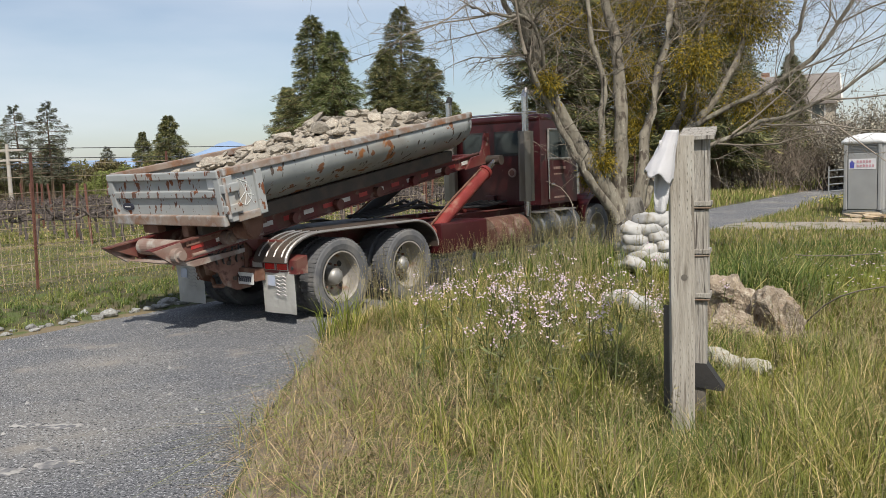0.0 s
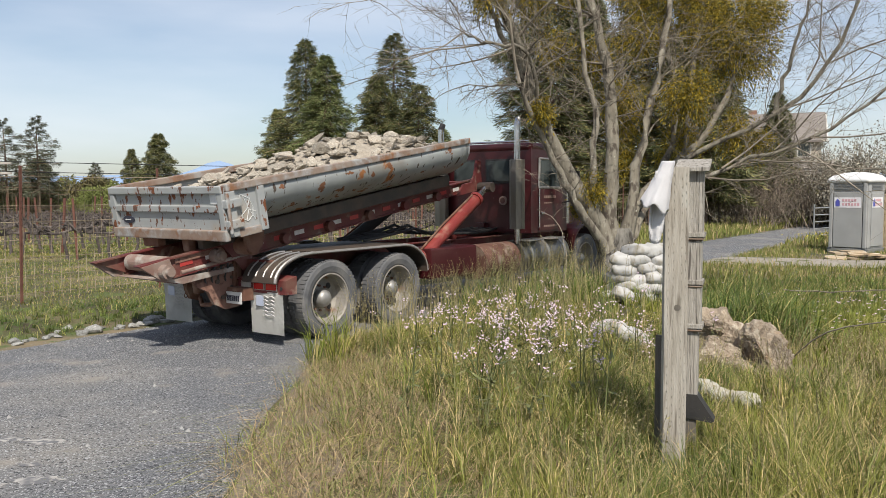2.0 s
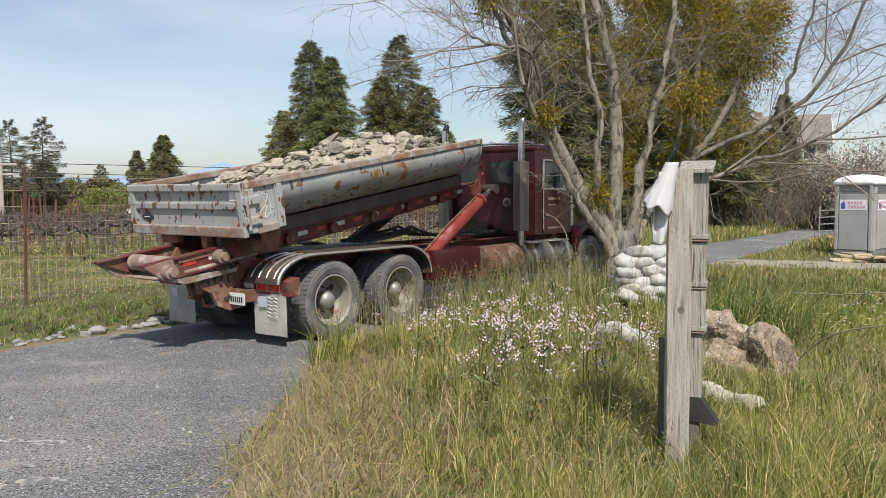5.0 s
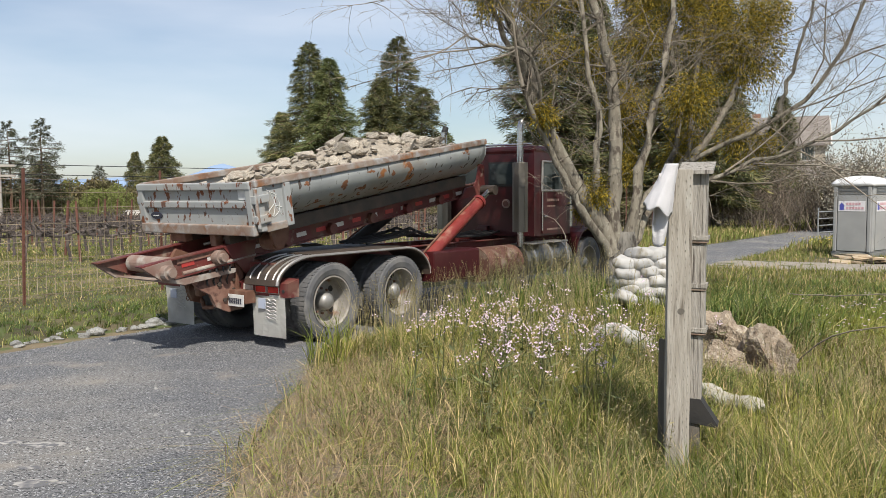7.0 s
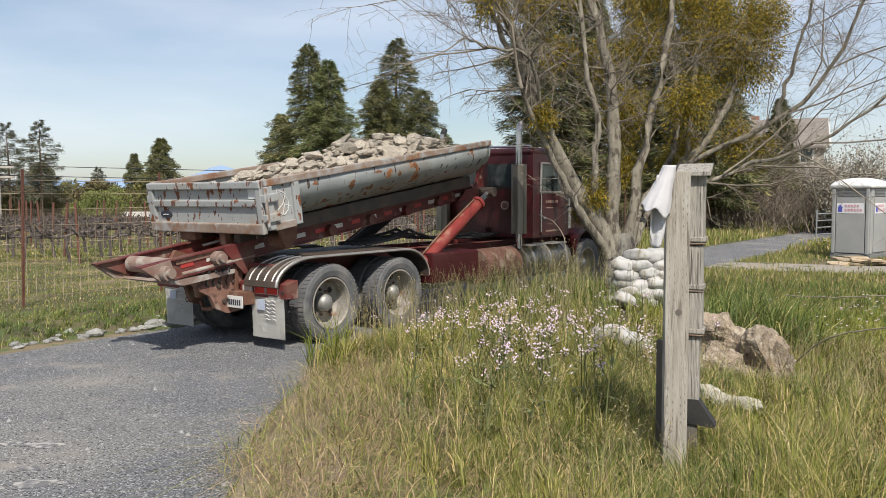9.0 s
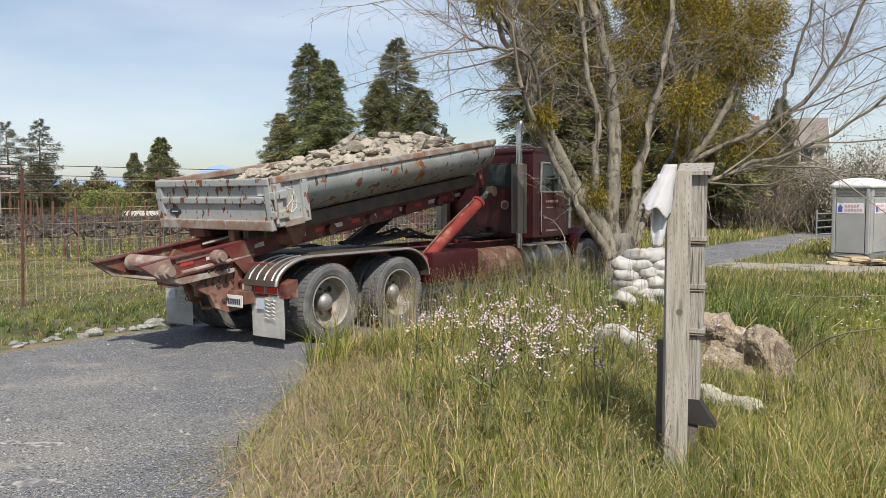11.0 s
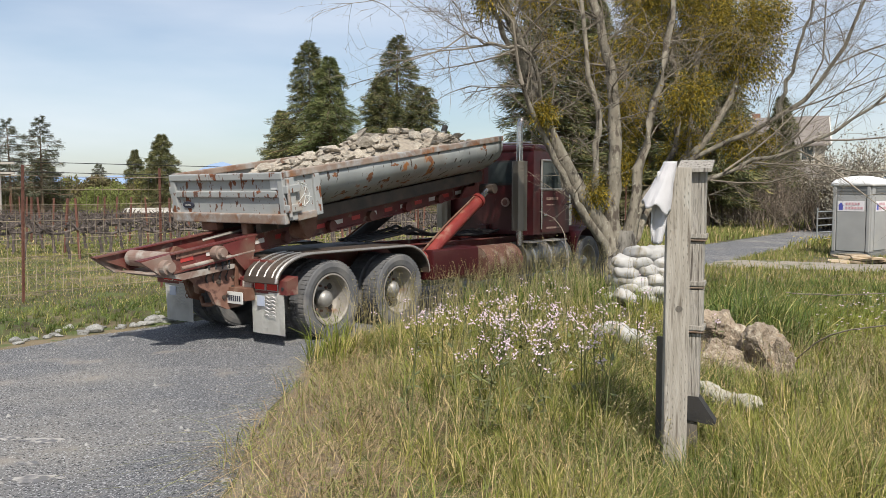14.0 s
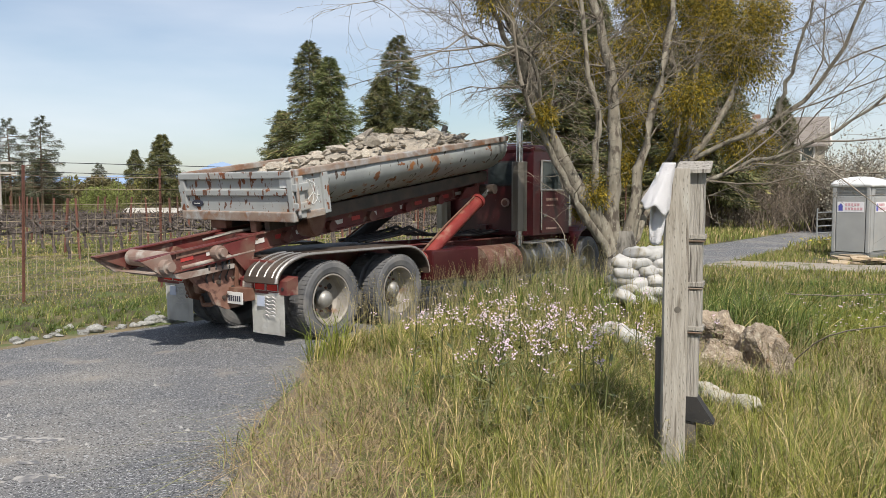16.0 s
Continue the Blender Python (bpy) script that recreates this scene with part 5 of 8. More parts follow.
# ---- by the near post ----
M_oldwood = mat("silvery_weathered_timber", (0.27, 0.245, 0.205), (0.37, 0.345, 0.30), 6.0, 0.9, 0, 0.7, 30, bdist=0.008, stretch=(5, 5, 0.5),
                layers=(((0.15, 0.13, 0.105), 9.0, 0.56, 0.68, 0.95, (6, 6, 0.35)), ((0.42, 0.41, 0.37), 4.0, 0.58, 0.72, 0.9, (3, 3, 0.5))))
M_oldwood2 = mat("grey_split_planks", (0.29, 0.27, 0.235), (0.40, 0.375, 0.335), 7.0, 0.9, 0, 0.9, 36, bdist=0.012, stretch=(6, 6, 0.4),
                 layers=(((0.12, 0.105, 0.09), 10.0, 0.56, 0.64, 0.95, (7, 7, 0.3)), ((0.24, 0.13, 0.10), 3.0, 0.64, 0.72, 0.9, (3, 3, 0.4))))
M_darkwood = mat("dark_timber", (0.095, 0.085, 0.07), (0.14, 0.125, 0.105), 6.0, 0.9, 0, 0.6, 30, stretch=(5, 5, 0.5))
M_incision = mat("greyed_incisions", (0.215, 0.195, 0.16), (0.26, 0.235, 0.20), 6.0, 0.9, 0, 0, 30)
M_towel = mat("white_terry_cloth", (0.52, 0.515, 0.53), (0.60, 0.595, 0.605), 8.0, 0.95, 0, 0.9, 160, bdist=0.006, translucent=0.12)
M_wire = mat("rusty_fence_wire", (0.24, 0.20, 0.16), (0.20, 0.13, 0.09), 6.0, 0.7, 0.4, 0, 40)


def build_post():
    P = thing("timber_post", pose(1.368, 4.78, ground_z(1.375, 4.78), 0, 0, -10), "weathered grey square timber post standing in grass", "post")
    bm = B()
    box(bm, (-0.067, -0.067, -0.25), (0.067, 0.067, 1.84), 0.006)
    bmesh.ops.subdivide_edges(bm, edges=[e for e in bm.edges if abs(e.verts[0].co.z - e.verts[1].co.z) > 1], cuts=14)
    for v in bm.verts:
        v.co.x += 0.004 * noise.noise(v.co * 3)
        v.co.y += 0.004 * noise.noise(v.co * 3 + Vector((4, 0, 0)))
    part("shaft", bm, M_oldwood, P)
    bm = B()
    rod(bm, (0.008, -0.0695, 1.02), (0.008, -0.066, 1.02), 0.019, seg=14)
    rod(bm, (0.008, -0.0705, 1.02), (0.008, -0.066, 1.02), 0.010, seg=12)
    part("knot", bm, M_darkwood, P, "dark knot in the timber")
    # rows of fine incisions in the treated timber
    for row, x in enumerate((-0.045, -0.015, 0.03, 0.052)):
        bm = B()
        for k in range(34):
            z = 0.12 + 0.05 * k + 0.02 * (row % 2)
            box(bm, (x - 0.0011, -0.0722, z), (x + 0.0011, -0.068, z + 0.009))
        tagged(part("incision_row", bm, M_incision, P), kind="stuff")
    return P


def build_box_post():
    P = thing("box_post", pose(1.535, 5.00, ground_z(1.535, 5.0), 0, 0, -22), "weathered plank box post bound with wire straps under a slanted cap", "post")
    z = 0.42
    for i, (w, h) in enumerate(((0.095, 0.41), (0.122, 0.27), (0.118, 0.29), (0.130, 0.44))):
        bm = B()
        a = w / 2
        for s in (-1, 1):
            box(bm, (s * a - 0.012 * s - 0.012, -a, z), (s * a - 0.012 * s + 0.012, a, z + h - 0.008), 0.003)
            box(bm, (-a + 0.025, s * a - 0.012 * s - 0.012, z + 0.004), (a - 0.025, s * a - 0.012 * s + 0.012, z + h - 0.012), 0.003)
        sec = part("plank_section", bm, M_oldwood2, P)
        if i:
            bm = B()
            pts = [(-a - 0.004, -a - 0.004, z), (a + 0.004, -a - 0.004, z), (a + 0.004, a + 0.004, z + 0.004), (-a - 0.004, a + 0.004, z), (-a - 0.004, -a - 0.004, z)]
            tube(bm, pts, 0.006, 5)
            part("wire_strap", bm, M_wire, sec, "thin rusty wire strap")
            bm = B()
            box(bm, (-a - 0.012, -a - 0.012, z + 0.012), (a + 0.012, a + 0.012, z + 0.040), 0.004)
            part("collar", bm, M_oldwood2, sec)
        z += h
    bm = B()
    prism(bm, [(-0.11, z - 0.03), (0.12, z + 0.03), (0.12, z + 0.05), (-0.11, z - 0.008)], "x", -0.10, 0.10)
    part("cap", bm, M_oldwood2, P, "slanted weathered cap board")
    bm = B()
    prism(bm, [(-0.06, 0.43), (0.045, 0.43), (0.15, 0.275), (0.14, 0.262), (-0.06, 0.285)], "y", -0.055, 0.06)
    part("foot", bm, M_black, P, "black angled metal foot")
    bm = B()
    box(bm, (-0.04, -0.04, -0.2), (0.04, 0.04, 0.31), 0.004)
    part("stake", bm, M_darkwood, P)
    return P


def build_board():
    P = thing("dark_board", pose(1.335, 4.98, ground_z(1.335, 4.98), 0, 0, -34), "thin dark plank leaning behind a timber post", "board")
    bm = B()
    box(bm, (-0.022, -0.012, -0.1), (0.022, 0.012, 0.80), 0.003)
    part("plank", bm, M_darkwood, P)


def build_towel():
    """Folded cloth draped over the top of the post."""
    bm = B()
    rows, cols = 22, 26
    g = []
    for j in range(rows):
        k = j / (rows - 1)
        cx = 1.300 - 0.085 * k
        cy = 4.705 - 0.02 * k
        z = 2.075 - 0.27 * k
        r = 0.040 + 0.045 * k ** 1.2
        ring = []
        for i in range(cols):
            a = radians(-205 + 230 * i / (cols - 1))
            rr = r * (1 + 0.10 * noise.noise((i * 0.35, k * 3, 0)) + 0.05 * math.sin(i * 1.3) * k)
            flare = 0.02 * k * math.sin(i * 0.7)
            ring.append(bm.verts.new((cx + rr * math.cos(a) * 0.92, cy + rr * math.sin(a) * 0.85, z + flare * k - 0.03 * k * math.cos(a))))
        g.append(ring)
    fs = [bm.faces.new((g[j][i], g[j + 1][i], g[j + 1][i + 1], g[j][i + 1])) for j in range(rows - 1) for i in range(cols - 1)]
    # inner fold hanging lower
    g = []
    for j in range(rows):
        k = j / (rows - 1)
        cx, cy, z = 1.265 - 0.04 * math.sin(k * 1.5), 4.70, 2.02 - 0.42 * k
        w = 0.045 * (1 - 0.35 * k ** 4)
        ring = []
        for i in range(12):
            t = i / 11 * 2 - 1
            ring.append(bm.verts.new((cx + w * t, cy + 0.018 * math.cos(t * 3.0 + k * 2) + 0.008 * noise.noise((t * 3, k * 5, 1)), z - 0.012 * (1 - t * t) * 0 + 0.02 * t * t * (k > 0.9))))
        g.append(ring)
    fs += [bm.faces.new((g[j][i], g[j + 1][i], g[j + 1][i + 1], g[j][i + 1])) for j in range(rows - 1) for i in range(11)]
    bmesh.ops.recalc_face_normals(bm, faces=fs)
    bmesh.ops.solidify(bm, geom=fs, thickness=0.007)
    ob = link_mesh("towel", bm, M_towel, True)
    tagged(ob, "white terry towel draped over the grey timber post", "towel")


build_post()
build_box_post()
build_board()
build_towel()

# ---- boulders, sandbags, wattle ----
M_boulder = mat("tan_sandstone_boulder", (0.31, 0.255, 0.19), (0.225, 0.175, 0.125), 3.5, 0.95, 0, 0.9, 14, bdist=0.03, obrand=0.12,
                layers=(((0.42, 0.37, 0.29), 5.0, 0.52, 0.66, 0.95), ((0.14, 0.10, 0.07), 6.0, 0.58, 0.70, 0.95), ((0.27, 0.19, 0.12), 2.5, 0.60, 0.70, 0.95)))
M_edge_rock = mat("grey_edging_stone", (0.33, 0.33, 0.31), (0.25, 0.25, 0.235), 5.0, 0.95, 0, 0.7, 24, bdist=0.02, obrand=0.3,
                  layers=(((0.45, 0.45, 0.43), 6.0, 0.56, 0.66, 0.95), ((0.13, 0.125, 0.10), 4.0, 0.56, 0.70, 0.95)))
M_bag = mat("white_woven_sandbag", (0.38, 0.375, 0.36), (0.47, 0.465, 0.45), 5.0, 0.85, 0, 0.5, 90, bdist=0.006, obrand=0.08,
            layers=(((0.29, 0.265, 0.215), 4.0, 0.52, 0.66, 0.9),))
M_wattle = mat("bleached_straw_wattle", (0.50, 0.47, 0.40), (0.38, 0.35, 0.28), 14.0, 0.95, 0, 1.0, 50, bdist=0.02,
               layers=(((0.16, 0.15, 0.11), 12.0, 0.56, 0.66, 0.95),))


def put_rock(name, mesh, x, y, s, sz, rz, tilt_=0.0, sink=0.25, label="", group="", z=None):
    ob = new(name, mesh)
    zz = ground_z(x, y) if z is None else z
    ob.matrix_basis = Matrix.Translation((x, y, zz + sz * (1 - sink) * 0.6)) @ Euler((tilt_, tilt_ * 0.6, rz)).to_matrix().to_4x4() @ Matrix.Diagonal((s[0], s[1], sz, 1))
    return tagged(ob, label, "rock", group)


boulder_meshes = []
for k_ in range(6):
    me_ = rock_mesh("boulder", 300 + k_, 0.95, 4, 0.9, 5)
    me_.materials.append(M_boulder)
    boulder_meshes.append(me_)
for k_, (x_, y_, sx_, sy_, sz_, z_) in enumerate(((2.74, 8.15, 0.30, 0.28, 0.24, None), (3.26, 8.20, 0.32, 0.30, 0.36, None), (2.95, 8.55, 0.30, 0.30, 0.42, None), (3.42, 7.95, 0.15, 0.17, 0.26, None),
                                                 (3.02, 7.90, 0.20, 0.16, 0.14, None), (2.86, 8.50, 0.17, 0.15, 0.13, 0.42), (2.58, 8.60, 0.22, 0.20, 0.20, None), (3.48, 8.40, 0.20, 0.22, 0.30, None))):
    put_rock("boulder", boulder_meshes[k_ % 6], 2.90 + (x_ - 3.0) * 0.86, y_ - 0.1, (sx_ * 0.9, sy_), sz_ * 0.95, k_ * 1.3, 0.15 * math.sin(k_ * 2), 0.2, "rough tan sandstone boulder in a heap on the grass", "heap of boulders", z_)

edge_meshes = []
for k_ in range(6):
    me_ = rock_mesh("edging_stone", 400 + k_, 0.7, 2, 0.4, 6)
    me_.materials.append(M_edge_rock)
    edge_meshes.append(me_)
rnd_ = random.Random(21)
for k_ in range(74):
    v_ = -5.0 + 0.11 * k_ + rnd_.uniform(-0.05, 0.05)
    u_ = ROAD_LEFT - 0.12 - abs(rnd_.gauss(0, 0.22))
    p_ = TRUCK0 + RGT * u_ + FWD * v_
    s_ = rnd_.choice((0.05, 0.06, 0.07, 0.085, 0.10))
    if k_ in (38, 47):
        s_ = 0.15
    put_rock("edging_stone", edge_meshes[k_ % 6], p_.x, p_.y, (s_ * rnd_.uniform(1, 1.5), s_), s_ * 0.7, rnd_.uniform(0, 6), 0.1, 0.3, "pale grey stone edging the drive", "stones along the drive")


def bag_mesh(seed):
    bm = B()
    bmesh.ops.create_uvsphere(bm, u_segments=22, v_segments=14, radius=1.0)
    for v in bm.verts:
        x, y, z = v.co
        f = lambda q, e: math.copysign(abs(q) ** e, q)
        v.co = Vector((f(x, 0.65) * 0.27, f(y, 0.65) * 0.17, f(z, 0.7) * 0.098))
        v.co += v.co.normalized() * (0.040 * noise.noise(v.co * 9 + Vector((seed, 0, 0))) + 0.014 * noise.noise(v.co * 26 + Vector((0, seed, 0))))
        if v.co.x > 0.23:
            v.co.z *= 0.55
            v.co.y *= 1.15
    me = bpy.data.meshes.new("sandbag")
    bm.to_mesh(me)
    bm.free()
    me.materials.append(M_bag)
    me.polygons.foreach_set("use_smooth", [True] * len(me.polygons))
    return me


bag_meshes = [bag_mesh(s) for s in (1, 7, 13, 19)]
bag_n = 0
for layer in range(6):
    for i in range(4 if layer < 3 else 3 if layer < 5 else 2):
        x_ = 2.54 + 0.06 * layer + 0.26 * i + (0.10 if layer % 2 else 0) - (0.06 if layer in (3, 4) else 0)
        y_ = 12.05 + 0.04 * layer + 0.04 * rnd_.uniform(-1, 1)
        ob_ = new("sandbag", bag_meshes[bag_n % 4])
        ob_.matrix_basis = Matrix.Translation((x_, y_, ground_z(2.9, 12) + 0.07 + 0.135 * layer)) @ Euler((rnd_.uniform(-0.28, 0.28), rnd_.uniform(-0.22, 0.22), rnd_.uniform(0.8, 2.3))).to_matrix().to_4x4()
        tagged(ob_, "white woven sandbag in a stack against the tree", "sandbag", "stack of sandbags")
        bag_n += 1
for x_, y_, rz_ in ((2.17, 9.15, 0.9), (1.93, 9.55, 2.3), (2.52, 11.3, 1.4)):
    ob_ = new("sandbag", bag_meshes[bag_n % 4])
    ob_.matrix_basis = Matrix.Translation((x_, y_, ground_z(x_, y_) + 0.10)) @ Euler((0.35, 0.25, rz_)).to_matrix().to_4x4()
    tagged(ob_, "torn white sandbag lying loose in the grass", "sandbag", "loose sandbags")
    bag_n += 1


def build_wattle(a, b, r, label):
    bm = B()
    a, b = Vector(a), Vector(b)
    n, seg = 26, 16
    rings = []
    for j in range(n):
        k = j / (n - 1)
        c = a.lerp(b, k) + Vector((0, 0, 0.02 * math.sin(k * 9)))
        d = (b - a).normalized()
        u = d.cross(Vector((0, 0, 1))).normalized()
        rr = r * (1 - 0.6 * max(0, abs(k - 0.5) - 0.42) / 0.08) * (1 + 0.06 * math.sin(j * 1.9))
        rings.append([bm.verts.new(c + (u * math.cos(t) + Vector((0, 0, 0.8)) * math.sin(t)) * rr * (1 + 0.18 * noise.noise((j * 0.6, i * 0.9, 4)))) for i, t in enumerate([2 * math.pi * i / seg for i in range(seg)])])
    for j in range(n - 1):
        for i in range(seg):
            bm.faces.new((rings[j][i], rings[j][(i + 1) % seg], rings[j + 1][(i + 1) % seg], rings[j + 1][i]))
    bm.faces.new(rings[0])
    bm.faces.new(rings[-1][::-1])
    tagged(link_mesh("straw_wattle", bm, M_wattle, True), label, "wattle")


build_wattle((2.06, 6.6, ground_z(2.06, 6.6) + 0.12), (2.32, 5.9, ground_z(2.32, 5.9) + 0.10), 0.085, "bleached netted straw wattle lying in the grass")


# ---- rusty frame ----
M_rustfine = mat("orange_brown_rust", (0.17, 0.075, 0.040), (0.24, 0.11, 0.06), 8.0, 0.85, 0, 0.4, 60, layers=(((0.08, 0.05, 0.035), 5.0, 0.54, 0.66, 0.9),))
M_pipe = mat("scuffed_olive_pipe", (0.17, 0.155, 0.11), (0.22, 0.20, 0.15), 6.0, 0.6, 0.3, 0.2, 60, layers=((RUST, 5.0, 0.56, 0.66, 0.9),))


def build_rusty_frame():
    F = thing("rusty_frame", pose(0, 0, 0), "rusted angle-iron frame with an open pipe in long grass", "metal frame")
    bm = B()
    prism(bm, [(3.52, 0.1), (3.58, 0.1), (3.455, 0.70), (3.40, 0.70)], "y", 5.98, 5.995)
    part("upright", bm, M_rustfine, F)
    bm = B()
    lathe(bm, [(0.046, 0), (0.046, 0.40), (0.038, 0.40), (0.038, 0.0)], 24, (0, 0, 0), "z", loop=True)
    bmesh.ops.transform(bm, matrix=look((3.43, 5.98, 0.70), (3.415, 5.62, 0.84)) @ Matrix.Rotation(math.pi, 4, "X"), verts=bm.verts)
    part("pipe", bm, M_pipe, F, "olive steel pipe with a dark open end")
    # a black filling paints the shade inside the open pipe
    bm = B()
    rod(bm, (3.432, 5.96, 0.709), (3.416, 5.66, 0.826), 0.037, seg=20)
    part("pipe_bore", bm, M_black, F)
    bm = B()
    prism(bm, [(3.50, 0.1), (3.55, 0.1), (3.63, 0.45), (3.66, 0.86), (3.60, 0.86), (3.575, 0.45)], "y", 5.60, 5.615)
    part("upright", bm, M_rustfine, F)
    bm = B()
    box(bm, (3.46, 5.80, 0.72), (4.6, 5.812, 0.775), 0.002)
    box(bm, (3.46, 5.80, 0.72), (4.6, 5.85, 0.728), 0.002)
    part("cross_bar", bm, M_rustfine, F)
    bm = B()
    prism(bm, [(4.50, 0.05), (4.56, 0.05), (4.56, 0.80), (4.50, 0.80)], "y", 5.75, 5.765)
    part("upright", bm, M_rustfine, F)


build_rusty_frame()


def build_cane(pts, r, label):
    bm = B()
    rr = random.Random(int(pts[0][0] * 100))
    line = resample(pts, 18, 0.006, rr)
    tube(bm, line, [r * (1 - 0.6 * k / 17) for k in range(18)], 6)
    tagged(link_mesh("fallen_branch", bm, M_twig, True), label, "branch", "fallen branches")


build_cane([(3.35, 8.0, 0.10), (3.55, 7.6, 0.52), (3.95, 7.2, 0.72), (4.6, 6.9, 0.78), (5.4, 6.6, 0.55), (6.0, 6.4, 0.15)], 0.008, "arched bare pale branch over the grass")
build_cane([(4.05, 9.6, 0.72), (4.6, 9.5, 0.70), (5.2, 9.3, 0.74), (5.9, 9.0, 0.62), (6.6, 8.8, 0.1)], 0.009, "long bare pale branch over the grass")
build_cane([(1.62, 11.5, 0.12), (1.72, 11.5, 0.6), (1.80, 11.7, 1.0), (1.70, 12.0, 1.45), (1.45, 12.3, 1.62)], 0.011, "slender bare cane rising from grass")


# ---- fence along the vineyard ----
M_tpost = mat("rusty_brown_post", (0.10, 0.042, 0.030), (0.15, 0.065, 0.045), 6.0, 0.9, 0, 0.4, 40)
M_vine = mat("dark_vine_wood", (0.055, 0.045, 0.042), (0.11, 0.092, 0.082), 6.0, 0.95, 0, 0.4, 30, island=0.35)
M_polewood = mat("pale_utility_pole", (0.40, 0.37, 0.33), (0.33, 0.30, 0.26), 3.0, 0.9, 0, 0.3, 20)


M_mesh = mat("tarnished_mesh_wire", (0.36, 0.31, 0.22), (0.27, 0.20, 0.14), 3.0, 0.6, 0.3, 0, 40)


def build_fence():
    F = thing("deer_fence", pose(0, 0, 0), "tall rusty deer fence of wire mesh on steel posts", "fence")
    X = -4.94
    vs, fs = [], []
    posts = []
    for k in range(-4, 14):
        v = -0.25 + 2.62 * k
        p = TRUCK0 + RGT * X + FWD * v
        z = ground_z(p.x, p.y)
        bm = B()
        box(bm, (-0.025, -0.006, -0.2), (0.025, 0.006, 2.28), 0.002)
        box(bm, (-0.006, -0.006, -0.2), (0.006, 0.034, 2.28), 0.002)
        for j in range(20):
            box(bm, (-0.008, -0.016, 0.2 + 0.1 * j), (0.008, -0.006, 0.235 + 0.1 * j))
        bmesh.ops.transform(bm, matrix=Matrix.Translation((p.x, p.y, z)) @ pose(0, 0, 0, random.uniform(-1.5, 1.5), random.uniform(-1.5, 1.5), -HEADING + 90), verts=bm.verts)
        part("steel_post", bm, M_tpost, F)
        posts.append((p, z))
    for (p, z), (q, z2) in zip(posts, posts[1:]):
        for h in (0.15, 0.45, 0.75, 1.05, 1.35, 1.62, 1.88, 2.10):
            a, b = p + Vector((0, 0, z + h)), q + Vector((0, 0, z2 + h))
            m = (a + b) / 2 - Vector((0, 0, 0.012))
            tube_geo(vs, fs, [a, m, b], [0.0048] * 3, 4)
        for k in range(17):
            t = (k + 0.5) / 17
            c = p.lerp(q, t)
            zz = z + (z2 - z) * t
            tube_geo(vs, fs, [c + Vector((0, 0, zz + 0.08)), c + Vector((0, 0, zz + 2.10))], [0.0034] * 2, 4)
    tagged(fastmesh("wire_mesh", [tuple(v) for v in vs], quads_to_tris(fs), M_mesh, F), "thin rusty wire mesh", kind="stuff")


build_fence()


# ---- vineyard ----
def vine_meshes():
    out = []
    for seed in range(6):
        rnd = random.Random(900 + seed)
        vs, fs = [], []
        p = Vector((0, 0, -0.05))
        pts = [p]
        for k in range(5):
            p = p + Vector((rnd.gauss(0, 0.03), rnd.gauss(0, 0.03), 0.17))
            pts.append(p)
        tube_geo(vs, fs, pts, [0.055, 0.045, 0.04, 0.042, 0.05, 0.06], 7)
        for s in (-1, 1):
            q = pts[-1]
            arm = [q]
            for k in range(5):
                q = q + Vector((s * 0.16, rnd.gauss(0, 0.03), rnd.gauss(0.015, 0.025)))
                arm.append(q)
            tube_geo(vs, fs, arm, [0.045, 0.04, 0.036, 0.036, 0.03, 0.022], 6)
            for k in range(1, 6):
                for _ in range(3):
                    d = Vector((rnd.gauss(0, 0.10), rnd.gauss(0, 0.10), rnd.uniform(0.05, 0.24)))
                    tube_geo(vs, fs, [arm[k], arm[k] + d * 0.6 + Vector((rnd.gauss(0, 0.02), 0, 0)), arm[k] + d], [0.026, 0.021, 0.015], 5)
        me = bpy.data.meshes.new("vine")
        me.from_pydata([tuple(v) for v in vs], [], fs)
        me.update()
        me.materials.append(M_vine)
        out.append(me)
    return out


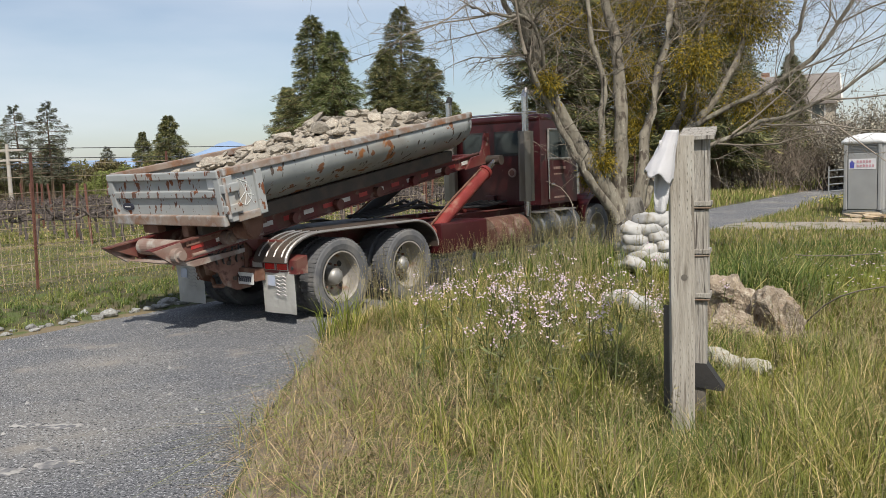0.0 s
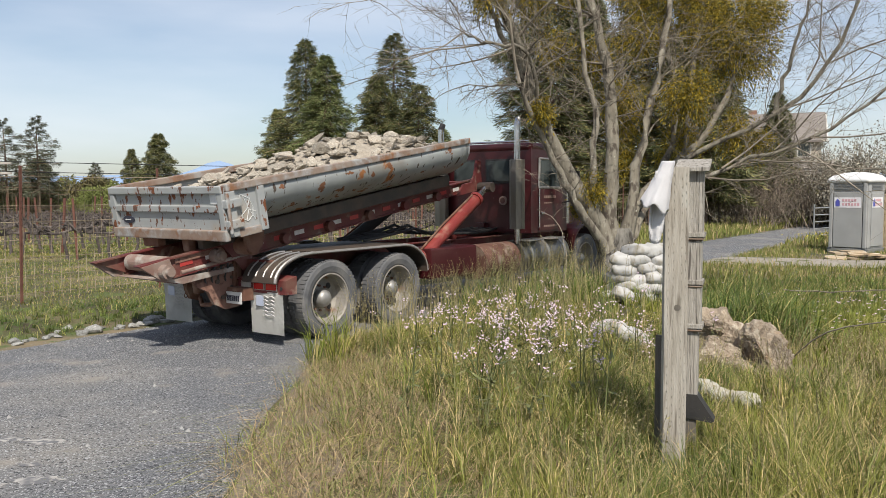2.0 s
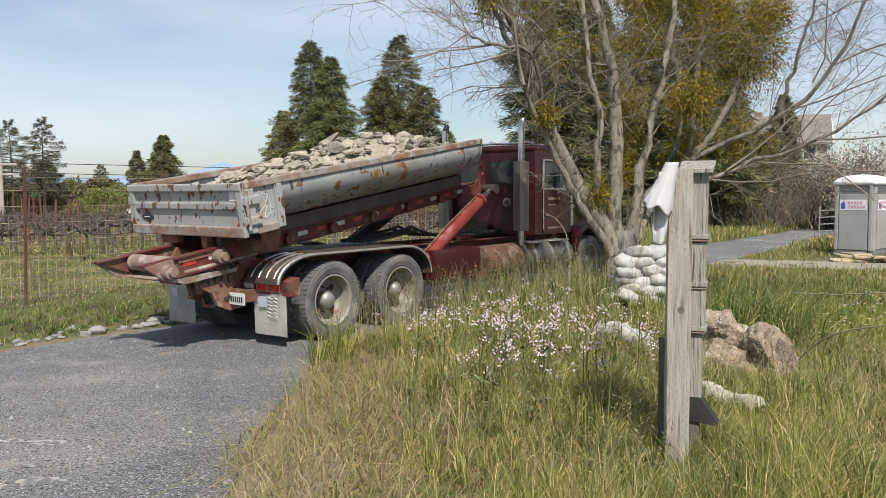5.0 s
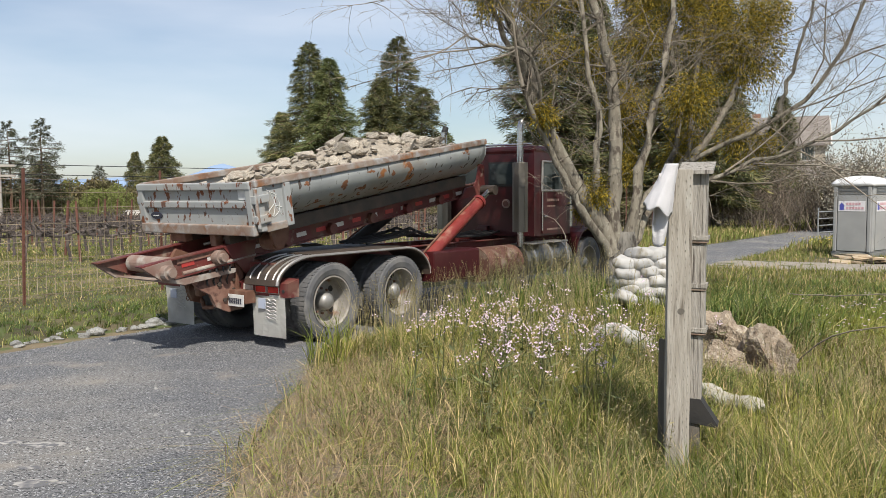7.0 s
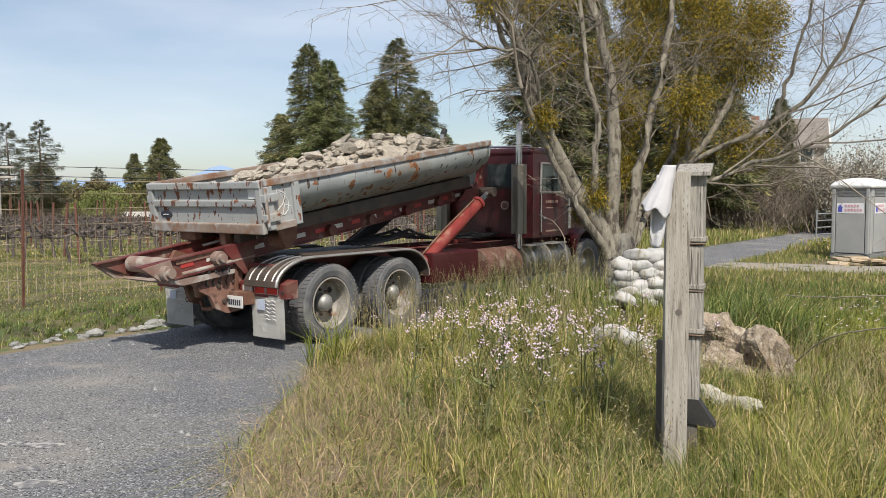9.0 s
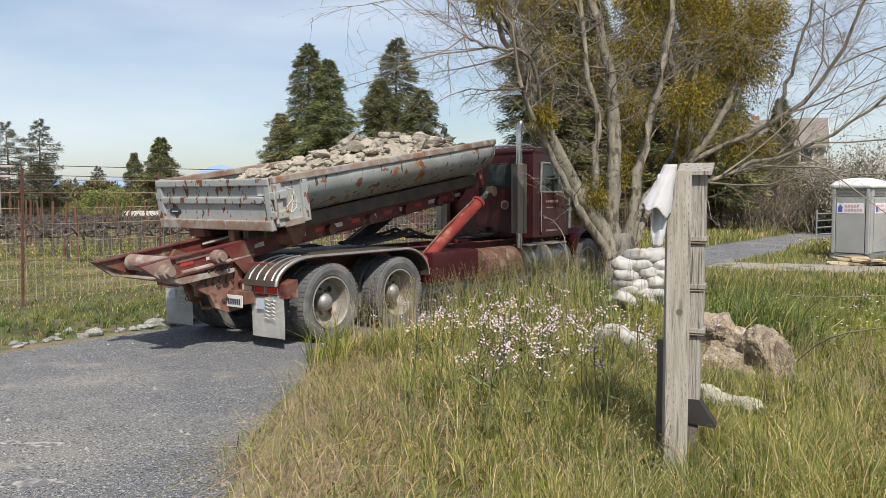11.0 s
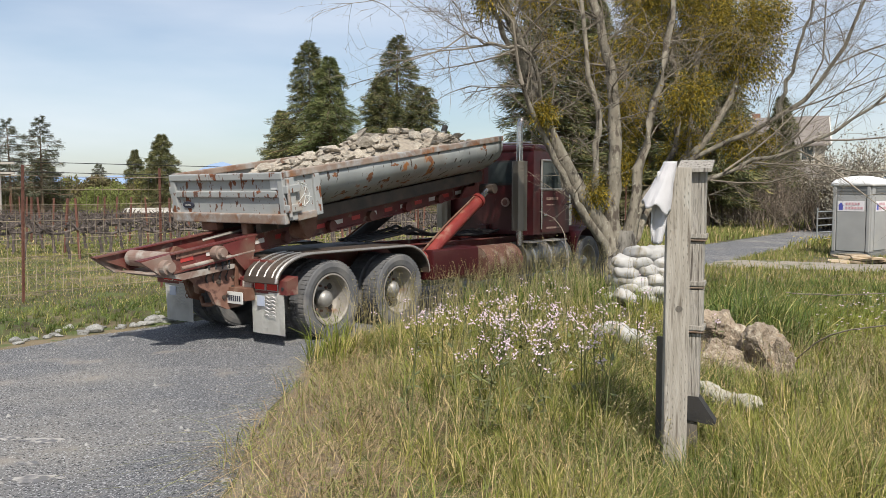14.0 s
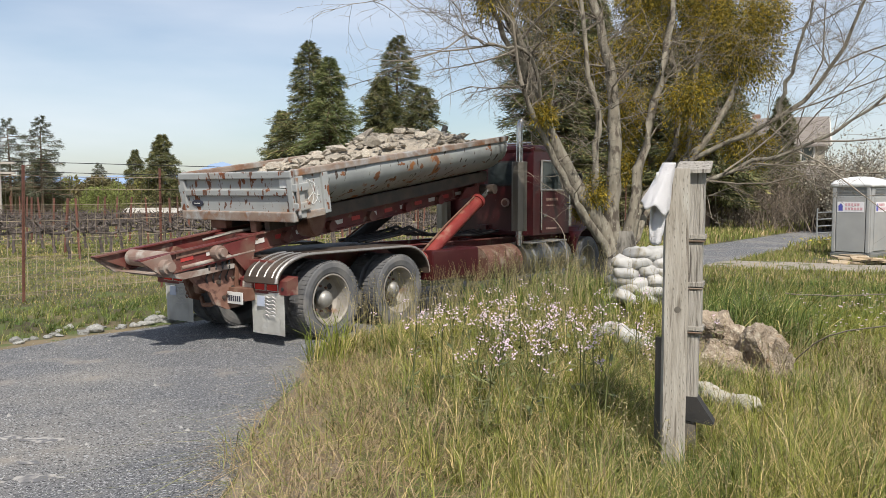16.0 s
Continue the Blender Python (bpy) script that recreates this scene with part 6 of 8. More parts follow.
def build_vineyard():
    meshes = vine_meshes()
    rnd = random.Random(33)
    bm = B()
    box(bm, (-0.03, -0.03, -0.1), (0.03, 0.03, 1.75), 0.004)
    post_me = bpy.data.meshes.new("vine_post")
    bm.to_mesh(post_me)
    bm.free()
    post_me.materials.append(M_tpost)
    for r in range(8):
        y0 = 24.5 + 2.3 * r
        x0, x1 = -0.62 * y0 - 3, min(2.5 + 0.06 * y0, 6)
        row = thing("vine_row", pose(0, 0, 0), "pruned leafless vine row on wires and rusty posts", "vineyard row", "vineyard rows")
        wv, wf = [], []
        n = int((x1 - x0) / 1.25)
        for k in range(n + 1):
            x = x0 + 1.25 * k + rnd.uniform(-0.12, 0.12)
            y = y0 + 0.10 * x
            if off_road(x, y) < 3.6 or road_local(x, y)[0] > -5.4:
                continue
            z = ground_z(x, y)
            ob = new("vine", meshes[(k * 5 + r) % 6])
            ob.parent = row
            ob.matrix_basis = Matrix.Translation((x, y, z)) @ pose(0, 0, 0, rnd.uniform(-5, 5), rnd.uniform(-5, 5), 6 + (180 if rnd.random() < 0.5 else 0)) @ Matrix.Diagonal((1.05, 1, rnd.uniform(0.9, 1.08), 1))
            if k % 3 == 0:
                ob = new("vine_post", post_me)
                ob.parent = row
                ob.matrix_basis = Matrix.Translation((x + 0.3, y, z)) @ pose(0, 0, 0, rnd.uniform(-3, 3), rnd.uniform(-4, 4), rnd.uniform(0, 90))
            for h in (0.45, 0.92, 1.3):
                a = Vector((x, y, z + h))
                tube_geo(wv, wf, [a, a + Vector((1.3, 0.13, 0))], [0.005, 0.005], 3)
        if wv:
            tagged(fastmesh("trellis_wire", [tuple(v) for v in wv], quads_to_tris(wf), M_wire, row), kind="stuff")


build_vineyard()


# ---- far side of the vineyard ----
M_terracotta = mat("dull_terracotta_wall", (0.22, 0.115, 0.08), (0.28, 0.16, 0.12), 1.0, 0.9, 0, 0.3, 8)
M_whitewash = mat("white_coping", (0.62, 0.60, 0.57), (0.55, 0.52, 0.49), 2.0, 0.8, 0, 0.2, 10)


def build_far_wall():
    Wl = thing("low_wall", pose(0, 0, 0), "long low terracotta wall with a white coping", "wall")
    for k in range(8):
        bm = B()
        x = -29.5 + 1.75 * k
        box(bm, (x, 64.0, -0.5), (x + 1.74, 64.4, 0.34), 0.02)
        part("wall_panel", bm, M_terracotta, Wl)
        bm = B()
        box(bm, (x, 63.9, 0.345), (x + 1.74, 64.5, 0.74), 0.03)
        part("coping", bm, M_whitewash, Wl)


build_far_wall()


def build_pole(x, y, h):
    P = thing("utility_pole", pose(x, y, ground_z(x, y)), "pale wooden utility pole with two cross arms", "pole")
    bm = B()
    rod(bm, (0, 0, -0.3), (0, 0, h), 0.13, 0.09, 12)
    part("pole_shaft", bm, M_polewood, P)
    for z in (h - 0.35, h - 0.9):
        bm = B()
        box(bm, (-0.9, -0.06, z - 0.06), (0.9, 0.06, z + 0.06), 0.01)
        part("cross_arm", bm, M_polewood, P)
    for z in (h - 0.35, h - 0.9):
        bm = B()
        tube(bm, [(t * 12.0, t * 3.0, z + 0.1 - 0.5 * math.sin(math.pi * t / 6)) for t in range(7)], 0.02, 4)
        part("power_line", bm, M_hose, P)


build_pole(-24.4, 45.0, 3.9)
M_shrub_brown = mat("brown_olive_shrub", (0.13, 0.10, 0.045), (0.10, 0.105, 0.04), 0.4, 0.85, 0, 0, 20, island=0.5, translucent=0.15)
M_shrub_lime = mat("lime_green_shrub", (0.17, 0.20, 0.055), (0.22, 0.24, 0.075), 0.4, 0.85, 0, 0, 20, island=0.4, translucent=0.2)
M_shrub_olive = mat("olive_yellow_shrub", (0.15, 0.15, 0.035), (0.20, 0.18, 0.05), 0.4, 0.85, 0, 0, 20, island=0.45, translucent=0.2)
M_shrub_pale = mat("pale_blossom", (0.33, 0.31, 0.25), (0.24, 0.22, 0.17), 0.6, 0.9, 0, 0, 20, island=0.4)
M_shrub_dark = mat("dark_green_shrub", (0.05, 0.075, 0.03), (0.08, 0.10, 0.04), 0.4, 0.85, 0, 0, 20, island=0.45, translucent=0.15)


def shrub(x, y, rx, h, material, seed, label, leaf=0.22, dens=1.0, gz=None):
    rs = np.random.RandomState(seed)
    z0 = ground_z(x, y) if gz is None else gz
    T = thing("shrub", pose(x, y, z0), label, "shrub", "shrubs and hedges")
    vs, fs = [], []
    for k in range(9):
        a = k * 2.4
        e = Vector((rx * 0.6 * math.cos(a), rx * 0.6 * math.sin(a), h * 0.75))
        tube_geo(vs, fs, [Vector((0, 0, -0.1)), e * 0.45 + Vector((0, 0, 0.1 * h)), e], [0.05 + 0.012 * h, 0.03 + 0.006 * h, 0.012], 5)
    fastmesh("branchwork", [tuple(v) for v in vs], quads_to_tris(fs), M_conifer_bark, T)
    P = []
    lumps = 9 + int(rx * 3)
    for k in range(lumps):
        a, q = rs.uniform(0, 6.28), rs.uniform(0, 1) ** 0.5
        c = np.array([rx * 0.72 * q * math.cos(a), rx * 0.72 * q * math.sin(a), h * rs.uniform(0.25, 0.80) * (1 - 0.25 * q)])
        n = int(240 * dens)
        d = rs.normal(0, 1, (n, 3))
        d /= np.linalg.norm(d, axis=1, keepdims=True)
        P.append(c[None] + d * (rs.uniform(0.4, 1.0, (n, 1)) ** 0.6) * np.array([[rx * 0.36, rx * 0.36, h * 0.24]]))
    P = np.concatenate(P)
    n = len(P)
    v, t = leaf_tris(P, rs.normal(0, 1, (n, 3)), rs.normal(0, 1, (n, 3)), rs.uniform(0.6, 1.3, n) * leaf, rs.uniform(0.25, 0.5, n) * leaf)
    fastmesh("foliage", v, t, material, T)


rs_ = random.Random(8)
for k_ in range(17):
    x_ = -47 + 2.6 * k_
    shrub(x_, 76 + rs_.uniform(-3, 3), rs_.uniform(2.4, 3.4), rs_.uniform(2.9, 3.9), rs_.choice((M_shrub_brown, M_shrub_brown, M_shrub_olive)), 50 + k_, "brown and olive hedge shrub behind the vineyard", 0.42)
shrub(-23.6, 58, 1.9, 2.9, M_shrub_lime, 90, "bright lime-green shrub behind the vineyard", 0.15, 3.0)
shrub(-26.5, 60, 1.4, 2.0, M_shrub_lime, 91, "lime-green shrub behind the vineyard", 0.15, 2.5)
for k_ in range(9):
    shrub(-4.0 + 3.2 * k_, 84 + rs_.uniform(-3, 3), 3.0, rs_.uniform(2.6, 4.2), rs_.choice((M_shrub_olive, M_shrub_dark)), 110 + k_, "olive hedge shrub on the far boundary", 0.42)


# ---- thicket, house and blossom tree beyond the drive ----
def thicket(x, y, r, h, seed, label, material=None, blossom=None, n=46):
    rnd = random.Random(seed)
    T = thing("bare_thicket", pose(x, y, ground_z(x, y)), label, "thicket", "bare thickets")
    vs, fs = [], []
    tips = []

    def grow(p, d, ln, rad, lev):
        pts = [p]
        dd = d.copy()
        for _ in range(4):
            dd = (dd + Vector((rnd.gauss(0, 0.2), rnd.gauss(0, 0.2), rnd.gauss(0.02, 0.12)))).normalized()
            pts.append(pts[-1] + dd * ln / 4)
        tube_geo(vs, fs, pts, [rad * (1 - 0.7 * k / 4) for k in range(5)], 3)
        tips.extend(pts[2:])
        if lev < 2:
            for _ in range(5):
                s = Vector((rnd.gauss(0, 1), rnd.gauss(0, 1), rnd.gauss(0.4, 0.6))).normalized()
                grow(pts[rnd.randint(1, 4)], (dd + s).normalized(), ln * rnd.uniform(0.35, 0.6), rad * 0.6, lev + 1)
    for _ in range(n):
        a, q = rnd.uniform(0, 6.28), rnd.random() ** 0.5
        grow(Vector((r * q * math.cos(a), r * 0.6 * q * math.sin(a), -0.05)), Vector((rnd.gauss(0, 0.3), rnd.gauss(0, 0.3), 1)).normalized(), h * rnd.uniform(0.5, 0.9), 0.03, 0)
    fastmesh("branchwork", [tuple(v) for v in vs], quads_to_tris(fs), material or M_thicket, T)
    if blossom:
        rs = np.random.RandomState(seed)
        P = np.array([tuple(t) for t in tips])
        P = np.repeat(P, 2, axis=0) + rs.normal(0, 0.10, (len(P) * 2, 3))
        m = len(P)
        v, t = leaf_tris(P, rs.normal(0, 1, (m, 3)), rs.normal(0, 1, (m, 3)), rs.uniform(0.07, 0.14, m), rs.uniform(0.06, 0.10, m))
        fastmesh("blossom", v, t, blossom, T)


M_thicket = mat("grey_brown_stems", (0.20, 0.165, 0.125), (0.14, 0.11, 0.085), 2.0, 0.95, 0, 0, 30, island=0.4)
for k_, (x_, y_, r_, h_) in enumerate(((13.6, 39, 2.4, 2.6), (16.2, 40, 2.4, 2.8), (18.6, 41, 2.4, 2.7), (20.8, 42, 2.2, 2.6), (23.0, 43, 2.2, 2.4), (11.0, 41, 2.2, 2.3), (25.4, 42, 2.4, 2.6), (8.6, 44, 2.4, 2.4))):
    thicket(x_, y_, r_, h_, 60 + k_, "tangled bare grey-brown thicket beyond the field")
thicket(19.4, 39, 1.7, 3.4, 80, "pale blossoming bare shrub behind a portable toilet", None, M_shrub_pale, 34)
thicket(21.2, 40, 1.7, 3.8, 81, "pale blossoming bare shrub behind the wall", None, M_shrub_pale, 34)
shrub(23.0, 35, 1.9, 4.0, M_shrub_olive, 95, "rounded olive-yellow shrub beyond the block wall", 0.22, 2.2)
shrub(25.6, 35, 2.2, 4.0, M_shrub_olive, 96, "rounded olive-yellow shrub beyond the block wall", 0.22, 2.2)
shrub(23.6, 41, 1.6, 4.4, M_shrub_brown, 97, "tall brown shrub beyond the block wall", 0.24, 1.6)
for k_ in range(8):
    shrub(9.0 + 4.2 * k_, 60 + 0.5 * k_, 2.8, 2.8 + 0.4 * (k_ % 3), (M_shrub_brown, M_shrub_olive)[k_ % 2], 130 + k_, "dull boundary shrub near the far house", 0.36)

M_roofing = mat("grey_brown_shingles", (0.17, 0.15, 0.135), (0.22, 0.195, 0.175), 2.0, 0.9, 0, 0.5, 12)
M_siding = mat("beige_house_siding", (0.46, 0.41, 0.33), (0.40, 0.35, 0.28), 1.0, 0.85, 0, 0.2, 12)
M_trimw = mat("off_white_trim", (0.66, 0.64, 0.60), (0.58, 0.56, 0.52), 3.0, 0.7, 0, 0.1, 12)


def build_house():
    H = thing("house", pose(29.8, 72.0, -0.2, 0, 0, -22), "two-storey beige house with grey gabled roof", "house")
    bm = B()
    prism(bm, [(-3.0, 0), (3.0, 0), (3.0, 6.2), (0, 8.4), (-3.0, 6.2)], "x", -4.0, 3.2)
    w = part("wall", bm, M_siding, H)
    for s in (-1, 1):
        bm = B()
        prism(bm, [(s * 3.5, 5.95), (0, 8.50), (0, 8.68), (s * 3.5, 6.13)], "x", -4.4, 3.6)
        part("roof", bm, M_roofing, H, "grey shingled roof slope")
    bm = B()
    prism(bm, [(-5.6, 3.2), (-3.0, 4.3), (-3.0, 4.45), (-5.6, 3.35)], "x", -5.0, 4.2)
    part("porch_roof", bm, M_roofing, H)
    bm = B()
    box(bm, (-4.6, -5.3, 0), (3.9, -3.05, 3.25), 0.02)
    part("porch_wall", bm, M_siding, H)
    for x in (-2.6, -0.4, 1.9):
        for z in (4.75,):
            bm = B()
            box(bm, (x - 0.55, -3.08, z - 0.05), (x + 0.55, -3.01, z + 1.25), 0.01)
            f = part("window", bm, M_trimw, H)
            bm = B()
            box(bm, (x - 0.44, -3.10, z + 0.06), (x + 0.44, -3.085, z + 1.14), 0.004)
            part("pane", bm, M_mirrorglass, f)
    for y in (-1.2, 1.0):
        bm = B()
        box(bm, (3.21, y - 0.5, 4.6), (3.27, y + 0.5, 5.9), 0.01)
        f = part("window", bm, M_trimw, H)
        bm = B()
        box(bm, (3.275, y - 0.4, 4.7), (3.285, y + 0.4, 5.8), 0.003)
        part("pane", bm, M_mirrorglass, f)
    bm = B()
    box(bm, (1.2, -3.3, 3.9), (3.5, -3.0, 4.5), 0.03)
    part("balcony", bm, M_trimw, H)
    # gable trim
    for s in (-1, 1):
        bm = B()
        rod(bm, (3.62, s * 3.5, 5.98), (3.62, 0, 8.52), 0.10, seg=6)
        part("barge_board", bm, M_trimw, H)
    bm = B()
    box(bm, (-2.6, 0.6, 7.6), (-1.9, 1.3, 9.1), 0.03)
    part("chimney", bm, M_terracotta, H)


build_house()

# ---- portable toilet ----
M_potty = mat("grey_moulded_plastic", (0.27, 0.275, 0.27), (0.31, 0.315, 0.31), 2.0, 0.55, 0, 0.06, 30, layers=(((0.35, 0.34, 0.31), 1.5, 0.56, 0.78, 0.7),))
M_potty_d = mat("dark_grey_plastic", (0.15, 0.155, 0.155), (0.18, 0.185, 0.18), 2.0, 0.55, 0, 0.05, 30)
M_potty_w = mat("white_translucent_roof_plastic", (0.72, 0.73, 0.73), (0.64, 0.65, 0.65), 2.0, 0.5, 0, 0.05, 30)
M_sign_blue = mat("blue_sign_print", (0.06, 0.07, 0.33), (0.08, 0.09, 0.38), 9.0, 0.5, 0, 0, 30)
M_sign_white = mat("white_sign_board", (0.70, 0.69, 0.70), (0.62, 0.61, 0.64), 9.0, 0.5, 0, 0, 30)
M_sign_pink = mat("faded_red_print", (0.50, 0.27, 0.30), (0.56, 0.36, 0.38), 9.0, 0.5, 0, 0, 30)


def build_potty():
    x, y = 12.32, 24.13
    P = thing("portable_toilet", pose(x, y, ground_z(x, y) + 0.02, 0, 0, -49.5), "grey plastic portable toilet with a white domed roof", "portable toilet")
    a = 0.56
    bm = B()
    box(bm, (-a - 0.02, -a - 0.02, 0), (a + 0.02, a + 0.02, 0.14), 0.02)
    part("base", bm, M_potty_d, P)
    bm = B()
    box(bm, (-a, -a, 0.14), (a, a, 2.06), 0.05)
    part("cabin", bm, M_potty, P)
    bm = B()
    n = 12
    g = []
    for j in range(n + 1):
        row = []
        for i in range(n + 1):
            u, v = i / n * 2 - 1, j / n * 2 - 1
            k = max(abs(u), abs(v))
            row.append(bm.verts.new((u * (a + 0.05), v * (a + 0.05), 2.07 + 0.07 * smooth(1.0, 0.86, 0) + 0.17 * (1 - u * u) ** 0.5 * (1 - 0.5 * v * v) * (1 if k < 1 else 0) + (0.05 if k < 1 else 0))))
        g.append(row)
    fs = [bm.faces.new((g[j][i], g[j][i + 1], g[j + 1][i + 1], g[j + 1][i])) for j in range(n) for i in range(n)]
    ext = bmesh.ops.extrude_face_region(bm, geom=fs)
    for v in ext["geom"]:
        if isinstance(v, bmesh.types.BMVert):
            v.co.z = 2.05
    bmesh.ops.recalc_face_normals(bm, faces=bm.faces)
    part("roof", bm, M_potty_w, P, "white domed plastic roof", smooth=True)
    # door on the front with its frame
    bm = B()
    box(bm, (-0.42, -a - 0.03, 0.16), (0.40, -a - 0.002, 1.78), 0.015)
    d = part("door", bm, M_potty, P, "grey plastic door")
    for xx in (-0.49, 0.47):
        bm = B()
        box(bm, (xx - 0.05, -a - 0.045, 0.14), (xx + 0.05, -a - 0.002, 2.04), 0.02)
        part("door_post", bm, M_potty, P)
    # black strip stands in for the shade of the gap beside the door
    bm = B()
    box(bm, (0.405, -a - 0.026, 0.16), (0.42, -a - 0.004, 1.80))
    part("door_gap", bm, M_black, P)
    for k in range(5):
        for fx in (0, 1):
            bm = B()
            z = 1.82 + 0.042 * k
            if fx == 0:
                box(bm, (-0.40, -a - 0.022, z), (0.38, -a - 0.003, z + 0.020), 0.004)
            else:
                box(bm, (a + 0.003, -0.36, z), (a + 0.022, 0.36, z + 0.020), 0.004)
            part("vent_slat", bm, M_potty_d, P)
    bm = B()
    box(bm, (a + 0.001, -0.40, 0.2), (a + 0.02, 0.40, 1.74), 0.015)
    part("side_panel", bm, M_potty, P)
    for nm, fx in (("sign", 0), ("sign", 1)):
        bm = B()
        if fx == 0:
            box(bm, (-0.40, -a - 0.036, 1.32), (0.36, -a - 0.030, 1.62), 0.002)
        else:
            box(bm, (a + 0.021, -0.36, 1.32), (a + 0.027, 0.36, 1.62), 0.002)
        sg = part("sign", bm, M_sign_white, P, "white sign with a blue house shape and faded bars")
        bm = B()
        if fx == 0:
            prism(bm, [(-0.36, 1.36), (-0.24, 1.36), (-0.24, 1.48), (-0.22, 1.48), (-0.30, 1.58), (-0.38, 1.48), (-0.36, 1.48)], "y", -a - 0.042, -a - 0.037)
        else:
            prism(bm, [(-0.32, 1.36), (-0.20, 1.36), (-0.20, 1.48), (-0.18, 1.48), (-0.26, 1.58), (-0.34, 1.48), (-0.32, 1.48)], "x", a + 0.028, a + 0.033)
        part("sign_mark", bm, M_sign_blue, sg)
        for j, (z, n_) in enumerate(((1.50, 5), (1.38, 6))):
            for k in range(n_):
                bm = B()
                u = -0.17 + 0.085 * k
                if fx == 0:
                    box(bm, (u, -a - 0.042, z), (u + 0.06, -a - 0.037, z + 0.075))
                else:
                    box(bm, (a + 0.028, u, z), (a + 0.033, u + 0.06, z + 0.075))
                part("sign_bar", bm, M_sign_pink, sg)


build_potty()

# ---- block wall, car, flagstones ----
M_block = mat("sandy_split_block", (0.47, 0.375, 0.245), (0.40, 0.315, 0.205), 5.0, 0.95, 0, 0.6, 30, bdist=0.015, obrand=0.10)
M_mortar = mat("sandy_mortar", (0.36, 0.30, 0.22), (0.30, 0.25, 0.18), 8.0, 0.95, 0, 0.4, 40)
M_flag = mat("buff_flagstone", (0.42, 0.325, 0.21), (0.33, 0.25, 0.165), 3.0, 0.9, 0, 0.5, 20, obrand=0.22, layers=(((0.46, 0.41, 0.32), 4.0, 0.55, 0.68, 0.9),))
M_car = mat("dark_blue_grey_car_paint", (0.035, 0.042, 0.055), (0.045, 0.052, 0.065), 2.0, 0.25, 0.3, 0, 30)


def build_block_wall():
    a, b = Vector((12.75, 26.15, 0)), Vector((14.5, 24.2, 0))
    d = (b - a).normalized()
    L = (b - a).length
    ang = math.degrees(math.atan2(d.y, d.x))
    Wl = thing("block_wall", Matrix.Translation((a.x, a.y, ground_z(a.x, a.y) - 0.05)) @ pose(0, 0, 0, 0, 0, ang), "sandy split-block garden wall with an end pillar", "wall")
    bm = B()
    box(bm, (0.0, 0.02, 0), (L, 0.18, 1.66))
    part("core", bm, M_mortar, Wl)
    bm = B()
    box(bm, (-0.192, -0.0, -0.092), (0.192, 0.20, 0.092), 0.008)
    me = bpy.data.meshes.new("block")
    bm.to_mesh(me)
    bm.free()
    me.materials.append(M_block)
    for c in range(9):
        n = int(L / 0.4) + 1
        for k in range(n):
            u = 0.2 + 0.4 * k + (0.2 if c % 2 else 0)
            if u > L - 0.15:
                continue
            ob = new("block", me)
            ob.parent = Wl
            ob.matrix_basis = pose(u, random.uniform(-0.006, 0.006), 0.10 + 0.192 * c)
    bm = B()
    box(bm, (L - 0.05, -0.08, 0), (L + 0.28, 0.28, 1.92), 0.015)
    part("pillar", bm, M_block, Wl, "sandy end pillar")
    bm = B()
    box(bm, (-0.02, -0.02, 1.735), (L - 0.06, 0.22, 1.78), 0.01)
    part("coping", bm, M_block, Wl)
    bm = B()
    box(bm, (L + 0.28, 0.02, 0), (L + 5.0, 0.24, 0.42), 0.012)
    part("low_wall", bm, M_block, Wl)
    bm = B()
    box(bm, (L + 0.28, -0.02, 0.424), (L + 5.0, 0.28, 0.48), 0.012)
    part("low_coping", bm, M_trimw, Wl)


build_block_wall()
shrub(15.0, 23.55, 0.24, 1.45, M_shrub_olive, 140, "climbing plant on the wall pillar", 0.07, 0.7)


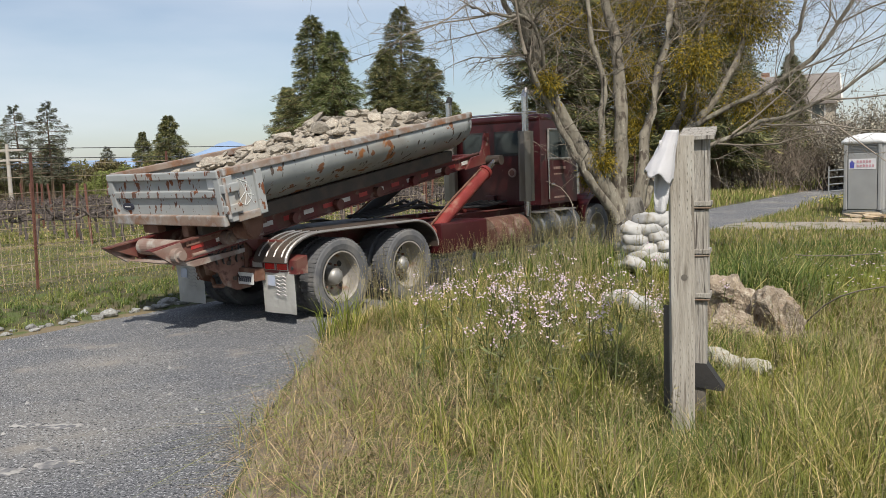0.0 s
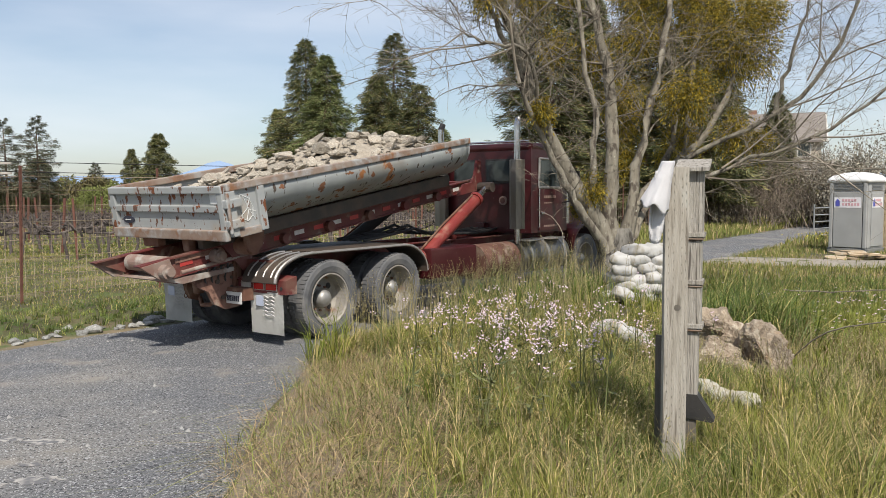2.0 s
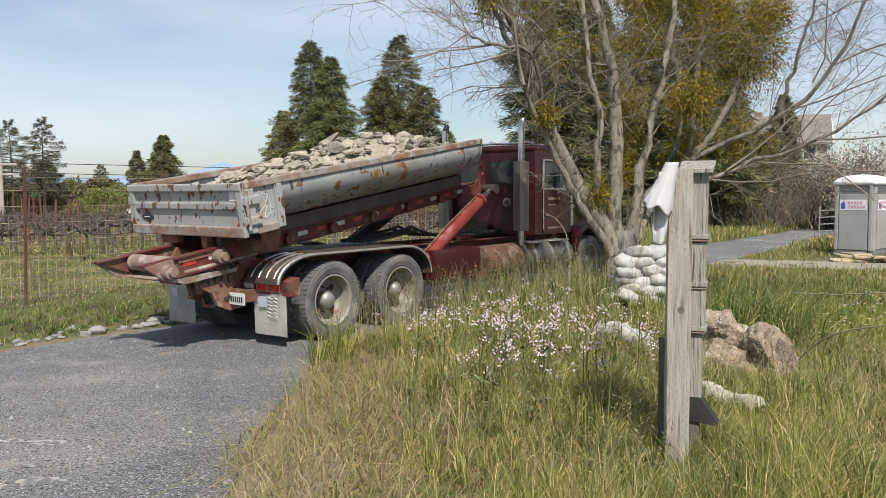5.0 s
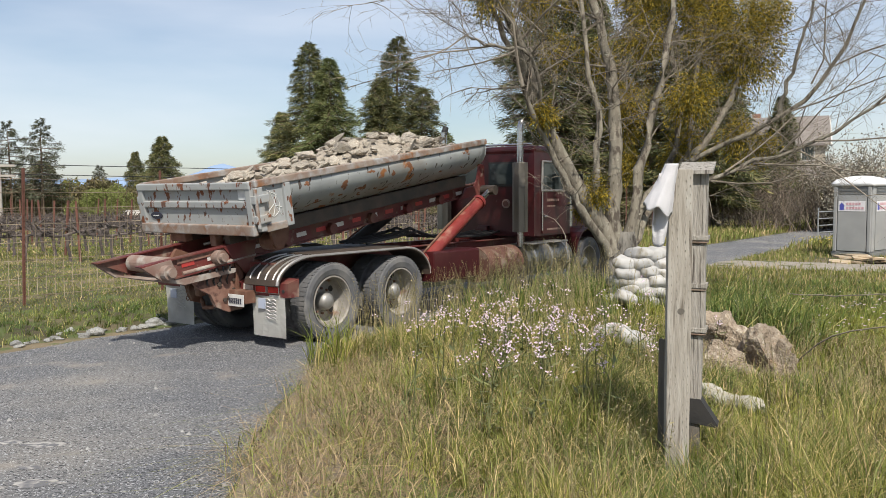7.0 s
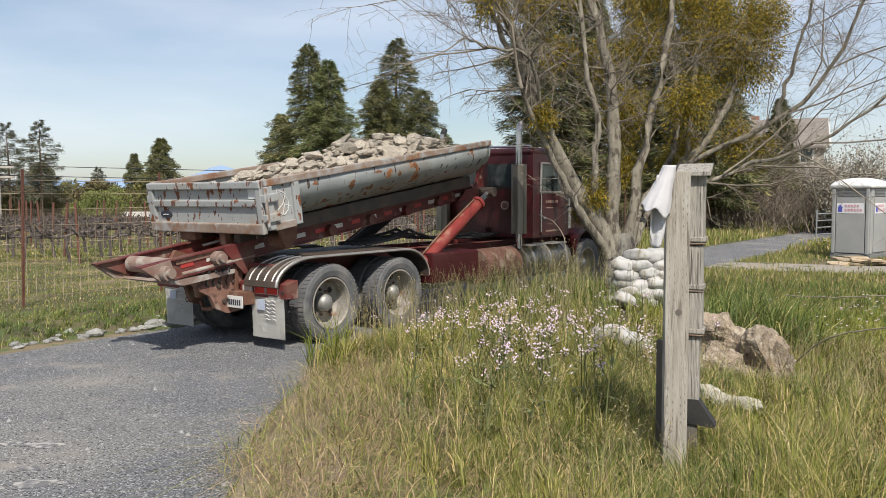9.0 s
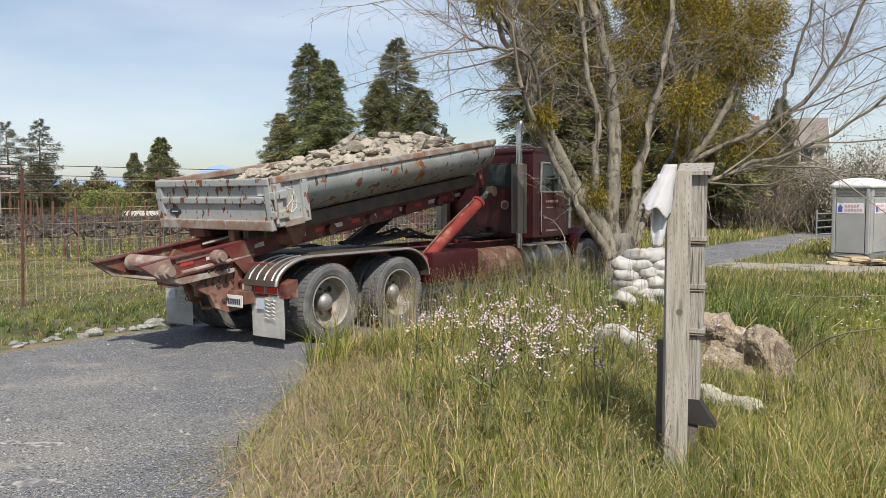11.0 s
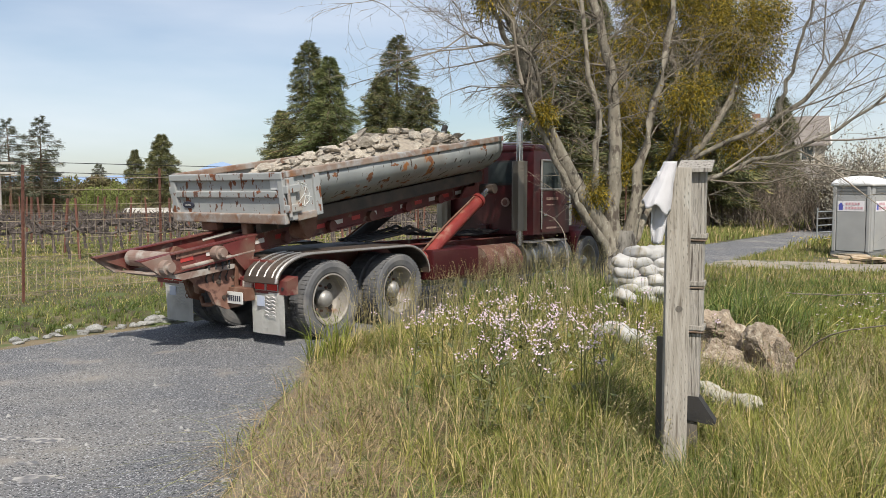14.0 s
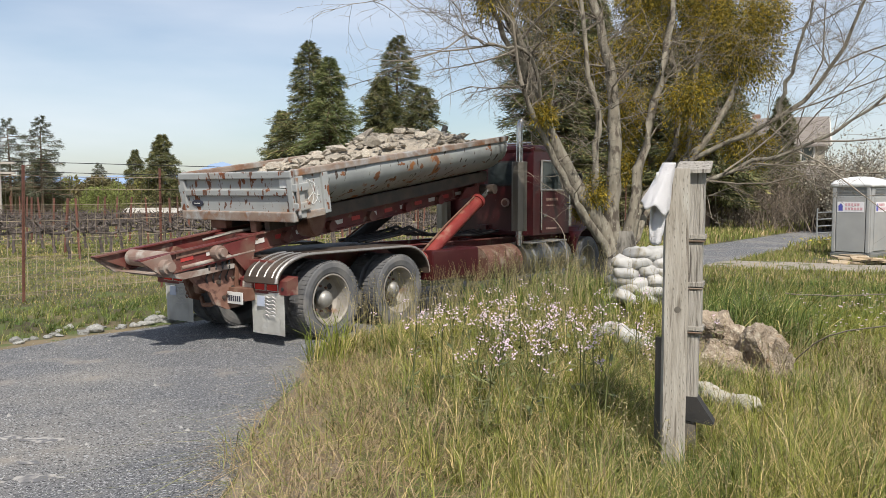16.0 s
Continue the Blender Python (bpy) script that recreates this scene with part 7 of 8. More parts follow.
def build_car():
    C = thing("parked_car", pose(18.3, 26.3, ground_z(18.3, 26.3), 0, 0, -32), "dark blue-grey parked car behind a low wall", "car")
    bm = B()
    prism(bm, [(-2.2, 0.35), (2.2, 0.35), (2.28, 0.62), (2.2, 0.92), (1.25, 1.02), (-2.1, 1.05), (-2.26, 0.8)], "y", -0.90, 0.90)
    bmesh.ops.bevel(bm, geom=list(bm.edges), offset=0.06, segments=2, affect="EDGES")
    part("body", bm, M_car, C)
    bm = B()
    prism(bm, [(-2.05, 1.02), (1.2, 1.0), (0.45, 1.58), (0.1, 1.66), (-1.5, 1.68), (-1.85, 1.60)], "y", -0.80, 0.80)
    bmesh.ops.bevel(bm, geom=list(bm.edges), offset=0.05, segments=2, affect="EDGES")
    part("cabin", bm, M_car, C)
    for s in (-1, 1):
        for q in ([(-1.75, 1.08), (-0.75, 1.08), (-0.75, 1.55), (-1.55, 1.56)], [(-0.65, 1.08), (0.25, 1.08), (0.20, 1.52), (-0.65, 1.55)], [(0.35, 1.08), (0.95, 1.08), (0.45, 1.46), (0.32, 1.50)]):
            bm = B()
            prism(bm, q, "y", s * 0.795 - 0.012, s * 0.795 + 0.012)
            part("side_window", bm, M_mirrorglass, C)
        for x in (-1.35, 1.38):
            w = new("wheel")
            w.parent = C
            w.matrix_basis = pose(x, s * 0.82, 0.335)
            bm = B()
            lathe(bm, [(0.21, -0.10), (0.31, -0.11), (0.335, -0.07), (0.335, 0.07), (0.31, 0.11), (0.21, 0.10)], 28, (0, 0, 0), loop=True)
            bmesh.ops.transform(bm, matrix=Matrix.Rotation(math.pi / 2, 4, "Z"), verts=bm.verts)
            part("tyre", bm, M_black, w)
            bm = B()
            lathe(bm, [(0.215, 0.09), (0.20, 0.07), (0.06, 0.06), (0.05, 0.09)], 20, (0, 0, 0))
            bmesh.ops.transform(bm, matrix=Matrix.Rotation(-s * -math.pi / 2, 4, "Z"), verts=bm.verts)
            part("rim", bm, M_alu, w)
        bm = B()
        box(bm, (-1.3, s * 0.70 - 0.02, 1.70), (0.1, s * 0.70 + 0.02, 1.74), 0.01)
        part("roof_rail", bm, M_black, C)
        bm = B()
        box(bm, (2.12, s * 0.66 - 0.16, 0.70), (2.26, s * 0.66 + 0.16, 0.84), 0.03)
        part("headlight", bm, M_lampwhite, C)


build_car()


def flag_mesh(seed):
    rnd = random.Random(seed)
    bm = B()
    n = 7
    pts = [(0.36 * rnd.uniform(0.7, 1.25) * math.cos(2 * math.pi * k / n + rnd.uniform(-0.2, 0.2)), 0.28 * rnd.uniform(0.7, 1.25) * math.sin(2 * math.pi * k / n)) for k in range(n)]
    prism(bm, pts, "z", 0, 0.045)
    me = bpy.data.meshes.new("flagstone")
    bm.to_mesh(me)
    bm.free()
    me.materials.append(M_flag)
    return me


flag_meshes = [flag_mesh(s) for s in range(6)]
for k_ in range(56):
    t_ = rnd_.random()
    x_, y_ = 10.9 + 4.6 * t_ + rnd_.uniform(-0.5, 0.5), 22.6 - 3.2 * t_ + rnd_.uniform(-0.7, 0.7)
    ob_ = new("flagstone", flag_meshes[k_ % 6])
    ob_.matrix_basis = Matrix.Translation((x_, y_, ground_z(x_, y_) + 0.01 + 0.045 * (k_ % 3))) @ pose(0, 0, 0, rnd_.uniform(-7, 7), rnd_.uniform(-7, 7), rnd_.uniform(0, 360))
    tagged(ob_, "loose buff flagstone slab laid on the ground", "flagstone", "flagstones by the track")

M_galv = mat("galvanised_tube", (0.40, 0.41, 0.41), (0.33, 0.34, 0.34), 6.0, 0.5, 0.6, 0, 30)


def build_gate():
    G = thing("metal_gate", pose(14.6, 30.5, ground_z(14.6, 30.5), 0, 0, 40), "galvanised tube gate beyond the drive", "gate")
    for z in (0.2, 0.45, 0.7, 0.95, 1.2):
        bm = B()
        rod(bm, (-1.3, 0, z), (1.3, 0, z), 0.022, seg=8)
        part("gate_bar", bm, M_galv, G)
    for x in (-1.3, 0, 1.3):
        bm = B()
        rod(bm, (x, 0, 0), (x, 0, 1.35), 0.028, seg=8)
        part("gate_upright", bm, M_galv, G)


build_gate()

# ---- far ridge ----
# distance haze is mixed into the blue colour, with a faint added glow
M_ridge = mat("blue_haze_tinted_ridge", (0.19, 0.27, 0.40), (0.22, 0.30, 0.43), 0.002, 1.0, 0, 0, 1, emit=0.15)


def build_ridge():
    verts, faces = [], []
    n = 160
    for i in range(n + 1):
        x = -3200 + 6400 * i / n
        y = 2450 + 0.00002 * x * x
        top = 58 + 14 * noise.noise((x * 0.0018, 0, 2)) + 5 * noise.noise((x * 0.008, 1, 2)) + 46 * math.exp(-((x + 720) / 80) ** 2)
        verts += [(x, y, -60), (x, y + 40, top * 0.55), (x, y + 220, top)]
    for i in range(n):
        for k in range(2):
            a = i * 3 + k
            faces.append((a, a + 3, a + 4, a + 1))
    tagged(pymesh("backdrop_ridge", verts, faces, M_ridge, smooth=True), "ridge on the horizon with haze painted in blue", "hills", kind="structure")


build_ridge()


# ---- grass and flowers ----
M_grass = mat("lush_meadow_grass", (0.090, 0.132, 0.023), (0.265, 0.262, 0.050), 1.3, 0.6, 0, 0, 20, island=0.55, translucent=0.16,
              alt=((0.41, 0.31, 0.15), 0.77, 0.86))
M_grass_dry = mat("dry_straw_grass", (0.47, 0.36, 0.215), (0.30, 0.21, 0.12), 2.2, 0.8, 0, 0, 20, island=0.5, translucent=0.15,
                  alt=((0.17, 0.19, 0.05), 0.72, 0.80))
M_grass_green = mat("bright_green_grass", (0.075, 0.130, 0.024), (0.165, 0.205, 0.042), 1.2, 0.6, 0, 0, 20, island=0.5, translucent=0.18,
                    alt=((0.28, 0.25, 0.09), 0.84, 0.90))
M_grass_bright = mat("yellow_green_spring_grass", (0.125, 0.170, 0.023), (0.245, 0.252, 0.038), 1.2, 0.6, 0, 0, 20, island=0.5, translucent=0.20,
                     alt=((0.33, 0.28, 0.10), 0.84, 0.90))
M_grass_field = mat("short_field_grass", (0.155, 0.19, 0.038), (0.235, 0.235, 0.062), 0.35, 0.8, 0, 0, 20, island=0.35, translucent=0.2,
                    alt=((0.36, 0.28, 0.14), 0.72, 0.82))
M_seed = mat("ripe_grass_heads", (0.36, 0.30, 0.16), (0.28, 0.25, 0.12), 2.0, 0.85, 0, 0, 20, island=0.35, translucent=0.2)
M_petal = mat("lilac_petals", (0.56, 0.42, 0.51), (0.66, 0.56, 0.62), 3.0, 0.8, 0, 0, 20, island=0.22, translucent=0.25)
M_stem = mat("green_stems", (0.11, 0.13, 0.045), (0.15, 0.15, 0.06), 3.0, 0.8, 0, 0, 20, island=0.3)
M_yellow = mat("yellow_petals", (0.65, 0.52, 0.03), (0.70, 0.58, 0.06), 3.0, 0.8, 0, 0, 20)

rsg = np.random.RandomState(77)


def scatter(x0, x1, y0, y1, n, keep):
    """Random places in a rectangle; keep(x, y) gives the share that stays."""
    out = []
    xs, ys, q = rsg.uniform(x0, x1, n), rsg.uniform(y0, y1, n), rsg.uniform(0, 1, n)
    for x, y, k in zip(xs, ys, q):
        if k < keep(x, y):
            out.append((x, y, ground_z(x, y)))
    return np.array(out)


def in_view(x, y, margin=0.10):
    return -0.545 - margin < x / max(y, 0.1) < 0.65 + margin


def blades(name, pts, height, hvar, width, lean, material, label, wind=(0.22, -0.05), tuft=0.0):
    n = len(pts)
    az = rsg.uniform(0, 2 * math.pi, n)
    if tuft:
        # draw the blades together into tufts that lean one way
        cell = np.floor(pts[:, :2] / tuft)
        hsh = np.abs(np.sin(cell[:, 0] * 12.9898 + cell[:, 1] * 78.233) * 43758.5453) % 1.0
        hs2 = np.abs(np.sin(cell[:, 0] * 39.346 + cell[:, 1] * 11.135) * 24634.6345) % 1.0
        c = (cell + 0.2 + 0.6 * np.stack([hsh, hs2], 1)) * tuft
        pull = rsg.uniform(0.25, 0.85, (n, 1))
        pts = pts.copy()
        pts[:, :2] += (c - pts[:, :2]) * pull
        az = hsh * 6.28 * 1.7 + rsg.normal(0, 0.9, n)
        height = height * (0.72 + 0.55 * hs2)
    h = height * (1 + rsg.uniform(-hvar, hvar, n)) if np.isscalar(height) else height * (1 + rsg.uniform(-hvar, hvar, n))
    w = width * rsg.uniform(0.6, 1.3, n)
    la = lean * rsg.uniform(0.2, 1.6, n)
    dirx, diry = np.cos(az) + wind[0], np.sin(az) + wind[1]
    f = rsg.uniform(0, 2 * math.pi, n)
    sx, sy = np.cos(f) * w * 0.5, np.sin(f) * w * 0.5
    b = pts.copy()
    b[:, 2] -= 0.02
    m = pts + np.stack([dirx * la * h * 0.28, diry * la * h * 0.28, h * np.maximum(0.07, 0.62 - 0.17 * la)], 1)
    t = pts + np.stack([dirx * la * h * 0.95, diry * la * h * 0.95, h * np.maximum(0.04, 1.0 - 0.45 * la * la)], 1)
    s = np.stack([sx, sy, np.zeros(n)], 1)
    v = np.stack([b - s, b + s, m + s * 0.8, m - s * 0.8, t], 1).reshape(-1, 3)
    k = np.arange(n)[:, None] * 5
    tris = np.concatenate([k + np.array([[0, 1, 2]]), k + np.array([[0, 2, 3]]), k + np.array([[3, 2, 4]])], 1).reshape(-1, 3)
    return tagged(fastmesh(name, v, tris, material), label, "grass", kind="stuff")


def verge_share(x, y):
    o = off_road(x, y)
    u, _ = road_local(x, y)
    if o < 0.02 or u < 0 or not in_view(x, y):
        return 0
    near = max(0.05 * smooth(0.05, 0.3, o), smooth(0.70, 1.70, o - 0.25 * (1 - smooth(5.5, 7.5, y)) + 0.5 * noise.noise((x * 1.1, y * 1.1, 0))))
    if y > 9.2:
        near = max(near, 0.85)
    # a bare hollow round the boulders
    if math.hypot((x - 3.05) / 0.75, (y - 7.95) / 0.55) < 1:
        near *= 0.15
    # thin where the wattle and the loose bags lie
    if math.hypot(x - 2.15, y - 6.0) < 0.60 or math.hypot((x - 2.25) / 0.35, (y - 10.1) / 0.5) < 1:
        near *= 0.22
    if 2.0 < x < 3.3 and 10.2 < y < 12.3:
        near *= 0.12
    if math.hypot((x - 2.0) / 0.45, (y - 8.9) / 0.7) < 1:
        near *= 0.15
    if math.hypot((x - 1.45) / 0.4, (y - 4.4) / 0.35) < 1:
        near *= 0.35
    return near * (0.72 + 0.40 * noise.noise((x * 1.1, y * 1.1, 7)))


def tall(pts, base):
    """Heights with broad swells."""
    x, y = pts[:, 0], pts[:, 1]
    k = np.array([0.85 + 0.45 * noise.noise((a * 0.75, b * 0.75, 3)) for a, b in zip(x, y)])
    # shorter green in the hollow beyond the posts
    hollow = np.exp(-((x - 3.8) / 1.7) ** 2 - ((y - 7.2) / 2.2) ** 2)
    o = np.array([off_road(a, b) for a, b in zip(x, y)])
    edge = np.clip(o / 1.1, 0.35, 1) * np.where(y > 9, 1, 1)
    open_ground = np.clip((x - 3.2) / 1.2, 0, 1) * np.clip((y - 6.0) / 2.0, 0, 1)
    return base * k * (1 - 0.55 * hollow) * edge * (1 - 0.68 * open_ground)


p_ = scatter(-1.8, 4.6, 2.3, 6.2, 150000, verge_share)
blades("verge_grass", p_, tall(p_, 0.36), 0.40, 0.0052, 1.00, M_grass, "long uncut grass on the verge, green with straw", tuft=0.16)
p_ = scatter(-2.2, 7.5, 6.2, 10.5, 125000, lambda x, y: verge_share(x, y) * (0.55 if x > 2.4 else 1))
blades("verge_grass", p_, tall(p_, 0.42), 0.38, 0.0070, 0.90, M_grass, "long uncut grass on the verge, green with straw", tuft=0.20)
p_ = scatter(-1.8, 10.0, 10.5, 17.0, 80000, lambda x, y: verge_share(x, y) * (1 if x < 3.5 else 0.6))
blades("verge_grass", p_, tall(p_, 0.46), 0.40, 0.0095, 0.6, M_grass_green, "long uncut grass between truck and tree", tuft=0.24)
# bright low sward in the hollow
p_ = scatter(1.7, 9.5, 5.2, 12.5, 60000, lambda x, y: (1 if math.hypot((x - 3.05) / 0.7, (y - 7.95) / 0.5) > 1 else 0) * (0.9 if in_view(x, y) else 0) * smooth(1.5, 2.3, x - 0.12 * abs(y - 7)))
blades("meadow_grass", p_, 0.17, 0.4, 0.009, 0.65, M_grass_bright, "bright green short grass in a hollow", tuft=0.22)
# a rank clump behind the boulders
p_ = scatter(2.9, 4.9, 8.8, 11.6, 9000, lambda x, y: math.exp(-((x - 3.72) / 0.42) ** 2 - ((y - 9.8) / 0.6) ** 2))
blades("rank_grass", p_, 0.74, 0.4, 0.012, 0.85, M_grass_green, "rank dark green tall grass clump behind boulders")
p_ = scatter(-1.55, -1.05, 8.7, 9.6, 120, lambda x, y: 1.0)
blades("rank_grass", p_, 0.54, 0.4, 0.012, 0.6, M_grass_bright, "tall green grass tuft at the asphalt edge")
# beaten straw along the asphalt edge
def straw_share(x, y):
    o = off_road(x, y)
    u, _ = road_local(x, y)
    if u < 0 or y > 9.4:
        return 0
    o += 0.30 * noise.noise((x * 1.3, y * 1.3, 21))
    return smooth(-0.12, 0.08, o) * (1 - smooth(0.75, 1.65, o)) * (0.6 + 0.7 * noise.noise((x * 1.5, y * 1.5, 12)))


p_ = scatter(-2.2, 1.8, 2.6, 9.4, 64000, straw_share)
blades("dry_straw", p_, 0.17, 0.5, 0.0045, 2.5, M_grass_dry, "flattened dry straw at the edge of the drive")
p_ = scatter(-2.0, 1.8, 2.4, 8.5, 13000, straw_share)
blades("dry_straw", p_, 0.30, 0.4, 0.006, 2.1, M_grass_dry, "trampled pale grass lying over the straw")
p_ = scatter(-2.0, 1.8, 2.4, 9.0, 7500, lambda x, y: straw_share(x, y) * (0.5 + 0.9 * noise.noise((x * 2.1, y * 2.1, 31))))
blades("fallen_grass", p_, 0.36, 0.4, 0.006, 1.9, M_grass, "green grass blades lying over the straw", wind=(-0.5, -0.4))
# straw undergrowth among the long grass
p_ = scatter(-1.4, 5.5, 2.4, 10.0, 42000, verge_share)
blades("straw_undergrowth", p_, 0.25, 0.5, 0.005, 1.3, M_grass_dry, "dry straw under the long grass")


# left verge and field
def left_share(x, y):
    u, v = road_local(x, y)
    o = ROAD_LEFT - u
    if o < 0.05 or not in_view(x, y, 0.06):
        return 0
    return smooth(0.05, 0.5, o)


p_ = scatter(-13, 1, 6, 26, 170000, lambda x, y: left_share(x, y) * smooth(0.10, 0.45, ROAD_LEFT - road_local(x, y)[0]) * (1 - smooth(1.6, 2.6, ROAD_LEFT - road_local(x, y)[0])))
blades("roadside_grass", p_, 0.12, 0.60, 0.008, 1.0, M_grass_green, "green roadside grass beyond the edging stones", tuft=0.25)
p_ = scatter(-20, 3, 8, 30, 190000, lambda x, y: left_share(x, y) * smooth(1.2, 2.2, ROAD_LEFT - road_local(x, y)[0]) * 0.8)
blades("field_grass", p_, 0.055, 0.6, 0.011, 1.0, M_grass_field, "short patchy field grass by the fence")
p_ = scatter(-46, 6, 24, 66, 90000, lambda x, y: (1 if in_view(x, y, 0.02) and ROAD_LEFT - road_local(x, y)[0] > 2 else 0) * (0.65 + 0.5 * noise.noise((x * 0.3, y * 0.3, 1))))
blades("vineyard_grass", p_, 0.08, 0.5, 0.045, 0.6, M_grass_field, "grass strips between the vine rows")


# meadow beyond the drive on the other side
def far_share(x, y):
    u, v = road_local(x, y)
    if off_road(x, y) < 0.05 or not in_view(x, y, 0.04):
        return 0
    if abs((x - 6.5) * 0.407 + (y - 22.3) * 0.913) < 1.15 and x > 6.5:
        return 0.06
    t = min(1, max(0, (x - 10.9) / 4.6))
    if abs(y - (22.6 - 3.2 * t)) < 1.3 and 10.2 < x < 16:
        return 0.12
    return 0.9


p_ = scatter(4, 26, 12.5, 27, 80000, far_share)
blades("meadow_grass", p_, 0.13, 0.5, 0.016, 0.5, M_grass_field, "rough meadow grass around the track")
p_ = scatter(0, 36, 27, 46, 60000, far_share)
blades("meadow_grass", p_, 0.28, 0.45, 0.040, 0.5, M_grass_field, "rough meadow grass beyond the drive")


# seed heads
def seed_stalks(pts, height, label):
    n = len(pts)
    vs, fs = [], []
    P, A, N, Ln, Wd = [], [], [], [], []
    for k in range(n):
        b = Vector(pts[k])
        h = height * rsg.uniform(0.75, 1.25)
        az = rsg.uniform(0, 6.28)
        d = Vector((math.cos(az), math.sin(az), 0))
        m = b + Vector((0, 0, h * 0.6)) + d * h * 0.05
        t = b + Vector((0, 0, h)) + d * h * rsg.uniform(0.10, 0.28)
        tube_geo(vs, fs, [b, m, t], [0.0026, 0.0022, 0.0014], 3)
        for j in range(9):
            f = 0.62 + 0.38 * j / 8
            q = m.lerp(t, (f - 0.6) / 0.4)
            P.append(tuple(q))
            a2 = rsg.uniform(0, 6.28)
            A.append((0.5 * math.cos(a2), 0.5 * math.sin(a2), rsg.uniform(-0.5, 0.5)))
            N.append((rsg.normal(), rsg.normal(), rsg.normal()))
            Ln.append(rsg.uniform(0.016, 0.032))
            Wd.append(rsg.uniform(0.005, 0.009))
    v, t = leaf_tris(np.array(P), np.array(A), np.array(N), np.array(Ln), np.array(Wd))
    base = len(vs)
    allv = np.concatenate([np.array([tuple(q) for q in vs]), v])
    allt = np.concatenate([np.array(quads_to_tris(fs)), t + base])
    tagged(fastmesh("seeding_grass", allv, allt, M_seed), label, "grass", kind="stuff")


p_ = scatter(-1.2, 4.2, 2.6, 9.5, 1900, lambda x, y: verge_share(x, y) * 0.8)
seed_stalks(p_, 0.44, "thin straw-coloured seed stalks above the grass")
p_ = scatter(-1.2, 3.2, 9.6, 12.8, 1500, lambda x, y: verge_share(x, y))
seed_stalks(p_, 0.72, "tall drooping oat stalks in front of the truck")


# wild radish in flower
def build_flowers():
    rnd = random.Random(44)
    vs, fs = [], []
    P, A, N, Ln, Wd = [], [], [], [], []
    LP, LA, LN, LL, LW = [], [], [], [], []
    for k in range(74):
        x = rnd.gauss(0.74, 0.66)
        y = rnd.uniform(5.3, 8.6)
        x *= y / 7.2
        if off_road(x, y) < 0.5:
            continue
        b = Vector((x, y, ground_z(x, y)))
        h = rnd.uniform(0.45, 0.78)
        top = b + Vector((rnd.gauss(0, 0.08), rnd.gauss(0, 0.08), h))
        mid = b.lerp(top, 0.5) + Vector((rnd.gauss(0, 0.03), rnd.gauss(0, 0.03), 0))
        tube_geo(vs, fs, [b, mid, top], [0.006, 0.005, 0.003], 4)
        for j in range(7):
            q = b.lerp(top, rnd.uniform(0.15, 0.8))
            LP.append(tuple(q))
            a2 = rnd.uniform(0, 6.28)
            LA.append((math.cos(a2), math.sin(a2), rnd.uniform(-0.1, 0.5)))
            LN.append((0, 0, 1))
            LL.append(rnd.uniform(0.06, 0.14))
            LW.append(rnd.uniform(0.02, 0.045))
        for s in range(rnd.randint(2, 5)):
            e = top + Vector((rnd.gauss(0, 0.085), rnd.gauss(0, 0.085), rnd.gauss(0.0, 0.06)))
            tube_geo(vs, fs, [mid.lerp(top, 0.6), e], [0.003, 0.0018], 3)
            for f in range(rnd.randint(4, 9)):
                c = e + Vector((rnd.gauss(0, 0.024), rnd.gauss(0, 0.024), rnd.gauss(0, 0.02)))
                n = Vector((rnd.gauss(0, 0.6), rnd.gauss(-0.5, 0.5), 1)).normalized()
                u = n.orthogonal().normalized()
                w = n.cross(u)
                for q in range(4):
                    d = u * math.cos(q * math.pi / 2) + w * math.sin(q * math.pi / 2)
                    P.append(tuple(c))
                    A.append(tuple(d))
                    N.append(tuple(n))
                    Ln.append(rnd.uniform(0.008, 0.013))
                    Wd.append(rnd.uniform(0.006, 0.010))
    F = thing("wild_radish", pose(0, 0, 0), "patch of lilac-flowered wild radish in the grass", "wildflowers", kind="stuff")
    v, t = leaf_tris(np.array(P), np.array(A), np.array(N), np.array(Ln), np.array(Wd))
    tagged(fastmesh("petals", v, t, M_petal, F), "pale lilac petals")
    v, t = leaf_tris(np.array(LP), np.array(LA), np.array(LN, dtype=float), np.array(LL), np.array(LW))
    base = len(vs)
    fastmesh("greenery", np.concatenate([np.array([tuple(q) for q in vs]), v]), np.concatenate([np.array(quads_to_tris(fs)), t + base]), M_stem, F)


build_flowers()


def flower_dots(pts, hgt, size, material, label):
    n = len(pts)
    q = np.repeat(pts, 4, axis=0)
    q[:, 2] += np.repeat(hgt * rsg.uniform(0.7, 1.2, n), 4)
    ang = np.tile(np.arange(4) * math.pi / 2, n)
    a = np.stack([np.cos(ang), np.sin(ang), np.zeros(4 * n)], 1)
    nn = np.repeat(np.stack([rsg.normal(0, 0.4, n), rsg.normal(-0.5, 0.4, n), np.ones(n)], 1), 4, axis=0)
    v, t = leaf_tris(q, a, nn, np.full(4 * n, size), np.full(4 * n, size * 0.8))
    tagged(fastmesh("small_flowers", v, t, material), label, "wildflowers", kind="stuff")


flower_dots(scatter(12.2, 15.0, 27.5, 29.5, 90, lambda x, y: 0.9), 0.32, 0.028, M_yellow, "yellow flowers in the meadow beyond the drive")
flower_dots(scatter(4.2, 6.5, 9.0, 12.5, 200, lambda x, y: 0.7), 0.35, 0.018, M_petal, "scattered lilac flowers in the hollow")

# loose chips and pale spills on the asphalt
M_chip = mat("pale_loose_chips", (0.30, 0.295, 0.28), (0.21, 0.207, 0.20), 9.0, 0.95, 0, 0, 30, island=0.4)


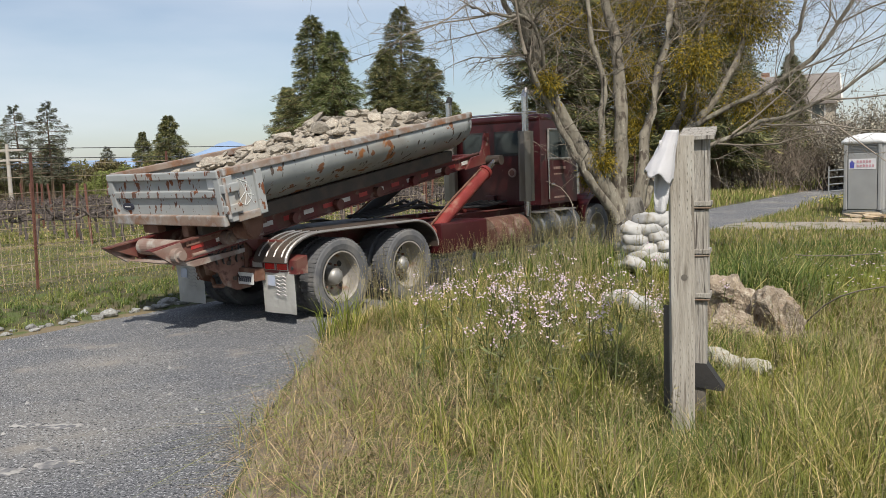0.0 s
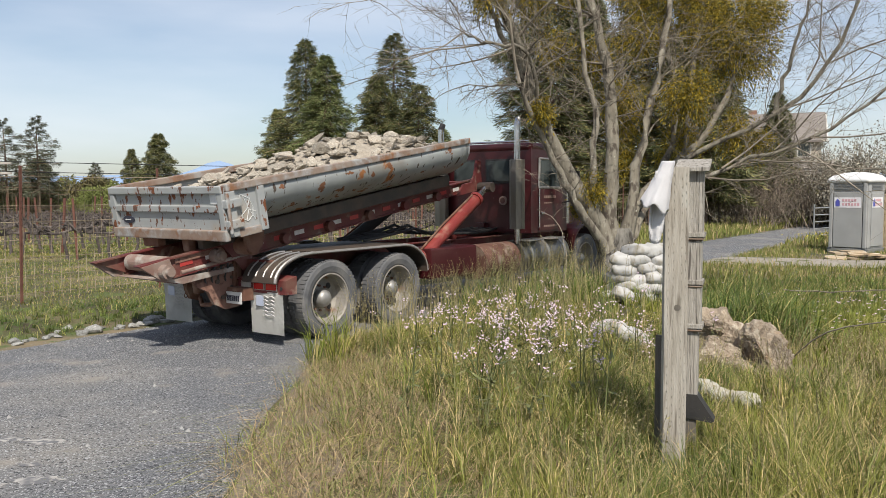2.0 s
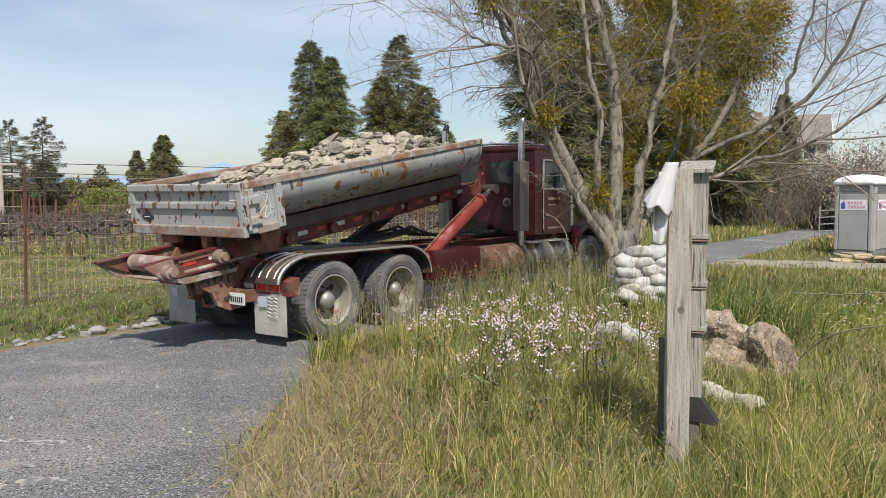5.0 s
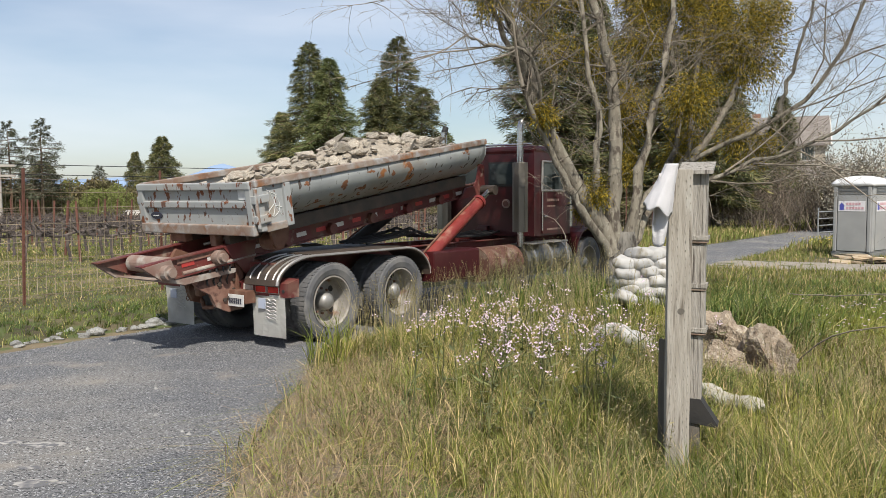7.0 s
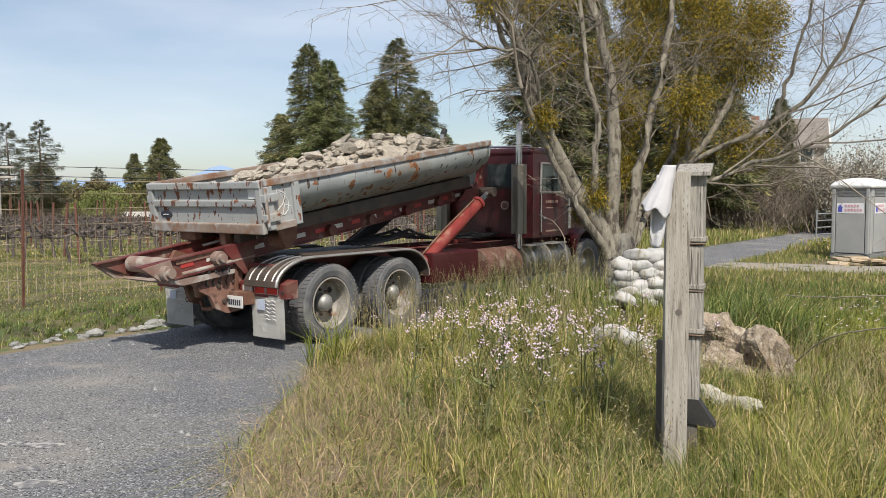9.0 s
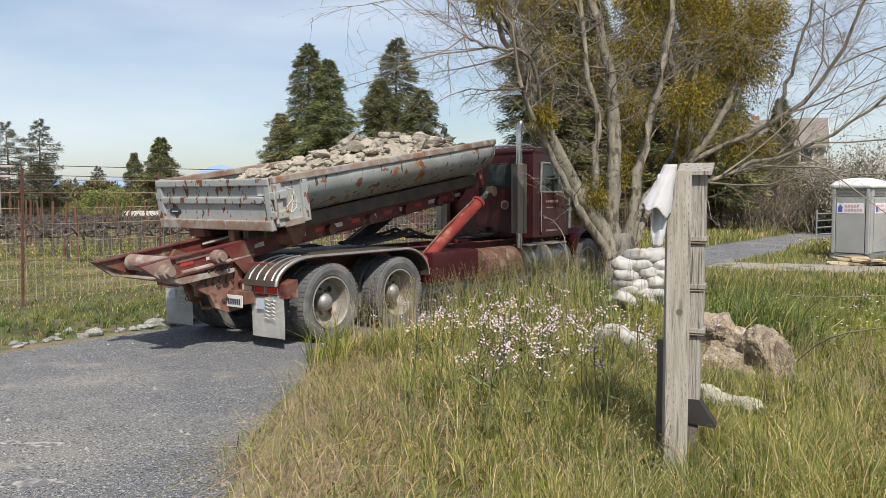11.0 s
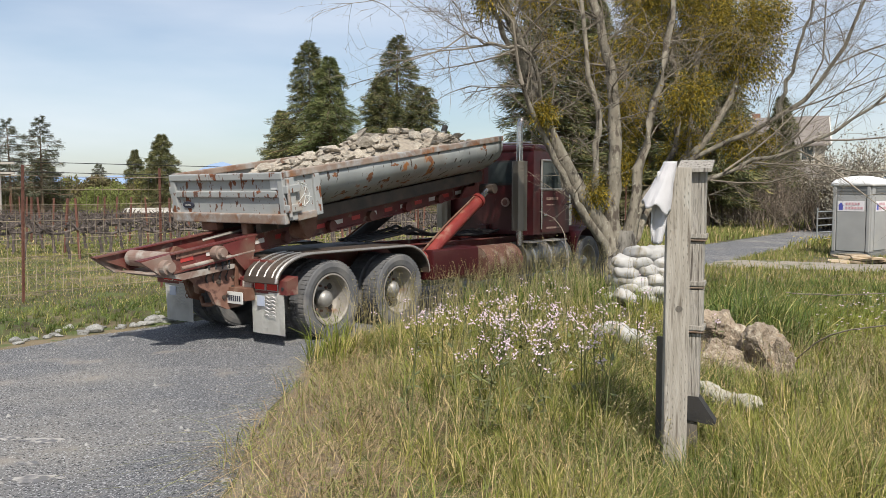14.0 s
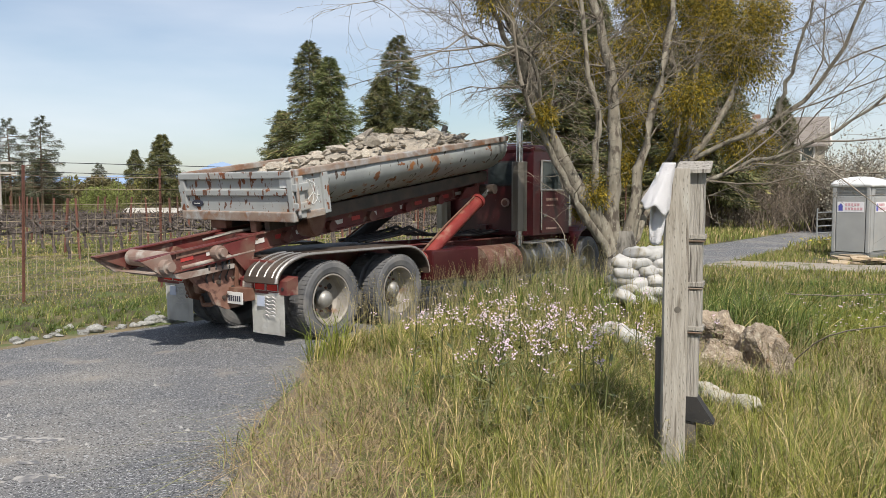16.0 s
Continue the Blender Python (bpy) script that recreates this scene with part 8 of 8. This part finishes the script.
def build_chips():
    rnd = random.Random(3)
    vs, fs = [], []
    for k in range(9000):
        x, y = rnd.uniform(-6.5, -0.9), rnd.uniform(3.0, 12.0)
        if off_road(x, y) > -0.02:
            continue
        z = base_z(x, y) + 0.006 + 0.008 * noise.noise((x * 0.8, y * 0.8, 1))
        s = rnd.uniform(0.004, 0.011) * (2.6 if rnd.random() < 0.012 else 1)
        a = rnd.uniform(0, 6.28)
        b = len(vs)
        for j in range(3):
            vs.append((x + s * math.cos(a + 2.1 * j), y + s * math.sin(a + 2.1 * j), z - 0.002))
        vs.append((x, y, z + s * 0.9))
        fs += [(b, b + 1, b + 3), (b + 1, b + 2, b + 3), (b + 2, b, b + 3)]
    tagged(fastmesh("loose_chips", vs, fs, M_chip), "loose pale stone chips on the asphalt", "gravel", kind="stuff")


build_chips()

# dried pale spills on the asphalt
M_spill = mat("dried_pale_slurry", (0.44, 0.42, 0.39), (0.30, 0.29, 0.27), 9.0, 0.95, 0, 0.5, 60,
              layers=(((0.13, 0.13, 0.135), 16.0, 0.46, 0.56, 0.9), ((0.13, 0.13, 0.135), 5.0, 0.52, 0.62, 0.9),))


def build_spill(cx, cy, rx, ry, seed):
    rnd = random.Random(seed)
    vs, fs = [(cx, cy, base_z(cx, cy) + 0.012 + 0.008 * noise.noise((cx * 0.8, cy * 0.8, 1)))], []
    n = 44
    for k in range(n):
        a = 2 * math.pi * k / n
        q = 0.75 + 0.45 * noise.noise((math.cos(a) * 1.9 + seed, math.sin(a) * 1.9, seed)) + 0.2 * noise.noise((math.cos(a) * 6, math.sin(a) * 6, seed))
        x, y = cx + rx * q * math.cos(a), cy + ry * q * math.sin(a)
        vs.append((x, y, base_z(x, y) + 0.0085 + 0.008 * noise.noise((x * 0.8, y * 0.8, 1))))
    for k in range(n):
        fs.append((0, 1 + k, 1 + (k + 1) % n))
    tagged(pymesh("slurry_spill", vs, fs, M_spill), "dried pale slurry spilt on the asphalt", "spill", "spills on the drive")


for k_, (x_, y_, a_, b_) in enumerate(((-2.78, 5.55, 0.22, 0.10), (-3.05, 5.62, 0.16, 0.08), (-2.42, 4.72, 0.20, 0.09), (-2.72, 4.62, 0.22, 0.10), (-2.60, 5.02, 0.12, 0.05))):
    build_spill(x_, y_, a_, b_, k_ + 3)


# trodden earth between asphalt and grass
M_earth = mat("trodden_tan_earth", (0.15, 0.122, 0.092), (0.24, 0.198, 0.15), 4.0, 0.95, 0, 0.9, 40, bdist=0.02,
              layers=(((0.19, 0.135, 0.09), 7.0, 0.52, 0.64, 0.95), ((0.20, 0.19, 0.075), 3.0, 0.60, 0.70, 0.95)))


def build_bare_earth():
    verts, faces, n, m = [], [], 70, 14
    for j in range(n):
        v = -6.2 + 5.6 * j / (n - 1)
        w = (0.75 + 0.35 * noise.noise((v * 1.1, 3, 0))) * smooth(-6.4, -5.0, v) * (1 - smooth(-1.9, -0.9, v)) * 0.95 + 0.05
        for i in range(m):
            u = road_right(v) - 0.04 + 0.10 * noise.noise((v * 3, i * 0.1, 2)) + w * i / (m - 1)
            p = TRUCK0 + RGT * u + FWD * v
            verts.append((p.x, p.y, max(ground_z(p.x, p.y), base_z(p.x, p.y)) + 0.014 - (0.03 if i in (0, m - 1) else 0)))
    for j in range(n - 1):
        for i in range(m - 1):
            faces.append((j * m + i, j * m + i + 1, (j + 1) * m + i + 1, (j + 1) * m + i))
    tagged(pymesh("bare_earth", verts, faces, M_earth, smooth=True), "trodden tan earth beside the asphalt", "ground", kind="structure")


build_bare_earth()


# ---- what moves ----
def motions():
    walk(container, [(t, box_pose(t, s)) for t, s in SLIDE])
    walk(rubble, [(t, box_pose(t, s)) for t, s in SLIDE])
    walk(hoist, [(t, hoist_pose(t)) for t, _ in SLIDE])


motions()
